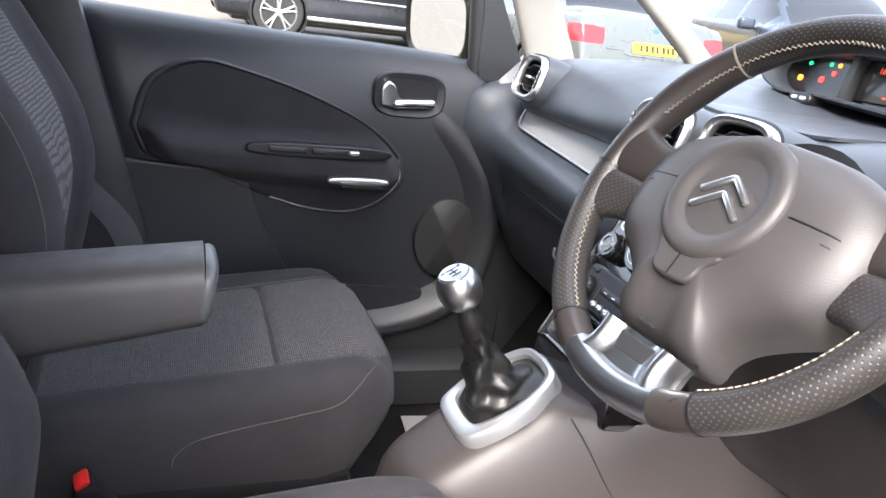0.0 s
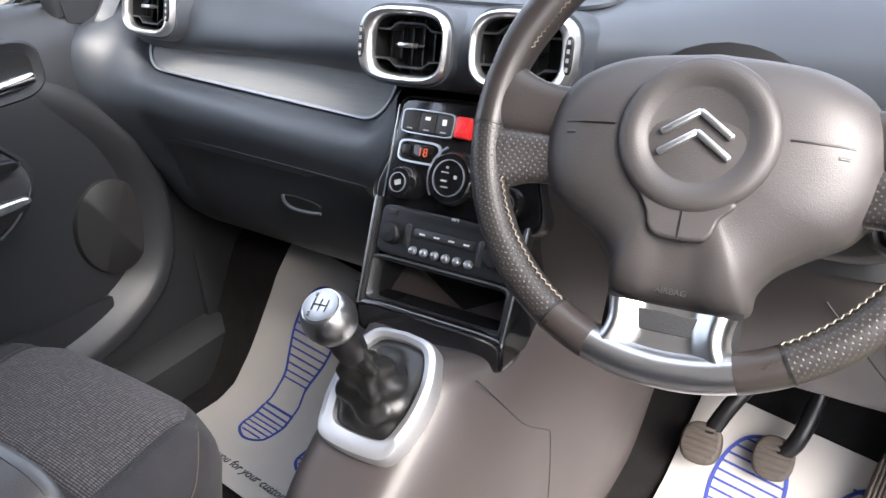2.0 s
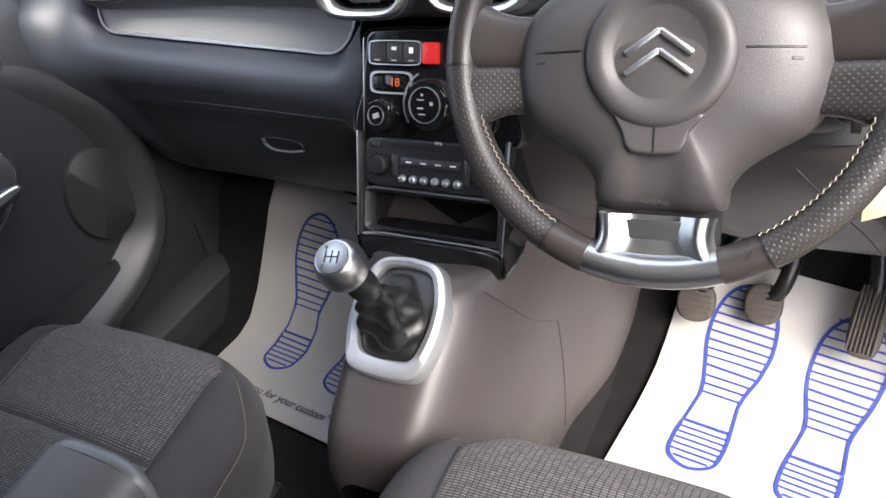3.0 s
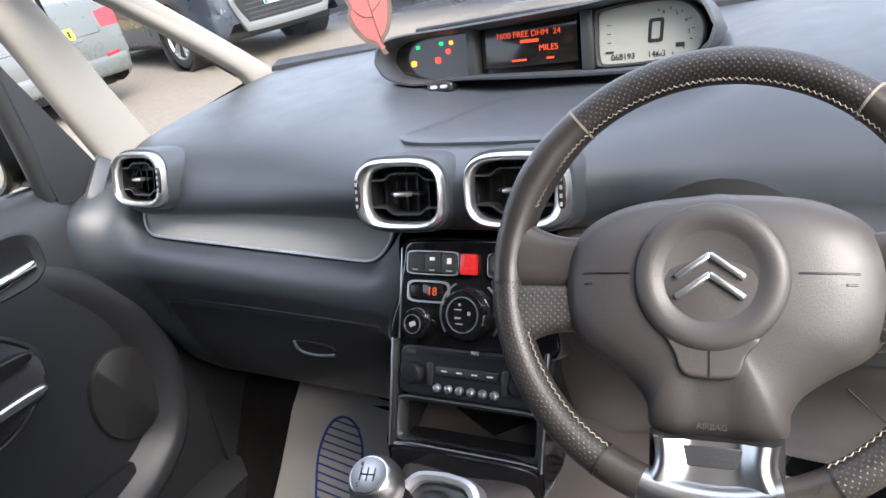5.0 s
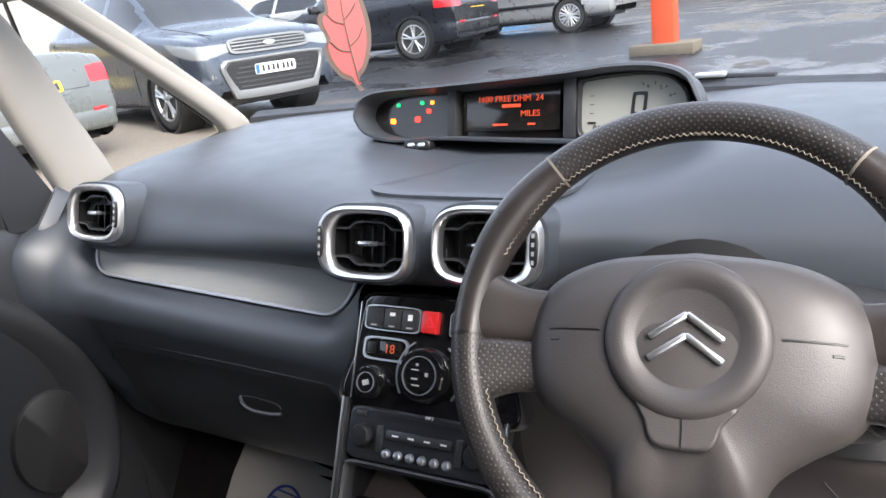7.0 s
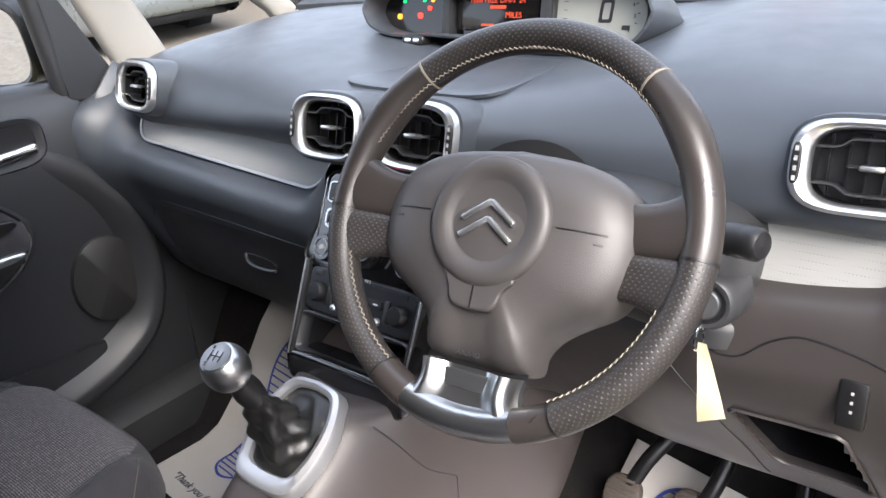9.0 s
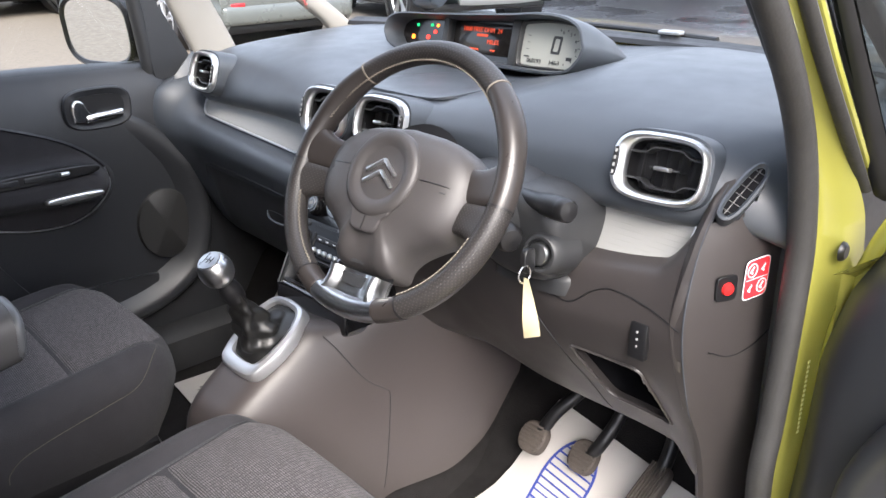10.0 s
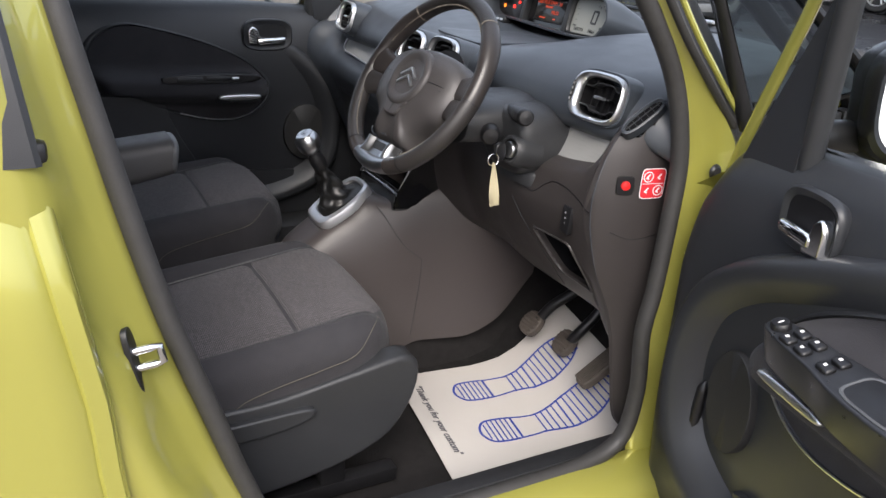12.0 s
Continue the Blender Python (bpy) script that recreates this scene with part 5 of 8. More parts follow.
    for s in (-1, 1):
        part("cubby_side", box(0.004, y1 - y0, 0.075, 0.0, Q(0.095 * s, (y0 + y1) / 2, -0.036)), BLACK, cub)
    part("cubby_back", box(0.19, y1 - y0, 0.004, 0.0, Q(0, (y0 + y1) / 2, -0.072)), VOID, cub)
    part("cubby_rim", frame_ring(rounded(0.2, 0.060, 44, 12), rounded(0.184, 0.048, 44, 12), [(0, -0.01), (0, 0.005), (0.4, 0.007), (1, 0.001), (1, -0.012)], Q(0, -0.156)), DARK, cub)
    part("gloss_lip", slab(rounded(0.214, 0.048, 44, 6), -0.04, 0.004, 0.006, axes((0.024, -0.146, 0.738), (1, 0, 0), (0, 0.16, 1))), PIANO, stack, "glossy black lower lip")


build_stack()

# ---- floor console and gear lever ----
console = thing("floor_console", "grey plastic floor console round the gear lever", "console")


def build_console():
    keys = [
        (-0.385, [(0.0, 0.560), (0.03, 0.557), (0.055, 0.535), (0.065, 0.50), (0.065, 0.45), (0.06, 0.41), (0.055, 0.37), (0.05, 0.32)]),
        (-0.368, [(0.0, 0.615), (0.045, 0.611), (0.073, 0.580), (0.086, 0.53), (0.09, 0.46), (0.085, 0.42), (0.08, 0.37), (0.075, 0.32)]),
        (-0.335, [(0.0, 0.641), (0.055, 0.638), (0.082, 0.610), (0.098, 0.56), (0.104, 0.49), (0.10, 0.43), (0.095, 0.37), (0.09, 0.32)]),
        (-0.25, [(0.0, 0.698), (0.06, 0.694), (0.088, 0.665), (0.110, 0.60), (0.120, 0.51), (0.117, 0.44), (0.112, 0.37), (0.105, 0.32)]),
        (-0.19, [(0.0, 0.738), (0.065, 0.734), (0.094, 0.706), (0.120, 0.63), (0.132, 0.53), (0.130, 0.45), (0.126, 0.38), (0.12, 0.33)]),
        (-0.13, [(0.0, 0.715), (0.09, 0.725), (0.112, 0.715), (0.132, 0.65), (0.142, 0.55), (0.140, 0.46), (0.136, 0.40), (0.13, 0.36)]),
        (-0.08, [(0.0, 0.72), (0.09, 0.745), (0.118, 0.740), (0.140, 0.67), (0.150, 0.57), (0.152, 0.49), (0.149, 0.43), (0.142, 0.38)]),
        (0.02, [(0.0, 0.75), (0.09, 0.78), (0.135, 0.775), (0.162, 0.71), (0.176, 0.62), (0.180, 0.53), (0.176, 0.45), (0.168, 0.382)]),
        (0.10, [(0.0, 0.78), (0.10, 0.80), (0.150, 0.79), (0.180, 0.73), (0.194, 0.64), (0.196, 0.55), (0.190, 0.47), (0.180, 0.412)]),
        (0.20, [(0.0, 0.80), (0.10, 0.82), (0.165, 0.81), (0.195, 0.77), (0.208, 0.71), (0.210, 0.65), (0.204, 0.59), (0.194, 0.535)]),
    ]
    rows = []
    for y in np.r_[np.linspace(-0.385, -0.33, 8), np.linspace(-0.32, 0.20, 36)]:
        half = spline(lerp_rows(keys, y), 30)
        right = [(0.026 + 0.885 * x, y, z + 0.008) for x, z in half]
        left = [(0.026 - 0.885 * x, y, z + 0.008) for x, z in half[::-1]]
        rows.append(left[:-1] + right)
    part("console_body", grid(rows, cap=False), TRIM, console, "smooth grey console moulding", smooth=60)
    # fine panel joint on the driver's side
    def side(y, z):
        half = spline(lerp_rows(keys, y), 80)[26:]
        return (0.885 * float(np.interp(z, half[::-1, 1], half[::-1, 0])) + 0.0262, y, z + 0.008)

    pts = [side(y, z) for y, z in spline([(-0.192, 0.728), (-0.165, 0.69), (-0.13, 0.632), (-0.088, 0.596)], 20)]
    pts += [side(-0.086 - 0.10 * (0.595 - z), z) for z in np.linspace(0.592, 0.40, 16)]
    part("panel_joint", tube(pts, 0.0008, 6), DARK, console)
    rows = [[(k * x, y, z) for k, x, z in ((-1, 0.10, 0.31), (-1, 0.135, 0.40), (-1, 0.13, 0.55), (-1, 0.08, 0.62), (1, 0.08, 0.62), (1, 0.13, 0.55), (1, 0.135, 0.40), (1, 0.16, 0.31))] for y in np.linspace(-0.13, 0.5, 9)]
    part("tunnel_carpet", grid(rows), CARPET, console, "dark carpeted tunnel")
    # handbrake base strip behind the console
    part("tunnel_tray", slab(rounded(0.13, 0.62, 40, 5), 0.33, 0.41, 0.015, pose(0.0, -0.70, 0)), DARK, console, "dark tunnel tray")


build_console()

GEAR = axes((0.028, -0.252, 0.716), (1, 0, 0), (0, 0.828, 0.56))


def build_gear():
    g = thing("gear_lever", "gear lever with a metal knob and black leather gaiter", "gear lever")
    o = spline([(0.0, 0.090), (0.045, 0.082), (0.066, 0.045), (0.070, 0.0), (0.064, -0.05), (0.052, -0.088), (0.025, -0.098), (-0.025, -0.098), (-0.052, -0.088), (-0.064, -0.05), (-0.070, 0.0), (-0.066, 0.045), (-0.045, 0.082), (0.0, 0.090)], 60)[:-1] * (0.92, 0.93)
    o[:, 1] = np.where(o[:, 1] < 0, 0.72 * o[:, 1], o[:, 1])
    i = np.array(o) * (0.72, 0.75) + (0, 0.008)
    part("surround", frame_ring(o, i, [(0, -0.015), (0, 0.001), (0.12, 0.006), (0.5, 0.009), (0.9, 0.006), (1, 0.0), (1, -0.015)], GEAR), SILVER, g, "satin silver gear surround")
    # gaiter with folds
    base = GEAR @ Vector((0, 0.006, 0.0))
    top = Vector((0.046, -0.300, 0.822))
    rows = []
    for k in np.linspace(0, 1, 26):
        c = Vector(base).lerp(top, k)
        r = (1 - k) ** 1.8
        row = []
        for j, a in enumerate(np.linspace(0, 2 * np.pi, 48, endpoint=False)):
            q = i[int(j * len(i) / 48) % len(i)]
            w = 0.0165 + 0.002 * math.sin(4 * a + 9 * k)
            fold = 1 + 0.16 * math.sin(4 * a + 10 * k) * k * (1 - k) * 3.4 + 0.13 * math.sin(3 * a - 24 * k) * (1 - k) * k * 3.4
            p0 = GEAR.to_3x3() @ Vector((q[0], q[1] - 0.006, 0))
            ang = math.atan2(q[1], q[0])
            p1 = Vector((math.cos(ang) * w, math.sin(ang) * w * 0.9, -math.sin(ang) * w * 0.3))
            sag = 0.012 * math.sin(math.pi * min(1, k * 1.6)) * (1 if k < 0.6 else 0)
            row.append(c + (p0 * r + p1 * (1 - r)) * fold + Vector((0, 0, -sag)))
        rows.append(row)
    part("gaiter", grid(rows, loop_u=True), GAITER, g, "creased black leather gaiter", smooth=80)
    part("stitching", tube([rows[2][j] + Vector((0, -0.0, 0.002)) for j in range(30, 44)], 0.0012, 6), STITCH, g)
    d = (Vector((0.050, -0.322, 0.865)) - top).normalized()
    m = Matrix.Translation(top) @ d.to_track_quat("Z", "Y").to_matrix().to_4x4()
    part("collar", lathe([(0.016, -0.012), (0.0175, 0.004), (0.016, 0.016), (0.0135, 0.022), (0.0125, 0.034), (0.0, 0.034)], 28, m), BLACK, g, "black collar")
    ball = [(0.0125, 0.028), (0.0180, 0.032), (0.0238, 0.040), (0.0265, 0.051), (0.0258, 0.062), (0.0222, 0.0705), (0.0200, 0.0738), (0.0190, 0.0748), (0.0, 0.0756)]
    k = part("knob", lathe([tuple(p) for p in spline(ball[:-1], 26)] + [ball[-1]], 40, m), SPOKE, g, "polished metal gear knob")
    part("shift_cap", lathe([(0.0180, 0.0748), (0.0174, 0.0766), (0.0, 0.0770)], 32, m), SPOKE, k)
    w = m @ pose(0, 0, 0.0774, 0, 0, 180)
    for x in (-0.007, 0.0, 0.007):
        part("gate_line", box(0.0011, 0.013, 0.0004, 0, w @ pose(x, 0, 0)), INK, k)
    part("gate_line", box(0.014, 0.0011, 0.0004, 0, w), INK, k)
    letters("gear_mark", "S", 0.006, w @ pose(0.008, 0.0105, 0), INK, k)
    letters("gear_mark", "R", 0.006, w @ pose(0.008, -0.0105, 0), INK, k)


build_gear()

# ---- steering wheel and column ----
TILT_W = radians(33.0)
WHEEL = Matrix(((1, 0, 0), (0, math.sin(TILT_W), -math.cos(TILT_W)), (0, math.cos(TILT_W), math.sin(TILT_W)))).to_4x4()
WHEEL = Matrix.Rotation(radians(5.5), 4, "Z") @ WHEEL
WHEEL.translation = (0.352, -0.214, 1.052)      # local x right, y up the rim, z towards the driver
RIM = 0.1705


def rim_point(a, r=RIM):
    """A point of the rim; a: degrees from the top, clockwise."""
    return Vector((r * math.sin(radians(a)), r * math.cos(radians(a)), 0))


def rim_piece(a0, a1, grow=0.0, n=40, radius=0.0158):
    rows = []
    for a in np.linspace(a0, a1, n):
        c = rim_point(a)
        out = c.normalized()
        grip = 0.0022 * (math.exp(-((a % 360 - 58) / 14) ** 2) + math.exp(-((a % 360 - 302) / 14) ** 2))
        r = radius + grow + grip
        rows.append([WHEEL @ (c + out * (r * 0.94 * math.cos(k)) + Vector((0, 0, r * 1.08 * math.sin(k)))) for k in np.linspace(0, 2 * np.pi, 18, endpoint=False)])
    bm = grid(rows, loop_u=True, cap=True)
    uv = bm.loops.layers.uv.new("around")
    back = WHEEL.inverted()
    for f in bm.faces:
        for lp in f.loops:
            p = back @ lp.vert.co
            flat = math.hypot(p.x, p.y)
            lp[uv].uv = (math.atan2(p.x, p.y) * RIM, math.atan2(flat - RIM, p.z) * radius)
    return bm


HUB = WHEEL @ Matrix.Translation((0, -0.002, -0.010))


def build_wheel():
    w = thing("steering_wheel", "worn black leather steering wheel with metal lower spoke", "steering wheel")
    part("rim_top", rim_piece(-40, 40), PERFORATED, w, "perforated leather upper rim")
    for s in (-1, 1):
        part("rim_grip", rim_piece(40 * s, 92 * s), LEATHER, w, "shiny worn leather thumb grip")
        part("rim_side", rim_piece(92 * s, 150 * s), PERFORATED, w, "perforated leather side rim")
        part("rim_lower", rim_piece(150 * s, 162 * s), LEATHER, w, "smooth leather lower rim")
        for a in (40, 92, 150):
            part("seam", rim_piece((a - 0.35) * s, (a + 0.35) * s, 0.0008, 3), STITCH if a == 40 else BLACK, w)
        # zigzag stitching along the inner side
        for a0, a1, n in ((-2, 68, 80), (108, 150, 40)):
            pts = []
            for k, a in enumerate(np.linspace(a0, a1, n)):
                c = rim_point(a * s, RIM - 0.0148)
                pts.append(WHEEL @ (c + Vector((0, 0, 0.0085 + (0.0013 if k % 2 else -0.0007))) + c.normalized() * (0.0013 if k % 2 else 0)))
            part("stitching", tube(pts, 0.0007, 5), STITCH, w, "pale zigzag stitching")
        # broad side spoke: smooth leather above, perforated leather below its seam
        def spoke(lo, hi, grow=0.0):
            rows = []
            for u in np.linspace(0, 1, 14):
                x = 0.098 + u * 0.066
                flare = 0.010 * (1 - u) + 0.030 * u ** 2.5
                top, low = 0.026 + flare, -0.038 - flare
                y0, y1 = low + (top - low) * lo, low + (top - low) * hi
                yc, hy = (y0 + y1) / 2, (y1 - y0) / 2
                hz = 0.0135 - 0.003 * math.sin(math.pi * u) + grow
                zc = -0.016 * (1 - u) ** 1.3
                rows.append([WHEEL @ Vector((s * x, yc + hy * q[0], zc + hz * q[1])) for q in rounded(2, 2, 24, 2.8)])
            return grid(rows, loop_u=True, cap=True)

        part("side_spoke", spoke(0.46, 1.0), LEATHER, w, "smooth black upper side spoke")
        bm = spoke(0.0, 0.50)
        uv = bm.loops.layers.uv.new("around")
        back = WHEEL.inverted()
        for f in bm.faces:
            for lp in f.loops:
                p = back @ lp.vert.co
                lp[uv].uv = (p.x, p.y)
        part("lower_side_spoke", bm, PERFORATED, w, "perforated leather lower side spoke")
    # airbag cover: a broad shield narrowing to a neck with a sunken middle
    half = [(0.066, 0.064), (0.104, 0.047), (0.120, 0.024), (0.1245, -0.004), (0.121, -0.033), (0.108, -0.055), (0.083, -0.071), (0.063, -0.086), (0.053, -0.101), (0.048, -0.120)]
    o = spline([(0.0, 0.071)] + half + [(0.0, -0.125)] + [(-x, y) for x, y in half[::-1]] + [(0.0, 0.071)], 120)[:-1]
    rows = []
    for k, z in ((1.0, -0.030), (1.0, -0.012), (0.988, 0.000), (0.95, 0.010), (0.88, 0.019), (0.76, 0.026), (0.62, 0.030), (0.45, 0.0325), (0.25, 0.034), (0.02, 0.034)):
        row = []
        for x, y in o:
            px, py = x * k, -0.01 + (y + 0.01) * k
            dip = 0.006 * min(1.0, max(0.0, (-0.062 - py) / 0.02)) * math.exp(-(px / 0.021) ** 4)
            row.append(HUB @ Vector((px, py, z - dip - 0.05 * max(0.0, -0.075 - py) ** 1.2)))
        rows.append(row)
    part("airbag_cover", grid(rows, loop_u=True, cap=True), AIRBAG, w, "grey plastic airbag cover", smooth=70)
    # round badge field: a raised ring round a sunken disc, with a tongue below
    disc = part("badge_field", lathe([(0.0570, 0.026), (0.0566, 0.0335), (0.0550, 0.0365), (0.0510, 0.0388), (0.0460, 0.0392), (0.0410, 0.0378), (0.0365, 0.0350), (0.0340, 0.0338), (0.0, 0.0338)], 64, HUB), AIRBAG, w, "round dished badge field")
    t = spline([(-0.034, -0.044), (-0.026, -0.058), (-0.022, -0.070), (-0.014, -0.0755), (0.014, -0.0755), (0.022, -0.070), (0.026, -0.058), (0.034, -0.044), (-0.034, -0.044)], 48)[:-1]
    part("badge_tongue", slab(t, 0.02, 0.0352, 0.003, HUB), AIRBAG, w)
    part("tongue_line", box(0.0012, 0.022, 0.0008, 0, HUB @ pose(0, -0.0635, 0.0354)), BLACK, w)
    # double chevron badge, as a plain shape
    for y in (0.0, 0.0150):
        for s in (-1, 1):
            part("chevron_bar", box(0.0315, 0.0052, 0.0048, 0.0018, HUB @ pose(s * 0.0122, y - 0.007, 0.0360, 0, 0, -s * 35)), SATIN, disc, "satin metal chevron bar")
    for s in (-1, 1):
        def crown(x):
            return float(np.interp(abs(x) / 0.1235, (0.25, 0.45, 0.62, 0.76, 0.88, 0.95), (0.034, 0.0325, 0.030, 0.026, 0.019, 0.010)))
        part("horn_groove", tube([HUB @ Vector((s * x, 0.003, crown(x))) for x in np.linspace(0.061, 0.101, 12)], 0.0009, 6), BLACK, w)
        part("horn_mark", tube([HUB @ Vector((s * x, -0.005, crown(x))) for x in np.linspace(0.092, 0.099, 4)], 0.0012, 6), DARK, w)
    letters("cover_print", "AIRBAG", 0.0065, HUB @ pose(0, -0.1125, 0.0195, -10), DARK, w)
    # metal lower spoke: a bright saddle with two rounded prongs that flare into the foot of the rim
    rows = []
    for u in np.linspace(0, 1, 16):
        y = -0.1235 - 0.040 * u
        hw = 0.0475 - 0.003 * math.sin(math.pi * u) + 0.014 * u ** 3
        zc = 0.0170 + 0.0015 * u
        row = []
        for x in np.linspace(-1, 1, 45):
            prong = 0.0060 * math.exp(-((abs(x) - 0.76) / 0.17) ** 2)
            window = -0.0045 * math.exp(-(x / 0.50) ** 8) * (1 - u) ** 0.5
            edge = -0.022 * max(0.0, (abs(x) - 0.90) / 0.10) ** 1.5
            row.append(HUB @ Vector((x * hw, y, zc + prong + window + edge)))
        rows.append(row)
    for dy, z in ((0.0445, 0.0165), (0.049, 0.011), (0.053, 0.002)):
        rows.append([HUB @ Vector((x * 0.060, -0.1235 - dy + 0.006 * x * x, z)) for x in np.linspace(-1, 1, 45)])
    part("lower_spoke", grid(rows), SPOKE, w, "bright metal lower spoke", smooth=60)
    # dark reflection and shadow on the metal, put in as a flat patch
    part("spoke_dark_patch", slab([(-0.026, -0.1275), (0.026, -0.1275), (0.024, -0.143), (-0.024, -0.143)], 0.0125, 0.0150, 0.001, HUB), DARK, w, "dark patch for the reflection in the metal spoke")
    rows = [[HUB @ Vector((x * 0.050, -0.118 - 0.045 * u, 0.000)) for x in np.linspace(-1, 1, 9)] for u in np.linspace(0, 1, 5)]
    part("spoke_back", grid(rows), BLACK, w)
    part("rim_foot", rim_piece(162, 198, -0.0004), SPOKE, w, "metal lower rim section")
    # boss behind the cover
    part("boss", lathe([(0.06, -0.10), (0.075, -0.06), (0.085, -0.030), (0.0, -0.030)], 32, WHEEL), BLACK, w)


build_wheel()


def build_column():
    c = thing("steering_column", "dark plastic steering column with stalks and ignition lock", "steering column")
    rows = []
    for u in np.linspace(0, 1, 14):
        y = -0.150 + 0.21 * u
        ctr = Vector((0.353, y, 0.984 + 0.004 * u))
        hw = 0.080 + 0.012 * math.sin(math.pi * min(1, u * 1.4))
        hh = 0.040 + 0.006 * u
        rows.append([ctr + Vector((q[0] * 2 * hw, 0.35 * q[1] * hh, q[1] * 2 * hh)) for q in rounded(1, 1, 28, 3)])
    part("shroud", grid(rows, loop_u=True, cap=True), DARK, c, "dark plastic shroud")
    # right-hand ignition housing
    m = pose(0.484, -0.086, 0.950, 80, 0, 8)
    part("lock_housing", lathe([(0.034, -0.05), (0.030, -0.014), (0.0265, 0.002), (0.0235, 0.0045), (0.0200, 0.004), (0.0185, -0.004), (0.0, -0.004)], 36, m), DARK, c, "round ignition housing")
    part("lock_ring", lathe([(0.015, -0.002), (0.0155, 0.005), (0.0135, 0.008), (0.0, 0.008)], 28, m), SPOKE, c)
    # cowl that carries the lock
    rows = []
    for u, g in ((0.0, 0.70), (0.02, 0.82), (0.06, 0.91), (0.13, 0.97), (0.25, 1.0), (0.5, 1.0), (1.0, 0.98)):
        ctr = Vector((0.424, -0.076 + 0.13 * u, 0.955 + 0.004 * u))
        rows.append([ctr + Vector((q[0] * 0.162 * g, -0.20 * q[1] * 0.09, q[1] * 0.132 * g)) for q in rounded(1, 1, 48, 2.7)])
    part("cowl", grid(rows, loop_u=True, cap=True), DARK, c, "dark plastic lower cowl")
    # stalk: fat end with rings
    m = Matrix.Translation((0.430, -0.060, 1.010)) @ Vector((1.0, -0.32, 0.10)).to_track_quat("Z", "Y").to_matrix().to_4x4()
    part("light_stalk", lathe([(0.011, 0.0), (0.012, 0.05), (0.0145, 0.056), (0.0155, 0.09), (0.0148, 0.094), (0.0152, 0.097), (0.015, 0.106), (0.012, 0.110), (0.0, 0.1115)], 28, m), BLACK, c, "black light stalk")
    for k in (0.066, 0.078):
        part("stalk_mark", box(0.010, 0.003, 0.0006, 0, m @ pose(0, -0.0153, k, 90)), GREY_PRINT, c)
    m = Matrix.Translation((0.416, -0.095, 0.976)) @ Vector((1.0, -0.5, -0.1)).to_track_quat("Z", "Y").to_matrix().to_4x4()
    part("cruise_stalk", lathe([(0.010, 0.0), (0.011, 0.025), (0.018, 0.03), (0.0185, 0.048), (0.014, 0.054), (0.0, 0.056)], 24, m), BLACK, c, "short black switch pod")
    m = Matrix.Translation((0.268, -0.07, 1.00)) @ Vector((-1.0, -0.25, 0.12)).to_track_quat("Z", "Y").to_matrix().to_4x4()
    part("wiper_stalk", lathe([(0.011, 0.0), (0.011, 0.04), (0.016, 0.05), (0.017, 0.085), (0.012, 0.095), (0.0, 0.097)], 24, m), BLACK, c, "black wiper stalk")
    part("lower_collar", slab(rounded(0.16, 0.09, 40, 3), 0.0, 0.03, 0.012, pose(0.425, -0.004, 0.876)), DARK, c)


build_column()


def build_key():
    k = thing("ignition_key", "car key in the ignition with a cream ribbon", "key")
    part("key_head", slab(rounded(0.024, 0.034, 24, 3), -0.004, 0.004, 0.002, pose(0.485, -0.110, 0.948, 90, 0, 98)), BLACK, k, "black key head")
    part("key_ring", tube([Vector((0.497, -0.130 + 0.011 * math.sin(a), 0.938 + 0.011 * math.cos(a))) for a in np.linspace(0, 2 * np.pi, 24, endpoint=False)], 0.0012, 6, closed=True), CHROME, k)
    rows = []
    for u in np.linspace(0, 1, 16):
        z = 0.934 - 0.078 * u
        w = 0.004 + 0.009 * u
        tw = 0.6 * math.sin(3 * u)
        rows.append([(0.500 + s * w * math.cos(tw) + 0.012 * u, -0.130 + s * w * math.sin(tw), z + (0.006 * s if u == 1 else 0)) for s in (-1, -0.3, 0.3, 1)])
    part("ribbon", grid(rows), CREAM, k, "cream cloth ribbon")


build_key()

# ---- front seats ----
SEAT_W, SEAT_F, SEAT_B = 0.234, -0.297, -0.90       # half width, front and back of a cushion


def round_off(d, r):
    """Drop of a rounded edge at a distance d from it."""
    return r - math.sqrt(max(0.0, r * r - max(0.0, r - d) ** 2))


def cushion_half(y):
    return SEAT_W - round_off(SEAT_F - y, 0.145)


def cushion_top(x, y):
    """Height of the cushion surface at x from its middle."""
    v = (y - SEAT_B) / (SEAT_F - SEAT_B)
    w = cushion_half(y)
    z = 0.578 + 0.100 * v + 0.012 * max(0.0, 1 - (x / 0.2) ** 2)
    k = min(1.0, max(0.0, (abs(x) - 0.150) / 0.045))
    z += (0.016 + 0.030 * (1 - v)) * k * k * (3 - 2 * k)
    z -= round_off(w - abs(x), 0.055) * 0.92
    return z - round_off(SEAT_F - y, 0.095) * 0.9


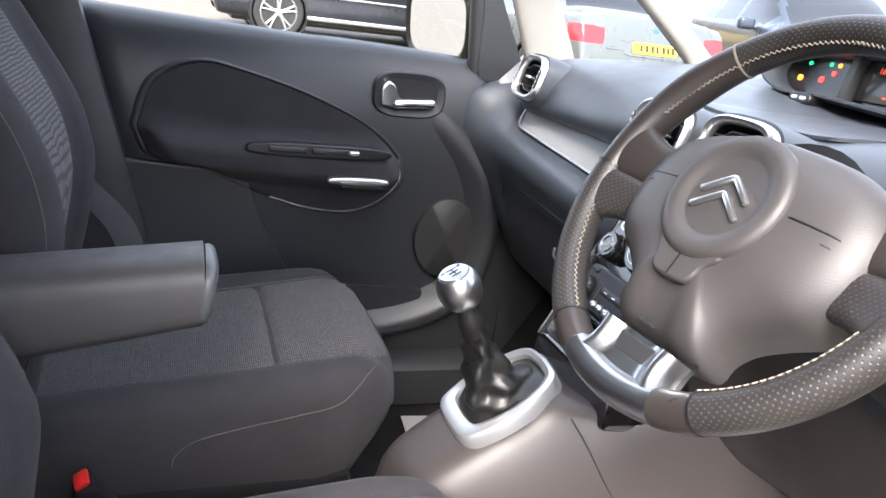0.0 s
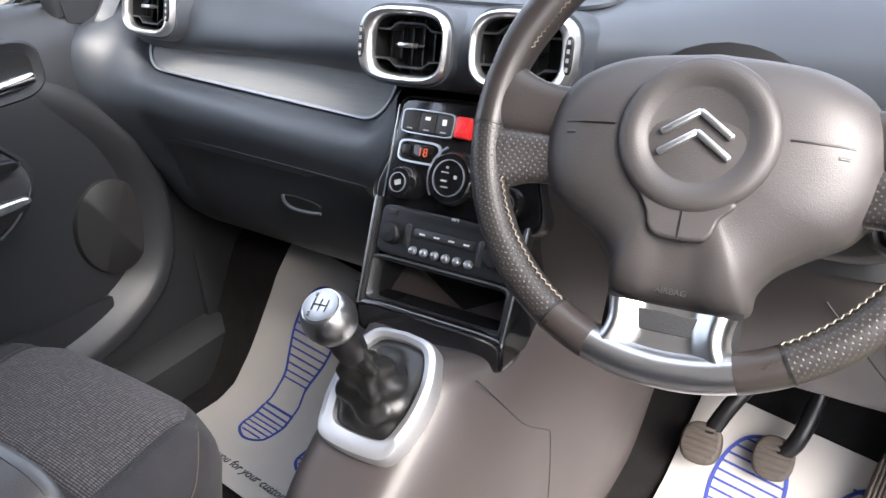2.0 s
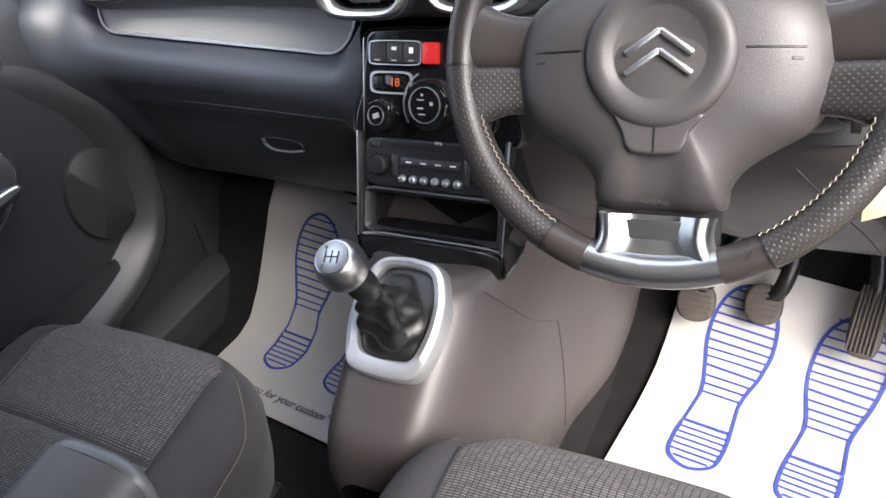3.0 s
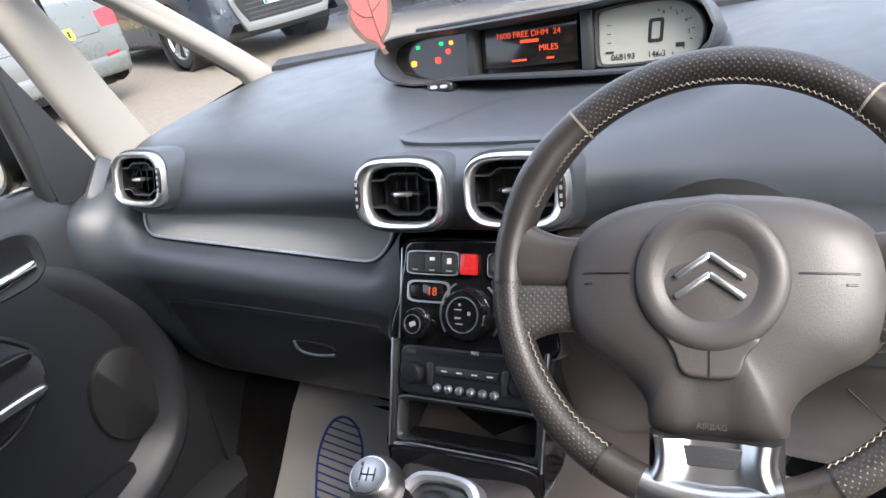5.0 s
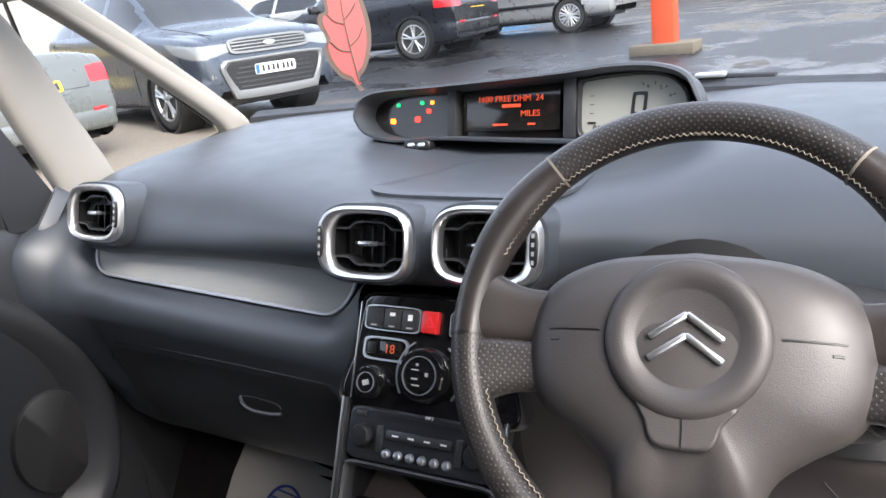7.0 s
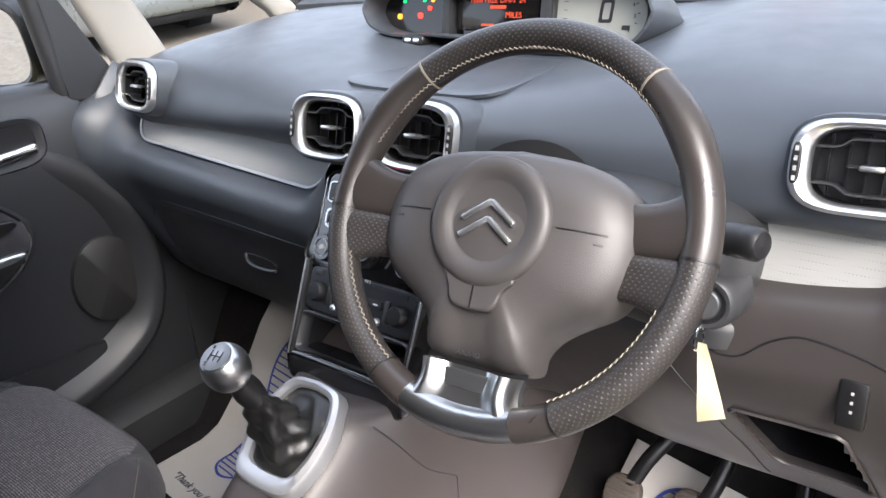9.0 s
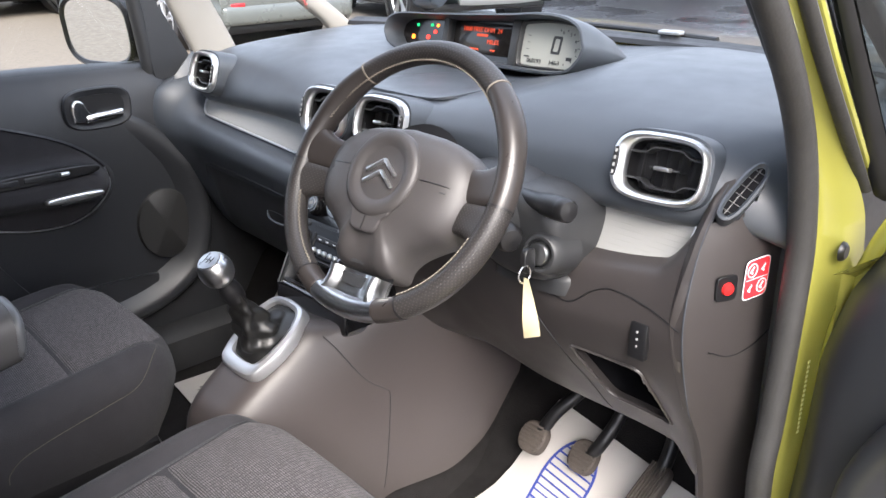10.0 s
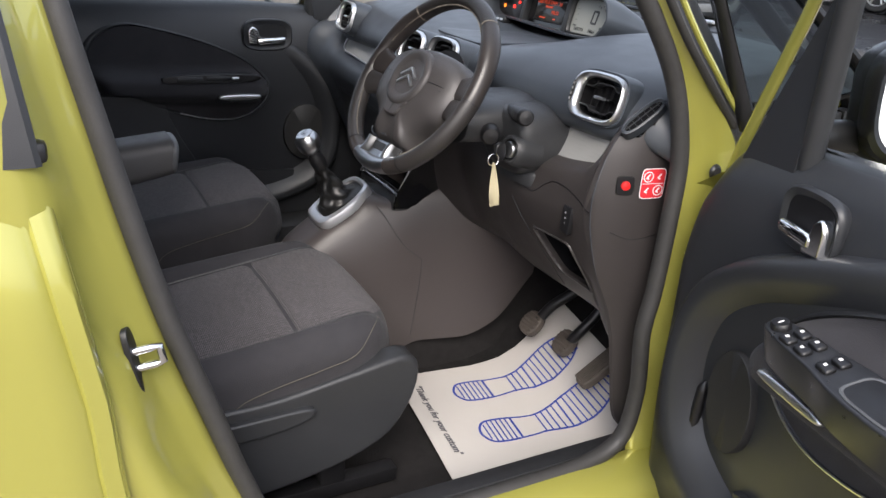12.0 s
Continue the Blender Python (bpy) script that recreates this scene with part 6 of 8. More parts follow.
def build_seat(cx, side, label, arm, back):
    s = thing("front_seat", label, "seat", "front seats", at=pose(cx, 0, 0))
    ys = np.r_[np.linspace(SEAT_B, SEAT_F - 0.150, 26), SEAT_F - 0.145 * np.cos(np.linspace(0.1, 1.50, 18))]
    rows = []
    for y in ys:
        w = cushion_half(y)
        tops = [(x, cushion_top(x, y)) for x in w * np.sin(np.linspace(-1, 1, 45) * math.pi / 2)]
        zb = 0.430 + 0.16 * max(0.0, (y - SEAT_F + 0.13) / 0.13) ** 1.5
        hh = tops[0][1] - zb
        low = [(w * 0.70, zb - 0.01), (w * 0.84, zb + 0.02), (w * 0.95, zb + 0.32 * hh), (w * 1.012, zb + 0.72 * hh)]
        loop = [(-a, b) for a, b in low] + tops + low[::-1]
        rows.append([(a, y, b) for a, b in loop])
    part("cushion", grid(rows, loop_u=True, cap=True), CLOTH, s, "dark cloth cushion with raised bolsters", smooth=80)
    # woven centre in two panels, pillowed between sunken seams
    for y0, y1 in ((-0.87, -0.4915), (-0.4885, SEAT_F - 0.020)):
        rows = []
        for y in np.linspace(y0, y1, 26):
            half = min(0.163, cushion_half(y) - 0.042)
            row = []
            for x in np.linspace(-half, half, 31):
                k = max(0.0, min(1, min(y - y0, y1 - y) / 0.012, (half - abs(x)) / 0.016))
                row.append((x, y, cushion_top(x, y) - 0.001 + 0.0065 * math.sqrt(k)))
            rows.append(row)
        part("centre_panel", grid(rows), WOVEN, s, "ribbed woven centre panel", smooth=80)
    # pale seams
    for k in (-1, 1):
        out = SEAT_W * 1.012 + 0.001
        pts = [(k * out, -0.632, 0.548), (k * out, -0.628, 0.565), (k * out, -0.605, 0.584), (k * out, -0.55, 0.600), (k * out, -0.47, 0.617), (k * (cushion_half(-0.41) * 1.012 + 0.001), -0.41, 0.632)]
        for x, y in ((0.203, -0.366), (0.174, -0.346)):
            pts.append((k * x, y, cushion_top(x, y) + 0.0015))
        part("stitching", tube(spline(pts, 60), 0.0008, 6), SEAT_THREAD, s, "pale stitched seam")
        pts = [(k * 0.164, y, cushion_top(0.164, y) + 0.0003) for y in np.linspace(-0.86, -0.36, 24)]
        part("seam", tube(pts, 0.0016, 6), BLACK, s)
    # backrest: a padded shell between its front profile and a flat back
    prof = spline(back, 60)

    def front(z):
        return float(np.interp(z, prof[:, 1], prof[:, 0]))

    zt = back[-1][1]
    rows = []
    for v in np.r_[np.linspace(0, 0.86, 26), np.linspace(0.88, 1, 10)]:
        z = 0.58 + (zt - 0.58) * v
        top = max(0.0, (z - zt + 0.09) / 0.09)
        shrink = math.sqrt(max(0.03, 1 - top ** 2.2))
        w = (0.246 - 0.035 * v ** 3) * (0.72 + 0.28 * shrink)
        yf, yb = front(z), front(z) - 0.155 + 0.03 * v
        mid = (yf + yb) / 2
        loop = []
        for q in rounded(2, 2, 56, 3.0):
            b = 0.050 * (1 - 0.4 * v) * (1 - min(1, max(0, (abs(q[0]) - 0.50) / 0.30)) ** 2 * (3 - 2 * min(1, max(0, (abs(q[0]) - 0.50) / 0.30)))) if q[1] > 0.3 else 0
            loop.append((q[0] * w, mid + (q[1] * (yf - yb) / 2 - b) * shrink, z))
        rows.append(loop)
    part("backrest", grid(rows, loop_u=True, cap=True), CLOTH, s, "dark cloth backrest with side bolsters", smooth=80)
    rows = []
    for v in np.linspace(0.06, 0.84, 20):
        z = 0.58 + (zt - 0.58) * v
        rows.append([(u, front(z) - 0.050 * (1 - 0.4 * v) + 0.004 * math.sqrt(max(0, 1 - (abs(u) / 0.118) ** 6)), z) for u in np.linspace(-0.118, 0.118, 15)])
    part("back_panel", grid(rows), WOVEN, s, "ribbed woven back panel", smooth=70)
    for k in (-1, 1):
        pts = [(k * 0.236 * (1 - 0.10 * v ** 3), front(0.58 + (zt - 0.58) * v) - 0.030, 0.58 + (zt - 0.58) * v) for v in np.linspace(0.1, 0.82, 24)]
        part("stitching", tube(pts, 0.0008, 6), SEAT_THREAD, s)
    yh = front(zt) - 0.07
    part("headrest", box(0.25, 0.09, 0.17, 0.035, pose(0, yh - 0.045, zt + 0.125, 8), seg=4), CLOTH, s)
    for k in (-1, 1):
        part("headrest_post", tube([(k * 0.06, yh - 0.02, zt - 0.03), (k * 0.06, yh - 0.04, zt + 0.07)], 0.006, 8), CHROME, s)
    # plastic base
    for k in (-1, 1):
        part("rail", box(0.035, 0.62, 0.03, 0.004, pose(k * 0.19, -0.62, 0.335)), BLACK, s, "metal seat rail")
        part("rail_leg", box(0.03, 0.05, 0.10, 0.004, pose(k * 0.19, -0.44, 0.385)), BLACK, s)
        part("rail_leg", box(0.03, 0.05, 0.10, 0.004, pose(k * 0.19, -0.82, 0.385)), BLACK, s)
        if k != side:
            continue
        o = spline([(-0.90, 0.56), (-0.70, 0.575), (-0.56, 0.578), (-0.42, 0.60), (-0.32, 0.615), (-0.292, 0.59), (-0.305, 0.52), (-0.36, 0.45), (-0.50, 0.405), (-0.70, 0.385), (-0.90, 0.39), (-0.92, 0.48), (-0.90, 0.56)], 48)[:-1]
        m = axes((k * (SEAT_W - 0.004), 0, 0), (0, k, 0), (0, 0, 1))
        part("side_cover", slab([(k * y, z) for y, z in o], -0.03, 0.014, 0.01, m), DARK, s, "moulded dark side cover")
        o = spline([(-0.62, 0.555), (-0.5, 0.557), (-0.49, 0.545), (-0.53, 0.528), (-0.60, 0.52), (-0.66, 0.52), (-0.66, 0.552), (-0.62, 0.555)], 30)[:-1]
        part("height_lever", slab([(k * y, z) for y, z in o], 0.012, 0.026, 0.005, m), DARK, s, "black lever")
    part("seat_pan", box(0.46, 0.48, 0.10, 0.02, pose(0, -0.62, 0.465)), BLACK, s)
    if arm:
        rows = []
        for v in np.linspace(0, 1, 14):
            y = -1.00 + 0.395 * v
            top, low = 0.850 + 0.040 * v, 0.730 + 0.082 * v
            rows.append([(0.341 + q[0] * 0.057, y, (top + low) / 2 + q[1] * (top - low) / 2) for q in rounded(2, 2, 32, 3.6)])
        a = part("armrest", grid(rows, loop_u=True, cap=True), ARMPAD, s, "padded dark armrest", smooth=60)
        rows = []
        for g, d in ((1.0, -0.607), (1.02, -0.604), (1.01, -0.600), (0.94, -0.596), (0.7, -0.593), (0.3, -0.592), (0.02, -0.592)):
            rows.append([(0.341 + q[0] * 0.058 * g, d + 0.004 * q[1], 0.850 + q[1] * 0.037 * g) for q in rounded(2, 2, 32, 3.0)])
        part("armrest_cap", grid(rows, loop_u=True, cap=True), TRAY_EDGE, a, "dark grey armrest end cap", smooth=60)
    return s


build_seat(-0.354, -1, "passenger seat in dark cloth with a woven centre", True, [(-0.80, 0.56), (-0.775, 0.678), (-0.760, 0.75), (-0.750, 0.82), (-0.748, 0.88), (-0.770, 0.965), (-0.820, 1.054), (-0.88, 1.15), (-0.95, 1.25)])
build_seat(0.324, 1, "driver's seat in dark cloth with a woven centre", False, [(-0.755, 0.56), (-0.742, 0.68), (-0.734, 0.77), (-0.745, 0.81), (-0.764, 0.85), (-0.786, 0.90), (-0.855, 1.05), (-0.96, 1.25)])


def build_buckle():
    b = thing("belt_buckle", "black seat belt buckle with a red button", "seat belt buckle")
    m = pose(-0.050, -0.722, 0.560, 30, 0, 10)
    part("buckle_body", box(0.045, 0.028, 0.09, 0.006, m @ pose(0, 0, -0.02)), BLACK, b)
    part("red_button", box(0.032, 0.018, 0.012, 0.003, m @ pose(0, 0, 0.024)), RED, b, "red release button")
    part("strap", tube([(-0.050, -0.70, 0.52), (-0.06, -0.70, 0.46), (-0.06, -0.71, 0.40)], 0.012, 8, flat=0.4), BLACK, b)


build_buckle()


def build_belt():
    b = thing("seat_belt", "dark grey seat belt hanging at the passenger's pillar", "seat belt")
    path = spline([(-0.655, -0.925, 1.22), (-0.657, -0.905, 1.0), (-0.660, -0.865, 0.87), (-0.660, -0.80, 0.795), (-0.660, -0.733, 0.722), (-0.662, -0.70, 0.64)], 24)
    rows = [[p + np.array(d) for d in ((0.0, -0.022, -0.010), (0.003, 0.0, 0.0), (0.0, 0.022, 0.010), (-0.003, 0.0, 0.0))] for p in path]
    part("strap", grid(rows, loop_u=True, cap=True), WEBBING, b, "woven grey webbing")
    part("guide", box(0.02, 0.06, 0.03, 0.008, pose(-0.655, -0.905, 1.235)), DARK, b, "plastic belt guide")


build_belt()

# ---- front doors ----
DOOR_SKIN = [(0.365, 0.735), (0.40, 0.722), (0.46, 0.716), (0.55, 0.708), (0.65, 0.702), (0.75, 0.698), (0.85, 0.694), (0.94, 0.695), (0.99, 0.702), (1.03, 0.713), (1.060, 0.729), (1.080, 0.750), (1.087, 0.778)]
OVAL = [(-0.71, 0.90), (-0.68, 0.985), (-0.60, 1.025), (-0.50, 1.010), (-0.38, 0.975), (-0.27, 0.925), (-0.205, 0.865), (-0.20, 0.82), (-0.24, 0.775), (-0.30, 0.752), (-0.38, 0.755), (-0.50, 0.79), (-0.60, 0.83), (-0.68, 0.845), (-0.71, 0.90)]


SATIN_GREY = material("satin_grey_panel", (0.022, 0.023, 0.026), 0.32, 0.2, vary=0.06, vsize=20)


def build_door(name, label, mirror, at=None):
    d = thing(name, label, "car door", "front doors", at=at)
    flip = Matrix.Diagonal((-1 if mirror else 1, 1, 1, 1))

    def dp(nm, bm, mat, parent=None, lab="", smooth=50):
        bmesh.ops.transform(bm, matrix=flip, verts=bm.verts)
        return part(nm, bm, mat, parent or d, lab, smooth)

    def face(x):
        return axes((-x, 0, 0), (0, 1, 0), (0, 0, 1))      # local x is y of the car, z out towards the cabin

    # inner skin, swelling towards the rear and wrapping at both ends
    rows = []
    prof = spline([(x, z) for z, x in DOOR_SKIN], 40)
    for v in np.linspace(0, 1, 44):
        row = []
        for x, z in prof:
            yf = float(np.interp(z, [0.36, 0.6, 0.7, 0.85, 0.95, 1.09], [0.19, 0.18, 0.170, 0.160, 0.138, 0.086] if mirror else [0.18, 0.16, 0.13, 0.07, 0.03, 0.0]))
            yr = float(np.interp(z, [0.36, 0.676, 0.902, 1.096], [-0.640, -0.711, -0.761, -0.812]))
            y = yr + v * (yf - yr)
            e = max(0, (y - yf + 0.06) / 0.06)
            f = max(0, (yr + 0.045 - y) / 0.045)
            row.append((-(x + 0.045 * e ** 2 + 0.02 * f ** 2), y, z - 0.020 * max(0, (y + 0.35) / 0.40) ** 1.5 * max(0, (z - 0.9) / 0.18) + 0.018 * max(0, (-0.4 - y) / 0.4) * max(0, (z - 0.9) / 0.18)))
        rows.append(row)
    dp("inner_panel", grid(rows), DOORP, lab="dark grey moulded door panel")
    dp("rear_seal", tube(spline([(-0.735, -0.822, 1.10), (-0.728, -0.774, 0.902), (-0.728, -0.724, 0.676), (-0.735, -0.652, 0.37)], 30), 0.015, 10), BLACK, lab="black rubber seal at the door's rear edge")
    # oval inset with a padded arm
    oy = 0.07 if mirror else 0.0
    o = spline([(y + oy, z - 0.3 * oy) for y, z in OVAL], 90)[:-1]
    cy, cz = -0.45 + oy, 0.885 - 0.3 * oy
    rows = []
    for s, h in ((1.035, 0.0), (1.02, 0.003), (1.0, 0.005), (0.98, 0.003), (0.965, -0.002)):
        rows.append([(-(0.694 - h), cy + (y - cy) * s, cz + (z - cz) * s) for y, z in o])
    dp("inset_lip", grid(rows, loop_u=True), DARK, lab="moulded lip round the inset")
    rows = []
    for s in np.linspace(0.97, 0.03, 18):
        row = []
        for y, z in o:
            py, pz = cy + (y - cy) * s, cz + (z - cz) * s
            arm = (0.066 if mirror else 0.072) * math.exp(-((pz - 0.855 + 0.04 * (py + 0.45)) / (0.060 if mirror else 0.040)) ** 4) * min(1, (1 - s) * 6)
            row.append((-(0.692 - arm), py, pz))
        rows.append(row)
    dp("inset_pad", grid(rows, loop_u=True, cap=False), CLOTH, lab="dark cloth inset with an arm pad", smooth=70)
    dp("inset_thread", tube([(-(0.6935 - 0.006), oy - 0.45 + (y + 0.45) * 0.985, 0.885 - 0.3 * oy + (z - 0.885) * 0.985) for y, z in spline([(-0.205, 0.865), (-0.20, 0.82), (-0.24, 0.775), (-0.30, 0.752), (-0.38, 0.755), (-0.46, 0.775)], 30)], 0.002, 6), SATIN)
    # interior handle: dished bezel, bright lever
    hc = (-0.142, 1.004) if mirror else (-0.197, 0.995)
    gy = hc[0] + 0.197
    hs = 0.74 if mirror else 1.0
    outer = rounded(0.150 * hs, 0.084 if mirror else 0.092, 44, 3.2) + hc
    inner = rounded(0.112 * hs, 0.056, 44, 3.4) + hc
    h = dp("handle_bezel", frame_ring(outer, inner, [(0, -0.004), (0, 0.003), (0.2, 0.0065), (0.5, 0.005), (1, 0.001), (1, -0.03)], face(0.698)), DOORP, lab="rounded handle bezel")
    dp("handle_dish", slab(rounded(0.116 * hs, 0.060, 44, 3.4) + hc, -0.014, 0.003, 0, face(0.698)), BLACK, h)
    dp("handle_lever", box(0.090 * hs, 0.020, 0.015, 0.007, face(0.698) @ pose(hc[0] + 0.008 * hs, hc[1] - 0.016, 0.013, 0, 0, 4)), CHROME, h, "chrome door lever")
    dp("handle_thumb", slab(spline([(hc[0] + (y + 0.197) * hs, z + hc[1] - (1.004 if mirror else 0.995)) for y, z in ((-0.256, 0.972), (-0.258, 1.005), (-0.246, 1.020), (-0.232, 1.014), (-0.222, 0.992), (-0.212, 0.980), (-0.212, 0.970), (-0.256, 0.972))], 24)[:-1], 0.004, 0.018, 0.004, face(0.698)), CHROME, h)
    # speaker grille and the broad ridge that sweeps round it
    sp = dp("speaker", lathe([(0.078, -0.012), (0.078, 0.010), (0.076, 0.0125), (0.0, 0.013)], 48, face(0.700) @ pose(-0.075 if mirror else -0.085, 0.700, 0) @ Matrix.Diagonal((0.66 if mirror else 0.90, 1.05 if mirror else 1.10, 1, 1))), GRILLE, lab="round speaker grille")
    ridge = spline([(y + 0.75 * oy, z - 0.2 * oy) for y, z in (((-0.50, 1.035), (-0.35, 1.005), (-0.22, 0.965)) if mirror else ((-0.20, 0.985),)) + ( (-0.11, 0.915 if mirror else 0.94), (-0.035, 0.85 if mirror else 0.865), (0.004, 0.76), (0.004, 0.66), (-0.03, 0.578), (-0.10, 0.528), (-0.20, 0.498), (-0.34, 0.485), (-0.55, 0.48), (-0.80, 0.48))], 60)
    rows = []
    for i, (y, z) in enumerate(ridge):
        t = ridge[min(i + 1, 59)] - ridge[max(i - 1, 0)]
        t /= np.linalg.norm(t)
        nn = np.array([t[1], -t[0]])
        k = min(1, i / 12)
        rows.append([(-(0.708 - hh * k), y - nn[0] * w, z - nn[1] * w) for w, hh in ((-0.062, -0.004), (-0.040, 0.020), (-0.018, 0.040), (0.0, 0.048), (0.013, 0.040), (0.020, 0.012), (0.023, -0.006))])
    dp("ridge", grid(rows), DOORP, lab="raised sweeping moulding", smooth=70)
    # lower pocket
    o = spline([(-0.745, 0.845), (-0.70, 0.838), (-0.52, 0.825), (-0.505, 0.81), (-0.47, 0.72), (-0.42, 0.63), (-0.39, 0.598), (-0.30, 0.590), (-0.130, 0.580), (-0.122, 0.570), (-0.13, 0.54), (-0.22, 0.51), (-0.32, 0.49), (-0.5, 0.485), (-0.66, 0.49), (-0.70, 0.66), (-0.745, 0.845)], 90)[:-1]
    dp("pocket", slab(o, -0.01, 0.022, 0.008, face(0.712)), DOORP, lab="dark grey map pocket")
    # bright pull and switch strip on the arm
    if not mirror:
        tray = dp("switch_tray", slab(rounded(0.275, 0.026, 40, 3) + (-0.378, 0.885), -0.01, 0.006, 0.003, face(0.624)), BLACK, lab="black switch tray")
        dp("window_switch", box(0.020, 0.008, 0.010, 0.003, face(0.624) @ pose(-0.315, 0.886, 0.008)), SATIN, tray)
        for q in (-0.44, -0.36):
            dp("tray_rib", box(0.07, 0.012, 0.006, 0.002, face(0.624) @ pose(q, 0.886, 0.006)), DARK, tray)
        dp("door_pull", slab(rounded(0.122, 0.016, 30, 3) + (-0.303, 0.832), -0.03, 0.012, 0.005, face(0.622)), SATIN, lab="satin silver door pull")
        dp("pull_slot", slab(rounded(0.09, 0.010, 30, 3) + (-0.290, 0.820), -0.03, 0.006, 0.003, face(0.622)), BLACK)
    else:
        # armrest with window switches and a cup recess, sloping inwards
        m = axes((-0.626, -0.220, 0.899), (0.97, 0, -0.24), (0, 1, 0.0))
        o = spline([(0.0, 0.022), (0.013, 0.016), (0.020, -0.02), (0.025, -0.08), (0.033, -0.13), (0.033, -0.205), (0.022, -0.222), (-0.022, -0.222), (-0.033, -0.205), (-0.030, -0.13), (-0.022, -0.06), (-0.015, 0.014), (0.0, 0.022)], 64)[:-1]
        sw = dp("switch_panel", slab(o, -0.045, 0.004, 0.003, m), SATIN_GREY, lab="satin grey switch panel with window switches")
        dp("mirror_knob", lathe([(0.0125, 0.003), (0.012, 0.009), (0.010, 0.0115), (0.0, 0.011)], 24, m @ pose(0.0, 0.002, 0)), BLACK, sw, "round mirror adjuster")
        dp("knob_mark", box(0.008, 0.0016, 0.0006, 0, m @ pose(0, 0.002, 0.0115)), WHITE, sw)
        for y in (-0.026, -0.052, -0.091):
            for x in (-0.0085, 0.0105):
                key = dp("window_switch", box(0.015, 0.019, 0.009, 0.003, m @ pose(x, y, 0.005, 6)), BLACK, sw)
                dp("switch_mark", box(0.004, 0.0035, 0.0008, 0.0, m @ pose(x, y + 0.001, 0.0098, 6)), WHITE, sw)
        ro = rounded(0.056, 0.092, 40, 4) + (0.001, -0.168)
        ri = rounded(0.049, 0.084, 40, 4) + (0.001, -0.168)
        dp("cup_rim", frame_ring(ro, ri, [(0, 0.002), (0, 0.005), (0.5, 0.006), (1, 0.005), (1, 0.002)], m), TRAY_EDGE, sw, "grey rim of the cup recess")
        # no hollow here: shade of the deep cup put in as a black sheet
        dp("cup_shade", slab(ri, 0.004, 0.0046, 0, m), BLACK, sw)
        dp("door_pull", slab(rounded(0.118, 0.014, 30, 3) + (-0.262, 0.835), -0.03, 0.012, 0.005, face(0.628)), SATIN, lab="satin silver door pull")
        # slit of the map pocket beside the speaker
        dp("pocket_slit", tube(spline([(-0.700, 0.000, 0.690), (-0.698, 0.006, 0.60), (-0.70, 0.0, 0.50)], 16), [0.002] + [0.010] * 14 + [0.002], 8), BLACK, lab="black pocket opening")
    # mirror sail and window surround
    sy = -0.012 if mirror else 0.0
    o = [(y + sy, z) for y, z in ((0.075, 1.022), (-0.045, 1.034), (-0.068, 1.25), (-0.115, 1.44), (-0.132, 1.45), (-0.040, 1.25))]
    dp("mirror_sail", slab(o, -0.012, 0.008, 0.005, face(0.732)), DOORP, lab="dark triangular mirror sail", smooth=30)
    pts = spline([(-0.742, -0.050 + sy, 1.05), (-0.722, -0.080 + sy, 1.28), (-0.688, -0.125 + sy, 1.47), (-0.64, -0.26, 1.56), (-0.625, -0.5, 1.585), (-0.63, -0.72, 1.56), (-0.69, -0.80, 1.3), (-0.725, -0.825, 1.09)], 60)
    dp("window_frame", tube(pts, 0.016, 10), DARK, lab="black window frame")
    g = bmesh.new()
    ring = [(-0.75, -0.05 + sy, 1.05)] + [(x - 0.006, y, z) for x, y, z in pts[::4]] + [(-0.755, -0.82, 1.06)]
    g.faces.new([g.verts.new(tuple(map(float, p))) for p in ring])
    gl = dp("window_glass", g, GLASS, lab="clear side glass", smooth=0)
    gl.visible_shadow = False
    edge = spline([(-0.772, 0.178, 0.60), (-0.772, 0.170, 0.85), (-0.766, 0.136, 0.98), (-0.758, 0.094, 1.07), (-0.738, -0.008, 1.26), (-0.710, -0.115, 1.47)], 40)
    if mirror:
        dp("frame_edge", tube(edge, 0.012, 10, flat=0.6), LIME, lab="lime green edge of the door frame")
    # outer skin
    sec = spline([(0.735, 0.37), (0.80, 0.34), (0.845, 0.42), (0.865, 0.60), (0.868, 0.80), (0.850, 0.98), (0.80, 1.06), (0.765, 1.075)], 24)
    def drop(y, z):
        return z - 0.5 * max(0.0, z - 0.85) * min(1.0, max(0.0, (y + 0.02) / 0.15)) ** 2
    rows = [[(-x + 0.012 * max(0, y / 0.13) ** 2 * 3, y, drop(y, z)) for x, z in sec] for y in np.linspace(-0.835, 0.15, 20)]
    dp("outer_skin", grid(rows), LIME, lab="lime green outer skin")
    for y in (-0.835, 0.15):
        rows = [[(-x, y, drop(y, z)) for x, z in sec], [(-0.735, y, drop(y, z)) for x, z in sec]]
        dp("door_edge", grid(rows), LIME)
    # door mirror
    mm = pose(-0.945, -0.075, 1.135, -9 if mirror else 5, 0, 22)
    sh = dp("mirror_shell", box(0.23, 0.12, 0.175, 0.05, mm @ pose(0, 0.055, 0), seg=5), BLACK, lab="black door mirror shell")
    dp("mirror_arm", box(0.14, 0.05, 0.045, 0.018, pose(-0.822, 0.01, 1.075)), BLACK, sh)
    dp("mirror_rim", frame_ring(rounded(0.232, 0.178, 44, 3.4), rounded(0.205, 0.152, 44, 3.4), [(0, -0.03), (0, 0.006), (0.5, 0.012), (1, 0.008), (1, -0.02)], mm @ pose(0, -0.002, 0, 90)), BLACK, sh)
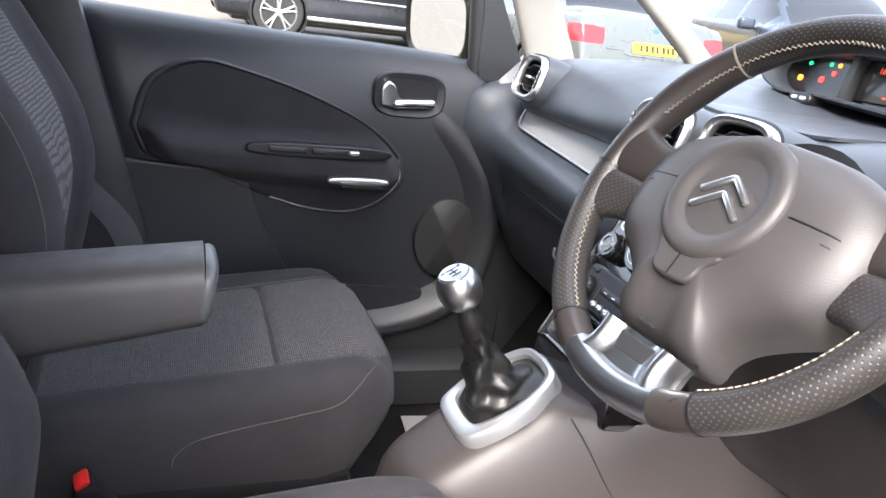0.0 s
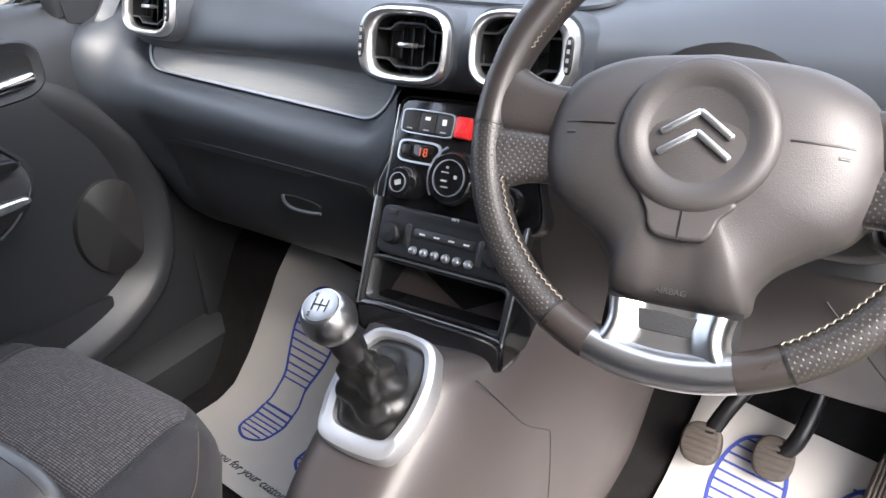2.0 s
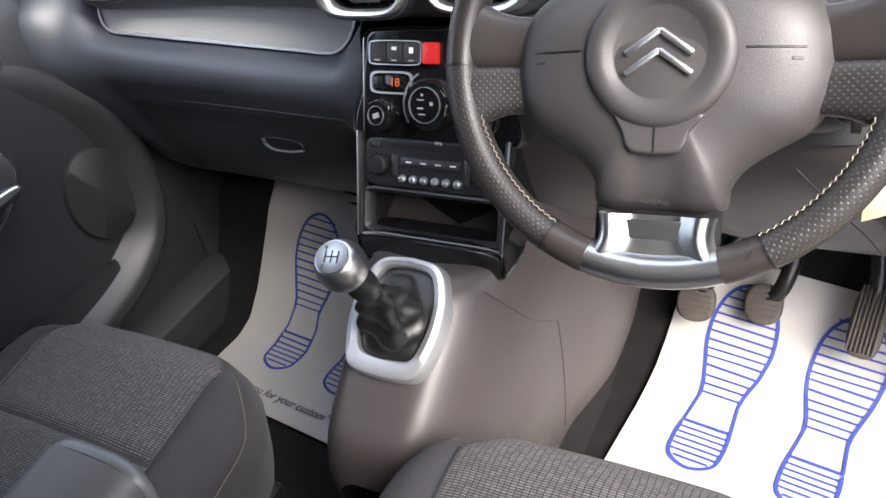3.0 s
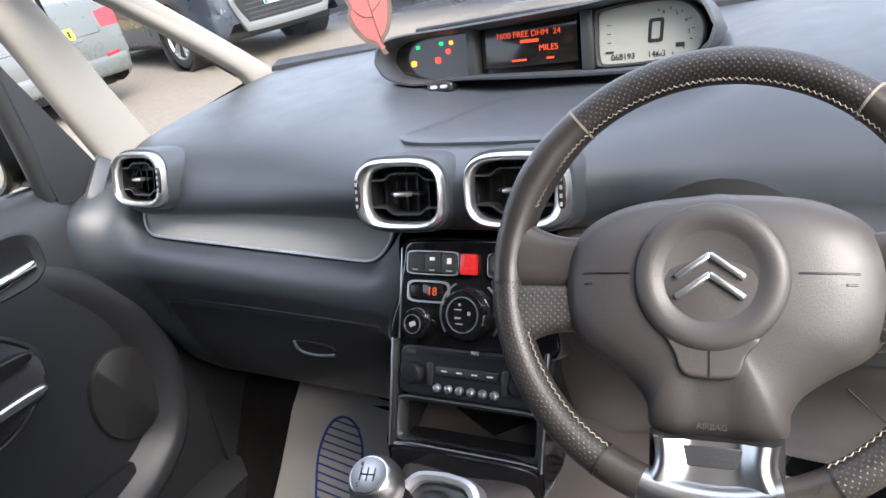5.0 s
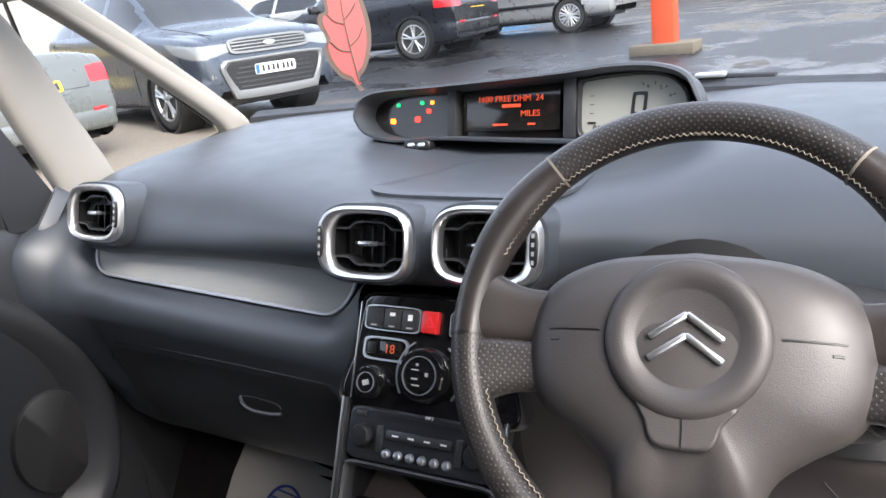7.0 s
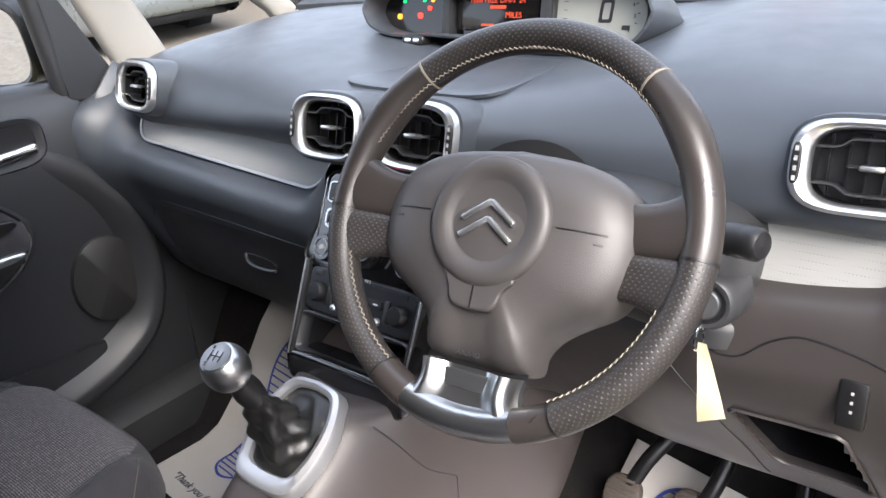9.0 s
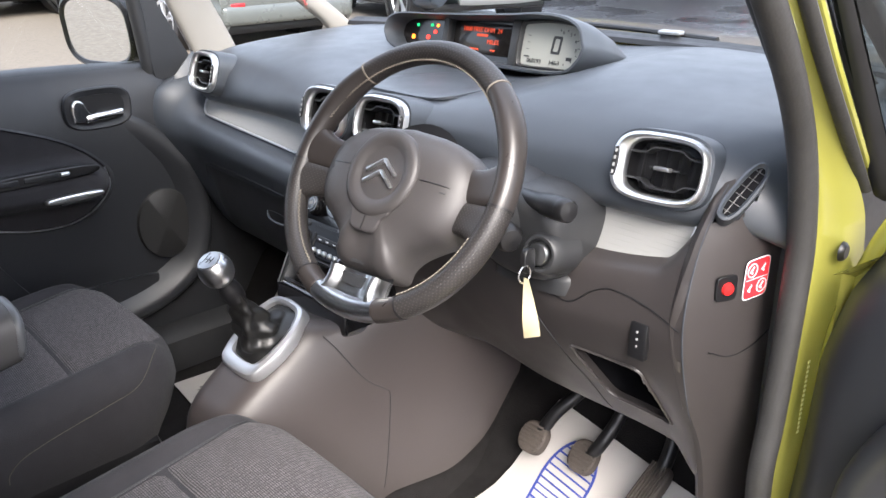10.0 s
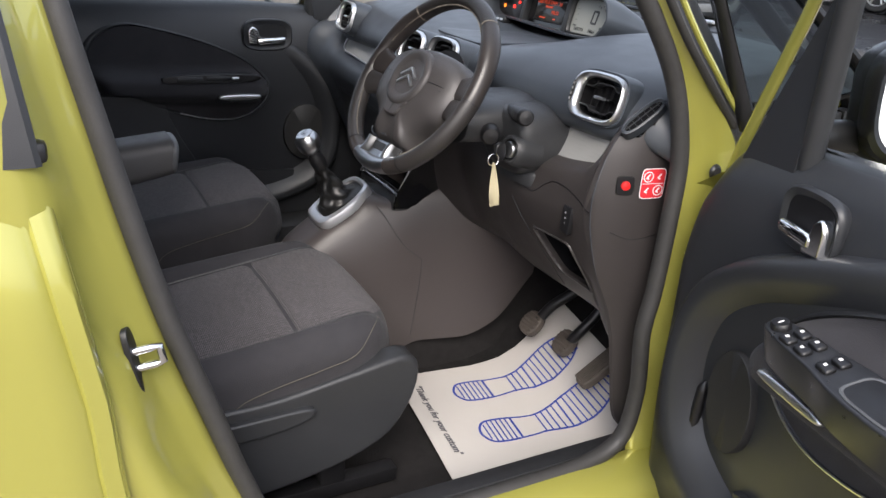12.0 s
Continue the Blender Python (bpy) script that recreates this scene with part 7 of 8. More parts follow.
    dp("mirror_face", slab(rounded(0.207, 0.154, 44, 3.4), -0.004, 0.0055, 0, mm @ pose(0, -0.002, 0, 90, 0, 0)), MIRROR, sh, "mirror glass")
    return d


GRILLE = dotted_material("speaker_mesh", (0.014, 0.014, 0.014), (0.006, 0.006, 0.006), 0.0048, 0.6)
build_door("passenger_door", "closed passenger door with dark cloth inset", False)
HINGE = (0.80, 0.155, 0)
build_door("driver_door", "wide open driver's door with window switches", True, pose(*HINGE) @ pose(0, 0, 0, 0, 0, 76.5) @ pose(-HINGE[0], -HINGE[1], 0))

# ---- pedals and paper mats ----
def foot_outline(k):
    """One printed sole, heel at the origin, toes along +y; k: 1 right, -1 left."""
    heel = spline([(-0.036, 0.075), (-0.038, 0.04), (-0.032, 0.01), (0.0, -0.004), (0.032, 0.01), (0.038, 0.04), (0.036, 0.075)], 30)
    sole = spline([(-0.030, 0.125), (-0.034, 0.15), (-0.046, 0.19), (-0.050, 0.23), (-0.043, 0.275), (-0.022, 0.305), (0.005, 0.315), (0.032, 0.30), (0.048, 0.265), (0.050, 0.22), (0.040, 0.175), (0.032, 0.145), (0.030, 0.125)], 50)
    return heel * (k, 1.05), sole * (k, 1.05)


def build_mat(label, rl, ang, side):
    """A paper floor mat; rl: its rear left corner, ang: its turn."""
    W, L = 0.390, 0.485
    m = thing("paper_mat", label, "floor mat", "paper floor mats")
    ground = np.linspace(-0.4, 0.42, 165)
    rise = np.array([floor_z(y, side) for y in ground])
    along = ground[0] + np.r_[0, np.cumsum(np.hypot(np.diff(ground), np.diff(rise)))]
    ca, sa = math.cos(radians(ang)), math.sin(radians(ang))

    def at(u, v, up=0.0):
        x, y = rl[0] + u * ca - v * sa, float(np.interp(rl[1] + u * sa + v * ca, along, ground))
        # soft wave of the sheet
        z = 0.5 * floor_z(y - 0.02, side) + 0.5 * floor_z(y + 0.02, side) + 0.010 + 0.004 * math.sin(9 * u + 4 * v) + up
        return Vector((x, y, z))

    rows = [[at(u, v) for u in np.linspace(0, W, 25)] for v in np.linspace(0, L, 31)]
    rows2 = [[at(u, v, -0.0012) for u in np.linspace(0, W, 25)] for v in np.linspace(0, L, 31)]
    bm = grid(rows)
    part("sheet", grid(rows2, bm=bm), PAPER, m, "white paper sheet", smooth=60)

    def stroke(pts, w):
        p = np.array(pts)
        t = np.gradient(p, axis=0)
        t /= np.linalg.norm(t, axis=1)[:, None]
        nn = np.c_[-t[:, 1], t[:, 0]] * w / 2
        return grid([[at(*a, 0.0022) for a in p + nn], [at(*a, 0.0022) for a in p - nn]])

    for cx, k in ((W * (0.29 if side > 0 else 0.35), -1), (W * (0.69 if side > 0 else 0.75), 1)):
        heel, sole = foot_outline(k)
        off = np.array((cx, 0.116 if side > 0 else 0.096))
        hc = np.vstack([heel, heel[:1]])
        f = part("footprint", stroke(hc + off, 0.0055), BLUE_INK, m, "printed blue shoe sole")
        sc = np.vstack([sole])
        part("sole_line", stroke(sc + off, 0.0055), BLUE_INK, f)
        for s in (0, -1):
            a, b = heel[s], sole[s] if s == 0 else sole[-1]
            part("shank_line", stroke(np.linspace(a, b, 5) + off, 0.0045), BLUE_INK, f)
        for v in np.linspace(0.011, 0.066, 6):
            w = np.interp(v, [0, 0.02, 0.075], [0.016, 0.034, 0.036])
            part("heel_bar", stroke(np.array([(-w, v), (0, v), (w, v)]) + off, 0.0035), BLUE_INK, f)
        for v in np.linspace(0.139, 0.318, 13):
            xs = [x for x, y in sole if abs(y - v) < 0.012]
            if xs:
                part("sole_bar", stroke(np.array([(min(xs) + 0.002, v), ((min(xs) + max(xs)) / 2, v), (max(xs) - 0.002, v)]) + off, 0.0035), BLUE_INK, f)
    c = at(W / 2, 0.038, 0.003)
    letters("mat_text", '"Thank you for your custom"', 0.0225, Matrix.Translation(c) @ pose(0, 0, 0, 0, 0, ang), MAT_INK, m, bold=0.0002, slant=0.25)
    return m


build_mat("white paper floor mat with blue footprints, passenger footwell", (-0.605, -0.165), -6, -1)
build_mat("white paper floor mat with blue footprints under the pedals", (0.187, -0.163), -7, 1)


def build_pedals():
    def pedal(name, label, c, w, h, lean, arm, ribs, turn=0):
        p = thing(name, label, "pedal", "pedals")
        m = pose(*c, 90 - lean, 0, turn)
        q = part("pedal_pad", slab(rounded(w, h, 30, 2.5 if h < 1.5 * w else 3.6), -0.008, 0.010, 0.005, m), RUBBER_PAD, p, "ribbed rubber pad")
        for k in range(ribs):
            u = (k + 0.5) / ribs - 0.5
            b = box(w * 0.90 * math.sqrt(1 - 3.2 * u * u), h / ribs * 0.5, 0.005, 0.001, m @ pose(0, u * h * 0.86, 0.011)) if h < w * 1.5 else box(w / ribs * 0.5, h * 0.9, 0.005, 0.001, m @ pose(u * w * 0.86, 0, 0.011))
            part("rib", b, RUBBER_PAD, q)
        part("pedal_arm", tube(spline([tuple(m @ Vector((0, 0, -0.008))), *arm], 14), 0.0125, 10), BLACK, p, "black metal pedal arm")
        return p

    pedal("clutch_pedal", "worn rubber clutch pedal", (0.275, 0.158, 0.448), 0.058, 0.062, 42, [(0.30, 0.19, 0.50), (0.335, 0.24, 0.56), (0.345, 0.27, 0.66)], 6)
    pedal("brake_pedal", "worn rubber brake pedal", (0.370, 0.188, 0.438), 0.056, 0.064, 42, [(0.395, 0.20, 0.47), (0.41, 0.25, 0.54), (0.41, 0.29, 0.66)], 6)
    pedal("throttle_pedal", "long ribbed throttle pedal", (0.515, 0.172, 0.452), 0.046, 0.11, 52, [(0.52, 0.22, 0.50), (0.51, 0.27, 0.58), (0.50, 0.30, 0.68)], 7, -8)


RUBBER_PAD = material("worn_rubber", (0.070, 0.058, 0.049), 0.7, grain=0.4, size=300, vary=0.4, vsize=40)
build_pedals()


def build_socket():
    """Small black plug and cable on the tunnel between the seats."""
    t = thing("power_plug", "black power plug with a cable between the seats", "plug")
    m = pose(-0.085, -0.405, 0.425, 18, -10, 0)
    part("plug_body", lathe([(0.013, -0.02), (0.015, 0.0), (0.019, 0.012), (0.020, 0.024), (0.016, 0.033), (0.0, 0.035)], 24, m), BLACK, t, "round black plug")
    part("plug_ring", frame_ring(rounded(0.034, 0.034, 24, 2), rounded(0.027, 0.027, 24, 2), [(0, 0.030), (0, 0.0345), (1, 0.0355), (1, 0.030)], m), DARK, t)
    part("cable", tube(spline([(-0.085, -0.40, 0.42), (-0.105, -0.36, 0.40), (-0.115, -0.32, 0.36), (-0.125, -0.27, 0.326), (-0.15, -0.30, 0.322), (-0.17, -0.36, 0.322)], 24), 0.0035, 8), BLACK, t, "thin black cable")


build_socket()

# ---- sun visor and hanging leaf ----
def build_visor():
    v = thing("sun_visor", "pale grey padded sun visor", "sun visor")
    m = pose(-0.60, -0.02, 1.452, 78, 0, -4)
    part("visor_pad", slab(rounded(0.36, 0.155, 48, 5), -0.012, 0.012, 0.010, m), BEIGE, v, "padded visor")
    part("visor_seam", tube(placed([(-0.02, -0.07, 0.0125), (-0.015, 0.0, 0.0128), (-0.02, 0.07, 0.0125)], m), 0.001, 6), TRIM, v)


build_visor()


def build_leaf():
    t = thing("air_freshener", "coral leaf-shaped air freshener on a white string", "air freshener")
    half = spline([(0.0, 0.088), (0.014, 0.080), (0.018, 0.062), (0.030, 0.058), (0.036, 0.034), (0.040, 0.006), (0.037, -0.026), (0.026, -0.056), (0.012, -0.072), (0.012, -0.080), (0.018, -0.090)], 40)
    other = spline([(0.010, -0.092), (0.002, -0.076), (-0.014, -0.068), (-0.030, -0.046), (-0.036, -0.022), (-0.030, -0.008), (-0.040, 0.018), (-0.036, 0.030), (-0.026, 0.034), (-0.026, 0.056), (-0.016, 0.074), (0.0, 0.088)], 40)
    o = np.vstack([half, other[:-1]])
    m = axes((0.010, -0.106, 1.288), (0.85, 0.52, 0.0), (-0.10, 0.0, 1)) @ Matrix.Diagonal((0.62, 0.62, 0.62, 1))
    part("card_edge", slab(o, -0.0012, 0.0006, 0.0, m), LEAF_EDGE, t, "grey-brown border", smooth=0)
    c = np.array((0.002, 0.0))
    part("card_face", slab(c + (o - c) * (0.80, 0.89), -0.0016, 0.0011, 0.0, m), LEAF, t, "coral leaf face", smooth=0)
    for pts in ([(0.0, 0.070), (0.001, 0.02), (0.006, -0.03), (0.012, -0.078)], [(0.001, 0.018), (0.014, 0.030), (0.022, 0.042)], [(0.0, 0.012), (-0.014, 0.018), (-0.024, 0.030)], [(0.005, -0.022), (0.020, -0.010), (0.028, 0.004)], [(0.006, -0.030), (-0.010, -0.026), (-0.024, -0.012)]):
        part("leaf_vein", tube(placed([(x, y, 0.0014) for x, y in spline(pts, 12)], m), 0.0008, 5), LEAF_EDGE, t)
    for dx in (-0.003, 0.003):
        part("string", tube([m @ Vector((0, 0.084, 0)), m @ Vector((dx, 0.12, 0)), Vector((-0.012, -0.11, 1.485))], 0.0008, 5), WHITE, t)
    h = thing("rear_view_mirror", "black interior mirror on the windscreen", "mirror")
    part("mirror_housing", box(0.25, 0.035, 0.075, 0.015, pose(0.0, -0.11, 1.52, 15), seg=3), BLACK, h)
    part("mirror_stem", tube([(0.0, -0.10, 1.54), (0.0, -0.07, 1.60)], 0.012, 10), BLACK, h)


build_leaf()

# ---- the yard ----
def paint(name, colour, metal=0.4):
    return material(name, colour, 0.30, metal, vary=0.06, vsize=3, coat=0.45)


TYRE = material("tyre_rubber", (0.018, 0.018, 0.018), 0.75, vary=0.3, vsize=8)
SKID = material("grey_trim", (0.16, 0.165, 0.17), 0.4, 0.4)
ALLOY = material("alloy_wheel", (0.45, 0.46, 0.47), 0.35, 0.8, vary=0.08, vsize=12)
CARGLASS = material("dark_glass", (0.012, 0.014, 0.016), 0.04)
LAMP = material("clear_lamp", (0.22, 0.23, 0.23), 0.10, 0.3)
TAILRED = material("red_lamp", (0.45, 0.015, 0.02), 0.15, coat=0.5)
YELLOW_PLATE = material("yellow_plate", (0.75, 0.52, 0.03), 0.4)
WHITE_PLATE = material("white_plate", (0.75, 0.75, 0.72), 0.4)
PLATE_INK = material("plate_print", (0.02, 0.02, 0.02), 0.5)
EU_BLUE = material("blue_plate_end", (0.02, 0.10, 0.42), 0.5)


def wheel_on(c, x, y, side, r=0.33, spokes=5, rim=0.66, turn=0):
    m = pose(x, y, r, 90, 0, (0 if side < 0 else 180) + turn)
    w = part("wheel", lathe([tuple(p) for p in spline([(r * 0.66, -0.10), (r * 0.9, -0.105), (r * 0.985, -0.085), (r, -0.04), (r, 0.05), (r * 0.985, 0.085), (r * 0.92, 0.105), (r * 0.72, 0.10), (r * 0.68, 0.08)], 30)], 44, m), TYRE, c, "black tyre on an alloy wheel", smooth=60)
    rr = r * rim
    part("rim_edge", frame_ring(rounded(2 * rr, 2 * rr, 44, 2), rounded(1.84 * rr, 1.84 * rr, 44, 2), [(0, 0.05), (0, 0.10), (0.5, 0.104), (1, 0.09), (1, 0.03)], m), ALLOY, w)
    part("hub", lathe([(rr * 0.24, 0.03), (rr * 0.22, 0.085), (rr * 0.15, 0.092), (0, 0.092)], 20, m), ALLOY, w)
    part("wheel_well", lathe([(rr * 0.98, -0.02), (rr * 0.98, 0.0), (0, 0.0)], 30, m), BLACK, w)
    for k in range(spokes):
        a = 2 * math.pi * k / spokes + math.pi / 2
        for t in (-0.16, 0.16):
            p = [(math.cos(a + t * f) * q * rr, math.sin(a + t * f) * q * rr, z) for q, z, f in ((0.12, 0.078, 0.6), (0.5, 0.078, 0.75), (0.92, 0.086, 1.0))]
            part("spoke", tube(placed(p, m), [0.030, 0.024, 0.027], 8, flat=0.7), ALLOY, w)
    return w


def parked_car(name, label, pos, heading, colour, prof, W=1.82, wb=(0.86, 3.55), r=0.33, spokes=5, screen=(1.3, 2.1), back=(3.0, 3.9), posts=(2.75,), lamps=None, tails=None, rim=0.66):
    """A parked car; local x runs from its nose (0) to its tail, y across; heading turns it.
    prof: stations of (x, sill, waist, top, half width at waist, half width at top)."""
    c = thing(name, label, "car", "parked cars", at=pose(pos[0], pos[1], pos[2] if len(pos) > 2 else 0, 0, 0, heading))
    st = spline(prof, 120)
    rows = []
    for x, lo, wa, to, hw, ht in st:
        tall = to - wa > 0.15
        half = [(0.0, to), (ht * 0.6, to - 0.008), (ht * 0.93, to - 0.035), (ht + 0.01, to - 0.075 if tall else to - 0.05), (hw * 0.97, wa + 0.03 if tall else (wa + to) / 2 - 0.02), (hw, wa - 0.03), (hw * 1.01, wa - 0.16), (hw * 0.99, (wa + lo) / 2), (hw, lo + 0.18), (hw * 0.98, lo + 0.05), (hw * 0.9, lo)]
        half = spline(half, 46)
        rows.append([(x, -y, z) for y, z in half[::-1]] + [(x, y, z) for y, z in half[1:]])
    sets = {}
    n = len(rows[0])

    def lamp_kind(x, y, z):
        side = "l" if y < 0 else "r"
        if lamps and lamps[0] < x < lamps[1] and abs(y) > lamps[4] + 0.2 * max(0, x - 0.25):
            k = x / lamps[1]
            if lamps[2] + 0.12 * x + 0.10 * k ** 3 < z < lamps[3] + 0.10 * x:
                return "headlamp" + side
        if tails and tails[0] < x and abs(y) > tails[3] + 0.25 * max(0, tails[1] + 0.05 - z) and tails[1] < z < tails[2] - 0.12 * max(0, tails[3] + 0.12 - abs(y)):
            return "tail_lamp" + side
        return ""

    def near_lamp(x, y, z):
        g = 0.05
        if lamps and lamps[0] - g < x < lamps[1] + g and abs(y) > lamps[4] - g and lamps[2] - g < z < lamps[3] + 0.10 * lamps[1] + g:
            return abs(x - wb[0]) > r * 1.25 or z > 2.3 * r
        return bool(tails) and tails[0] - g < x and abs(y) > tails[3] - g and tails[1] - g < z < tails[2] + g
    for i in range(len(rows) - 1):
        x, lo, wa, to, hw, ht = (st[i] + st[i + 1]) / 2
        for j in range(n - 1):
            q = (rows[i][j], rows[i][j + 1], rows[i + 1][j + 1], rows[i + 1][j])
            y, z = sum(p[1] for p in q) / 4, sum(p[2] for p in q) / 4
            if near_lamp(x, y, z):
                # fine pieces, so that the lamp has a clean outline
                a, b, e, d = (np.array(p) for p in q)
                cut = 5
                for g in range(cut):
                    for h in range(cut):
                        at = [a + (b - a) * v + (d - a) * u + (a - b + e - d) * u * v for u, v in ((g / cut, h / cut), (g / cut, (h + 1) / cut), ((g + 1) / cut, (h + 1) / cut), ((g + 1) / cut, h / cut))]
                        mid = sum(at) / 4
                        sets.setdefault(lamp_kind(*mid) or "body", []).append(tuple(tuple(p) for p in at))
                continue
            side = "l" if y < 0 else "r"
            kind = "body"
            if any((x - w) ** 2 + (z - r) ** 2 < (r * 1.10) ** 2 and abs(y) > 0.55 for w in wb):
                continue
            if to - wa > 0.24 and wa + 0.045 < z < to - 0.075 and abs(y) > ht * 0.85:
                kind = "body" if any(abs(x - p) < 0.05 for p in posts) or x < screen[0] + 0.25 else "side_window" + side + str(sum(x > p for p in posts))
            elif screen[0] < x < screen[1] and abs(y) < ht * 0.9:
                kind = "windscreen"
            elif back[0] < x < back[1] and abs(y) < ht * 0.88:
                kind = "rear_window"
            sets.setdefault(kind, []).append(q)
    look_of = {"body": (colour, ""), "side": (CARGLASS, "tinted side glass"), "wind": (CARGLASS, "glossy windscreen"), "rear": (CARGLASS, "rear window glass"), "head": (LAMP, "clear headlamp"), "tail": (TAILRED, "red tail lamp")}
    for kind, quads in sets.items():
        bm = bmesh.new()
        for q in quads:
            bm.faces.new([bm.verts.new(p) for p in q])
        bmesh.ops.remove_doubles(bm, verts=bm.verts, dist=0.0004)
        if kind == "body":
            for row in (rows[0], rows[-1][::-1]):
                bm.faces.new([bm.verts.new(p) for p in row])
            bmesh.ops.remove_doubles(bm, verts=bm.verts, dist=0.0004)
        mat, lab = look_of[kind[:4]]
        part(kind.rstrip("lr0123456789") if kind != "body" else "body", bm, mat, c, lab, smooth=50)
    for x in wb:
        for s in (-1, 1):
            wheel_on(c, x, s * (W / 2 - 0.115), s, r, spokes, rim)
            part("arch", frame_ring(rounded(2.30 * r, 2.30 * r, 40, 2), rounded(2.10 * r, 2.10 * r, 40, 2), [(0, -0.03), (0, 0.012), (1, 0.014), (1, -0.30), (0, -0.30)], pose(x, s * (W / 2 - 0.002), r, 90, 0, 0 if s < 0 else 180)), BLACK, c, "dark wheel arch")
    part("underside", box(prof[-1][0] - 0.5, W - 0.35, 0.10, 0.02, pose(prof[-1][0] / 2, 0, 0.26)), BLACK, c)
    return c


def plate(c, m, mat, euro=False):
    """A number plate; the registration is only plain bars."""
    p = part("number_plate", slab(rounded(0.52, 0.112, 24, 14), 0, 0.008, 0.002, m), mat, c, "number plate with dark bars")
    for k, x in enumerate((-0.17, -0.105, -0.04, 0.015, 0.09, 0.145, 0.20)):
        part("plate_bar", box(0.032, 0.068, 0.002, 0, m @ pose(x + 0.01, 0, 0.009)), PLATE_INK, p)
    if euro:
        part("plate_end", box(0.045, 0.10, 0.002, 0, m @ pose(-0.232, 0, 0.0085)), EU_BLUE, p)
    return p


def mirrors(c, x, y, z, mat):
    for s in (-1, 1):
        part("door_mirror", box(0.12, 0.20, 0.14, 0.04, pose(x, s * y, z, 0, 0, s * 8), seg=4), mat, c)


SALOON = [(0.0, 0.34, 0.52, 0.60, 0.60, 0.50), (0.06, 0.24, 0.60, 0.72, 0.78, 0.62), (0.5, 0.2, 0.72, 0.82, 0.88, 0.72), (1.25, 0.2, 0.86, 0.95, 0.91, 0.74), (1.45, 0.2, 0.90, 1.05, 0.91, 0.70), (2.1, 0.2, 0.93, 1.43, 0.91, 0.58), (2.9, 0.2, 0.95, 1.46, 0.91, 0.58), (3.6, 0.2, 0.98, 1.32, 0.91, 0.58), (3.95, 0.2, 1.0, 1.11, 0.90, 0.68), (4.62, 0.22, 1.0, 1.10, 0.87, 0.72), (4.76, 0.25, 0.95, 1.06, 0.84, 0.70), (4.83, 0.28, 0.84, 0.92, 0.82, 0.68), (4.87, 0.33, 0.66, 0.72, 0.80, 0.66)]
ESTATE = [(0.0, 0.34, 0.52, 0.60, 0.60, 0.50), (0.06, 0.24, 0.60, 0.72, 0.78, 0.62), (0.5, 0.2, 0.74, 0.84, 0.88, 0.72), (1.25, 0.2, 0.88, 0.97, 0.91, 0.74), (1.45, 0.2, 0.92, 1.07, 0.91, 0.70), (2.1, 0.2, 0.95, 1.45, 0.91, 0.60), (2.9, 0.2, 0.97, 1.48, 0.91, 0.60), (3.8, 0.2, 1.0, 1.43, 0.90, 0.60), (4.25, 0.22, 1.0, 1.25, 0.88, 0.64), (4.42, 0.25, 0.94, 1.05, 0.85, 0.68), (4.50, 0.30, 0.78, 0.84, 0.83, 0.66)]
SUV = [(0.0, 0.40, 0.62, 0.70, 0.74, 0.60), (0.03, 0.32, 0.76, 0.86, 0.80, 0.66), (0.09, 0.28, 0.88, 0.97, 0.86, 0.72), (0.35, 0.26, 0.94, 1.04, 0.91, 0.78), (1.10, 0.25, 1.02, 1.12, 0.92, 0.78), (1.30, 0.25, 1.05, 1.18, 0.92, 0.74), (2.1, 0.25, 1.08, 1.64, 0.92, 0.62), (2.9, 0.25, 1.10, 1.69, 0.92, 0.62), (3.8, 0.25, 1.12, 1.64, 0.91, 0.60), (4.25, 0.28, 1.12, 1.42, 0.88, 0.62), (4.4, 0.34, 1.0, 1.12, 0.84, 0.64), (4.45, 0.42, 0.8, 0.9, 0.8, 0.6)]

BMW_PAINT = paint("silver_paint", (0.13, 0.14, 0.135))
SUV_PAINT = paint("dark_blue_grey_paint", (0.045, 0.058, 0.080))
BLACK_PAINT = paint("black_paint", (0.014, 0.015, 0.020))
FORD_PAINT = paint("light_silver_paint", (0.24, 0.245, 0.25))
VAN_PAINT = paint("yellow_paint", (0.62, 0.47, 0.16), 0.0)
WHITE_PAINT = paint("white_paint", (0.28, 0.285, 0.29), 0.0)


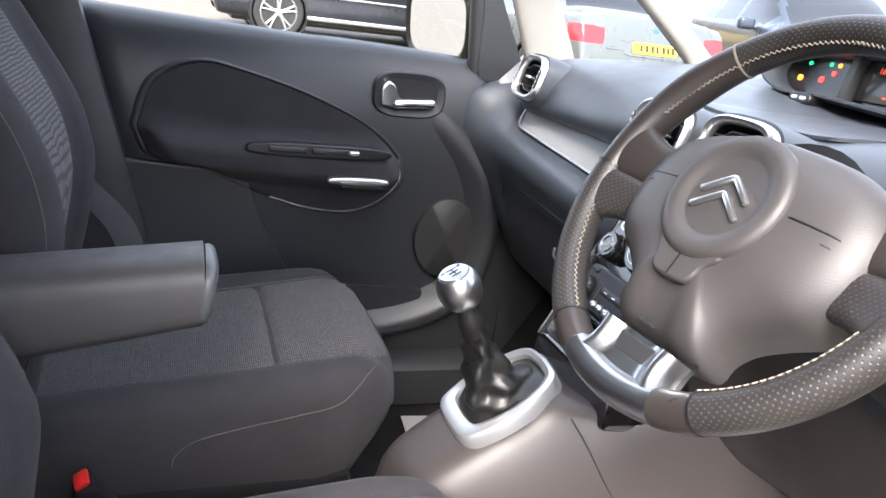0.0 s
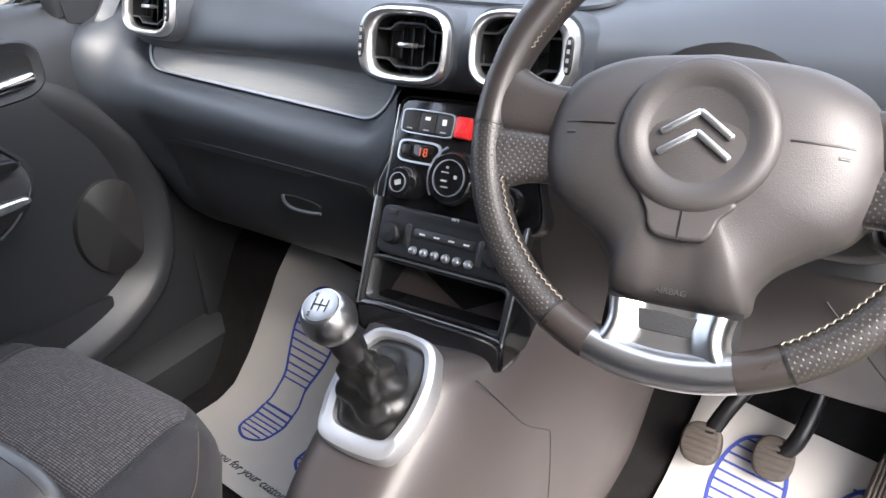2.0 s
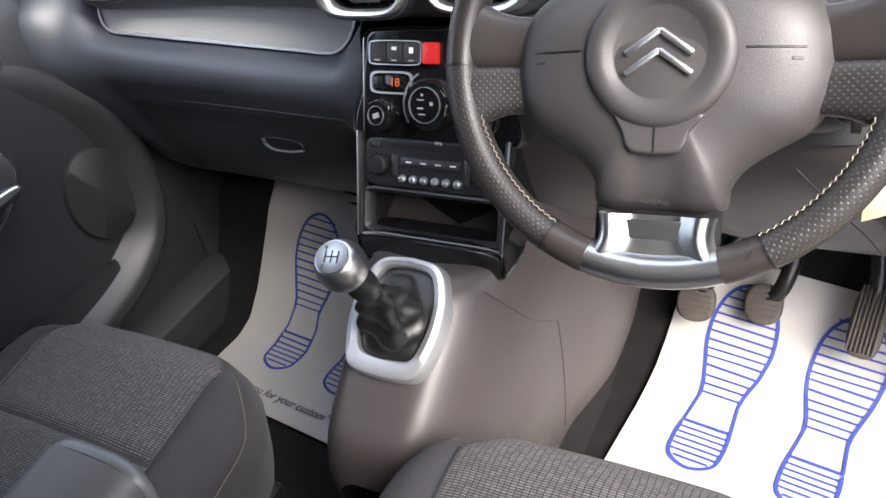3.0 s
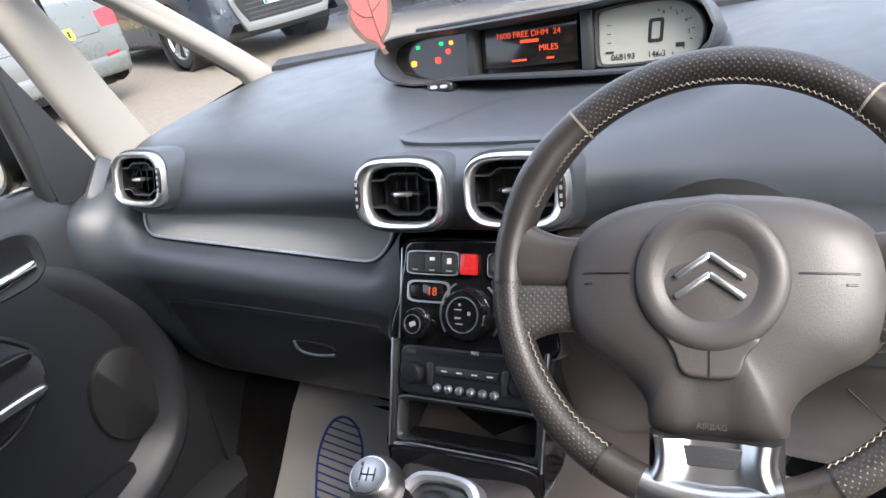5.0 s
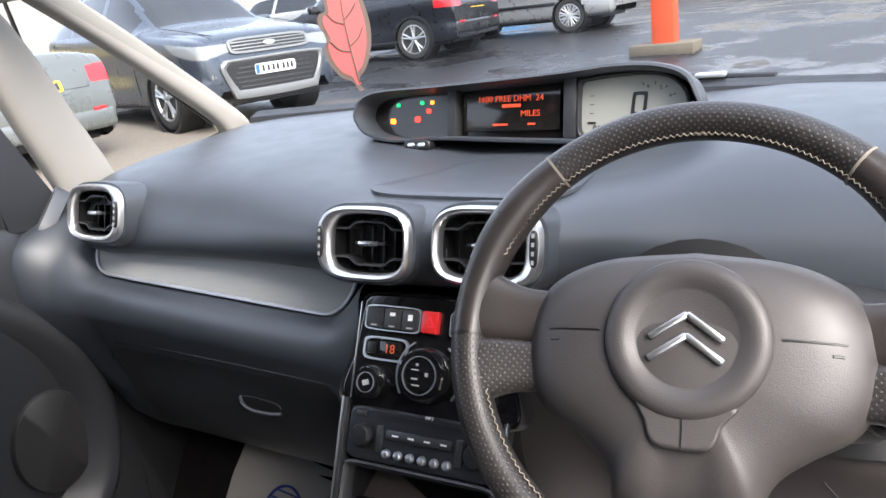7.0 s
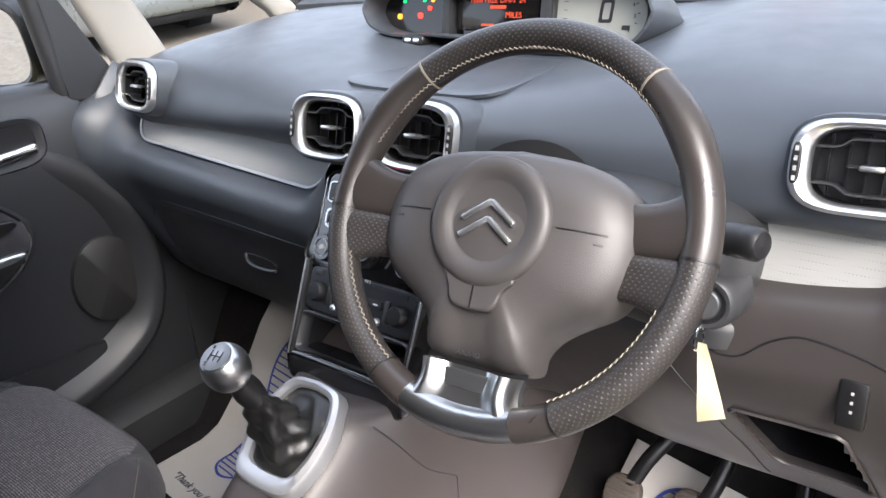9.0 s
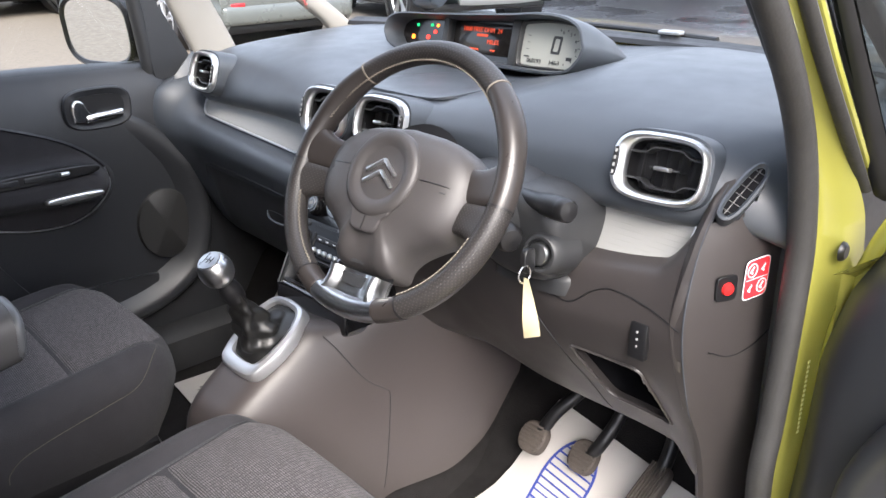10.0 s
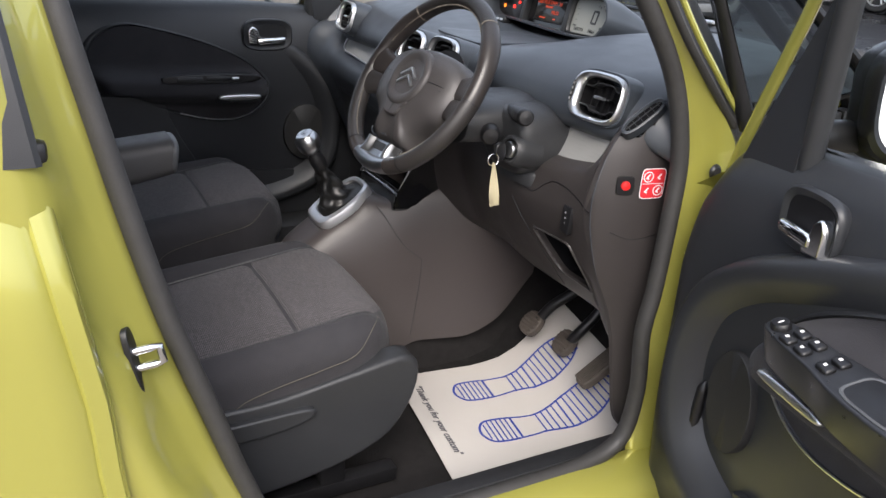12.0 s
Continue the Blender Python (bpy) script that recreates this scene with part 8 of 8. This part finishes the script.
def build_saloon():
    c = parked_car("silver_saloon", "silver saloon parked with its tail towards the lime car", (-11.28, 3.93, 0.20), 0, BMW_PAINT, SALOON, W=1.84, r=0.33, wb=(0.85, 3.74), screen=(1.42, 2.1), back=(3.05, 3.9), posts=(2.55, 3.35), tails=(4.60, 0.775, 0.945, 0.58))
    m = axes((4.853, 0, 0.775), (0, 1, 0), (-0.30, 0, 1))
    part("plate_recess", slab(rounded(0.70, 0.17, 30, 8), -0.03, 0.003, 0.002, m), BMW_PAINT, c)
    plate(c, m @ pose(0, 0, 0.006), YELLOW_PLATE)
    part("round_badge", lathe([(0.041, 0.0), (0.040, 0.006), (0.0, 0.008)], 28, axes((4.795, 0, 0.965), (0, 1, 0), (-0.45, 0, 1)) @ pose(0, 0, 0.012)), EU_BLUE, c, "small round badge")
    part("boot_joint", tube([(4.70, -0.55, 1.062), (4.80, -0.55, 0.97), (4.862, -0.55, 0.74), (4.865, 0.55, 0.74), (4.80, 0.55, 0.97), (4.70, 0.55, 1.062)], 0.004, 6), BLACK, c)
    for s in (-1, 1):
        part("reflector", box(0.02, 0.16, 0.035, 0.006, pose(4.868, s * 0.62, 0.52, 0, 0, s * 6)), TAILRED, c, "red bumper reflector")
    part("bumper", box(0.10, 1.60, 0.20, 0.05, pose(4.84, 0, 0.42), seg=4), BMW_PAINT, c)
    mirrors(c, 1.75, 0.98, 0.98, BMW_PAINT)


def build_suv():
    c = parked_car("blue_suv", "dark blue-grey off-roader parked nose out", (-5.62, 6.28, 0.28), 163, SUV_PAINT, SUV, W=1.84, r=0.36, wb=(0.90, 3.59), screen=(1.28, 2.1), back=(4.0, 4.4), posts=(2.45, 3.35), lamps=(0.02, 0.62, 0.745, 0.885, 0.50), rim=0.70)
    g = part("upper_grille", slab(rounded(0.98, 0.15, 40, 6), -0.05, 0.02, 0.006, axes((0.035, 0, 0.845), (0, -1, 0), (0.40, 0, 1))), BLACK, c, "slatted chrome-edged grille")
    m = axes((0.035, 0, 0.845), (0, -1, 0), (0.40, 0, 1))
    part("grille_edge", frame_ring(rounded(1.02, 0.18, 40, 6), rounded(0.96, 0.13, 40, 6), [(0, 0.0), (0, 0.022), (1, 0.024), (1, 0.0)], m), SKID, g)
    for k in (-1, 0, 1):
        part("grille_slat", box(0.94, 0.018, 0.02, 0.006, m @ pose(0, 0.038 * k, 0.018)), SKID, g)
    part("oval_badge", slab(rounded(0.15, 0.06, 28, 2), 0.01, 0.035, 0.008, m), ALLOY, g, "plain oval badge")
    m = axes((-0.012, 0, 0.52), (0, -1, 0), (0.02, 0, 1))
    low = part("lower_grille", slab(spline([(-0.56, 0.16), (0.56, 0.16), (0.60, 0.10), (0.50, -0.13), (0.44, -0.17), (-0.44, -0.17), (-0.50, -0.13), (-0.60, 0.10), (-0.56, 0.16)], 60)[:-1], -0.06, 0.02, 0.008, m), BLACK, c, "wide dark lower grille")
    part("skid_frame", frame_ring(spline([(-0.60, 0.20), (0.60, 0.20), (0.66, 0.12), (0.55, -0.17), (0.48, -0.22), (-0.48, -0.22), (-0.55, -0.17), (-0.66, 0.12), (-0.60, 0.20)], 60)[:-1], spline([(-0.55, 0.165), (0.55, 0.165), (0.60, 0.10), (0.50, -0.10), (0.44, -0.13), (-0.44, -0.13), (-0.50, -0.10), (-0.60, 0.10), (-0.55, 0.165)], 60)[:-1], [(0, -0.03), (0, 0.02), (0.5, 0.032), (1, 0.02), (1, -0.03)], m), SKID, c, "silver skid surround")
    for k in range(-2, 3):
        part("grille_slat", box(1.02 - 0.05 * abs(k), 0.014, 0.014, 0.004, m @ pose(0, 0.05 * k, 0.018)), DARK, low)
    plate(c, m @ pose(0, 0.065, 0.030), WHITE_PLATE, True)
    for s in (-1, 1):
        part("fog_lamp", lathe([(0.05, 0.0), (0.045, 0.012), (0.0, 0.016)], 24, axes((0.015, s * 0.72, 0.56), (0, -1, 0), (0, 0, 1))), LAMP, c, "round fog lamp")
    part("bonnet_line", tube(spline([(0.12, -0.62, 0.985), (0.6, -0.68, 1.06), (1.15, -0.70, 1.13)], 12), 0.005, 6), BLACK, c)
    part("bonnet_line", tube(spline([(0.12, 0.62, 0.985), (0.6, 0.68, 1.06), (1.15, 0.70, 1.13)], 12), 0.005, 6), BLACK, c)
    part("door_line", tube([(1.55, 0.925, 1.05), (1.52, 0.932, 0.8), (1.50, 0.925, 0.40)], 0.004, 6), BLACK, c)
    mirrors(c, 1.70, 1.02, 1.10, SUV_PAINT)


def build_estate():
    c = parked_car("black_estate", "black estate car parked with its tail out", (-10.42, 12.06, 0.47), 0, BLACK_PAINT, ESTATE, W=1.82, r=0.335, wb=(0.85, 3.70), screen=(1.42, 2.1), back=(3.95, 4.42), posts=(2.5, 3.3), tails=(4.15, 0.80, 0.97, 0.58), rim=0.72)
    plate(c, axes((4.475, 0, 0.80), (0, 1, 0), (-0.4, 0, 1)), YELLOW_PLATE)
    part("bumper", box(0.12, 1.62, 0.22, 0.05, pose(4.46, 0, 0.46), seg=4), BLACK_PAINT, c)
    for s in (-1, 1):
        part("reflector", box(0.02, 0.16, 0.035, 0.006, pose(4.525, s * 0.64, 0.55, 0, 0, s * 6)), TAILRED, c)
        part("door_line", tube([(2.45, s * 0.922, 0.95), (2.45, s * 0.93, 0.7), (2.47, s * 0.915, 0.34)], 0.005, 6), BLACK, c)
        part("sill_strip", box(2.3, 0.03, 0.05, 0.01, pose(2.25, s * 0.905, 0.30)), BLACK, c)
        part("door_handle", box(0.20, 0.03, 0.03, 0.01, pose(2.25, s * 0.935, 0.86)), BLACK_PAINT, c)
    mirrors(c, 1.75, 0.98, 1.0, BLACK_PAINT)


def build_hatch():
    c = parked_car("silver_hatchback", "light silver hatchback parked nose out", (-4.21, 15.06, 0.54), 180, FORD_PAINT, SUV, W=1.80, r=0.31, wb=(0.85, 3.4), screen=(1.28, 2.1), back=(4.0, 4.4), posts=(2.45, 3.3), lamps=(0.02, 0.5, 0.72, 0.90, 0.50), spokes=9, rim=0.68)
    part("side_strip", box(2.0, 0.03, 0.06, 0.01, pose(2.1, 0.925, 0.55)), BLACK, c, "black rubbing strip")
    mirrors(c, 1.7, 1.0, 1.08, FORD_PAINT)


def build_far_cars():
    c = parked_car("black_suv", "black off-roader parked by a fence", (-12.2, -0.17, 0.38), 90, BLACK_PAINT, SUV, W=1.84, r=0.37, wb=(0.90, 3.59), screen=(1.28, 2.1), back=(4.0, 4.4), posts=(2.45, 3.35), lamps=(0.02, 0.5, 0.74, 0.88, 0.52), rim=0.72)
    for s in (-1, 1):
        part("sill_strip", box(1.9, 0.05, 0.06, 0.02, pose(2.25, s * 0.95, 0.34)), ALLOY, c, "bright side step")
        part("door_strip", box(1.9, 0.03, 0.03, 0.008, pose(2.25, s * 0.94, 0.66)), ALLOY, c)
    parked_car("yellow_van", "yellow and white van beyond the off-roader", (-17.4, 3.7, 0.38), 90, VAN_PAINT, SUV, W=1.9, r=0.33, screen=(1.28, 2.1), back=(4.0, 4.4))
    parked_car("white_car", "white car parked far across the yard", (-17.5, 18.0, 0.57), 0, WHITE_PAINT, ESTATE, W=1.82, screen=(1.42, 2.1), back=(3.95, 4.42), tails=(4.15, 0.80, 0.97, 0.58))
    parked_car("grey_car", "grey car parked on the far side of the yard", (-16.0, 22.0, 0.58), 0, SUV_PAINT, ESTATE, W=1.82, screen=(1.42, 2.1), back=(3.95, 4.42), tails=(4.15, 0.80, 0.97, 0.58))


for wheel_x in (-0.72, 0.72):
    for wheel_y in (-1.75, 0.72):
        wheel_on(car, wheel_x, wheel_y, -1 if wheel_x < 0 else 1, 0.30, 7, turn=-90)
build_saloon()
build_suv()
build_estate()
build_hatch()
build_far_cars()


def build_post(x, y, w, h, label):
    p = thing("orange_post", label, "post", "orange posts", at=pose(x, y, yard_z(math.hypot(x, y)) - 0.02))
    part("post_shaft", box(w, w, h, 0.01, pose(0, 0, h / 2 + 0.1)), POST, p)
    part("footing", box(w * 2.9, w * 1.9, 0.16, 0.02, pose(0, 0, 0.08)), CONCRETE, p, "rough concrete footing")
    return p


POST = material("orange_paint", (0.55, 0.075, 0.025), 0.5, vary=0.15, vsize=4)
CONCRETE = material("concrete", (0.105, 0.09, 0.068), 0.9, grain=0.5, size=60, vary=0.25, vsize=5)
build_post(-2.38, 10.62, 0.30, 3.6, "orange square post on a concrete footing")
build_post(-20.8, -1.05, 0.30, 3.6, "orange square post by the fence")


def build_boundary():
    """Fence and buildings that close the yard."""
    f = thing("palisade_fence", "pale grey metal palisade fence", "fence")
    bm = box(0.05, 0.012, 1.9, 0.0)
    for k in range(-40, 60):
        rows = [[(-22.0 + 0.02 * (i in (1, 2)), 0.16 * k + dx, z) for i, dx in enumerate((-0.035, -0.015, 0.015, 0.035))] for z in (0.38, 2.1, 2.25)]
        if k == -40:
            bm.free()
            bm = bmesh.new()
        grid(rows, bm=bm)
    part("pales", bm, FENCE, f, "rows of pointed pales", smooth=0)
    for z in (0.8, 1.8):
        part("fence_rail", box(0.05, 16.2, 0.06, 0.005, pose(-22.06, 1.6, z)), FENCE, f)
    w = thing("white_building", "low white rendered building", "building")
    part("wall", box(0.4, 60, 4.2, 0.02, pose(-26.5, 4, 2.1)), RENDER, w)
    part("coping", box(0.5, 60, 0.18, 0.02, pose(-26.5, 4, 4.28)), CONCRETE, w)
    b = thing("far_workshop", "workshop with a blue roller shutter", "building")
    part("wall", box(46, 0.4, 5.2, 0.02, pose(-6, 34, 2.6)), RENDER, b)
    sh = part("roller_shutter", box(6.0, 0.12, 3.6, 0.01, pose(-16.5, 33.75, 1.8)), SHUTTER, b, "blue roller shutter")
    for k in range(17):
        part("shutter_slat", box(6.0, 0.05, 0.10, 0.02, pose(-16.5, 33.68, 0.2 + 0.21 * k)), SHUTTER, sh)
    part("roof_edge", box(46.4, 0.7, 0.3, 0.03, pose(-6, 34, 5.3)), CONCRETE, b)


FENCE = material("galvanised_steel", (0.36, 0.37, 0.38), 0.5, 0.4, vary=0.1, vsize=4)
RENDER = material("white_render", (0.30, 0.29, 0.275), 0.9, grain=0.4, size=40, vary=0.12, vsize=0.6)
SHUTTER = material("blue_shutter", (0.06, 0.24, 0.48), 0.45, vary=0.08, vsize=2)
build_boundary()
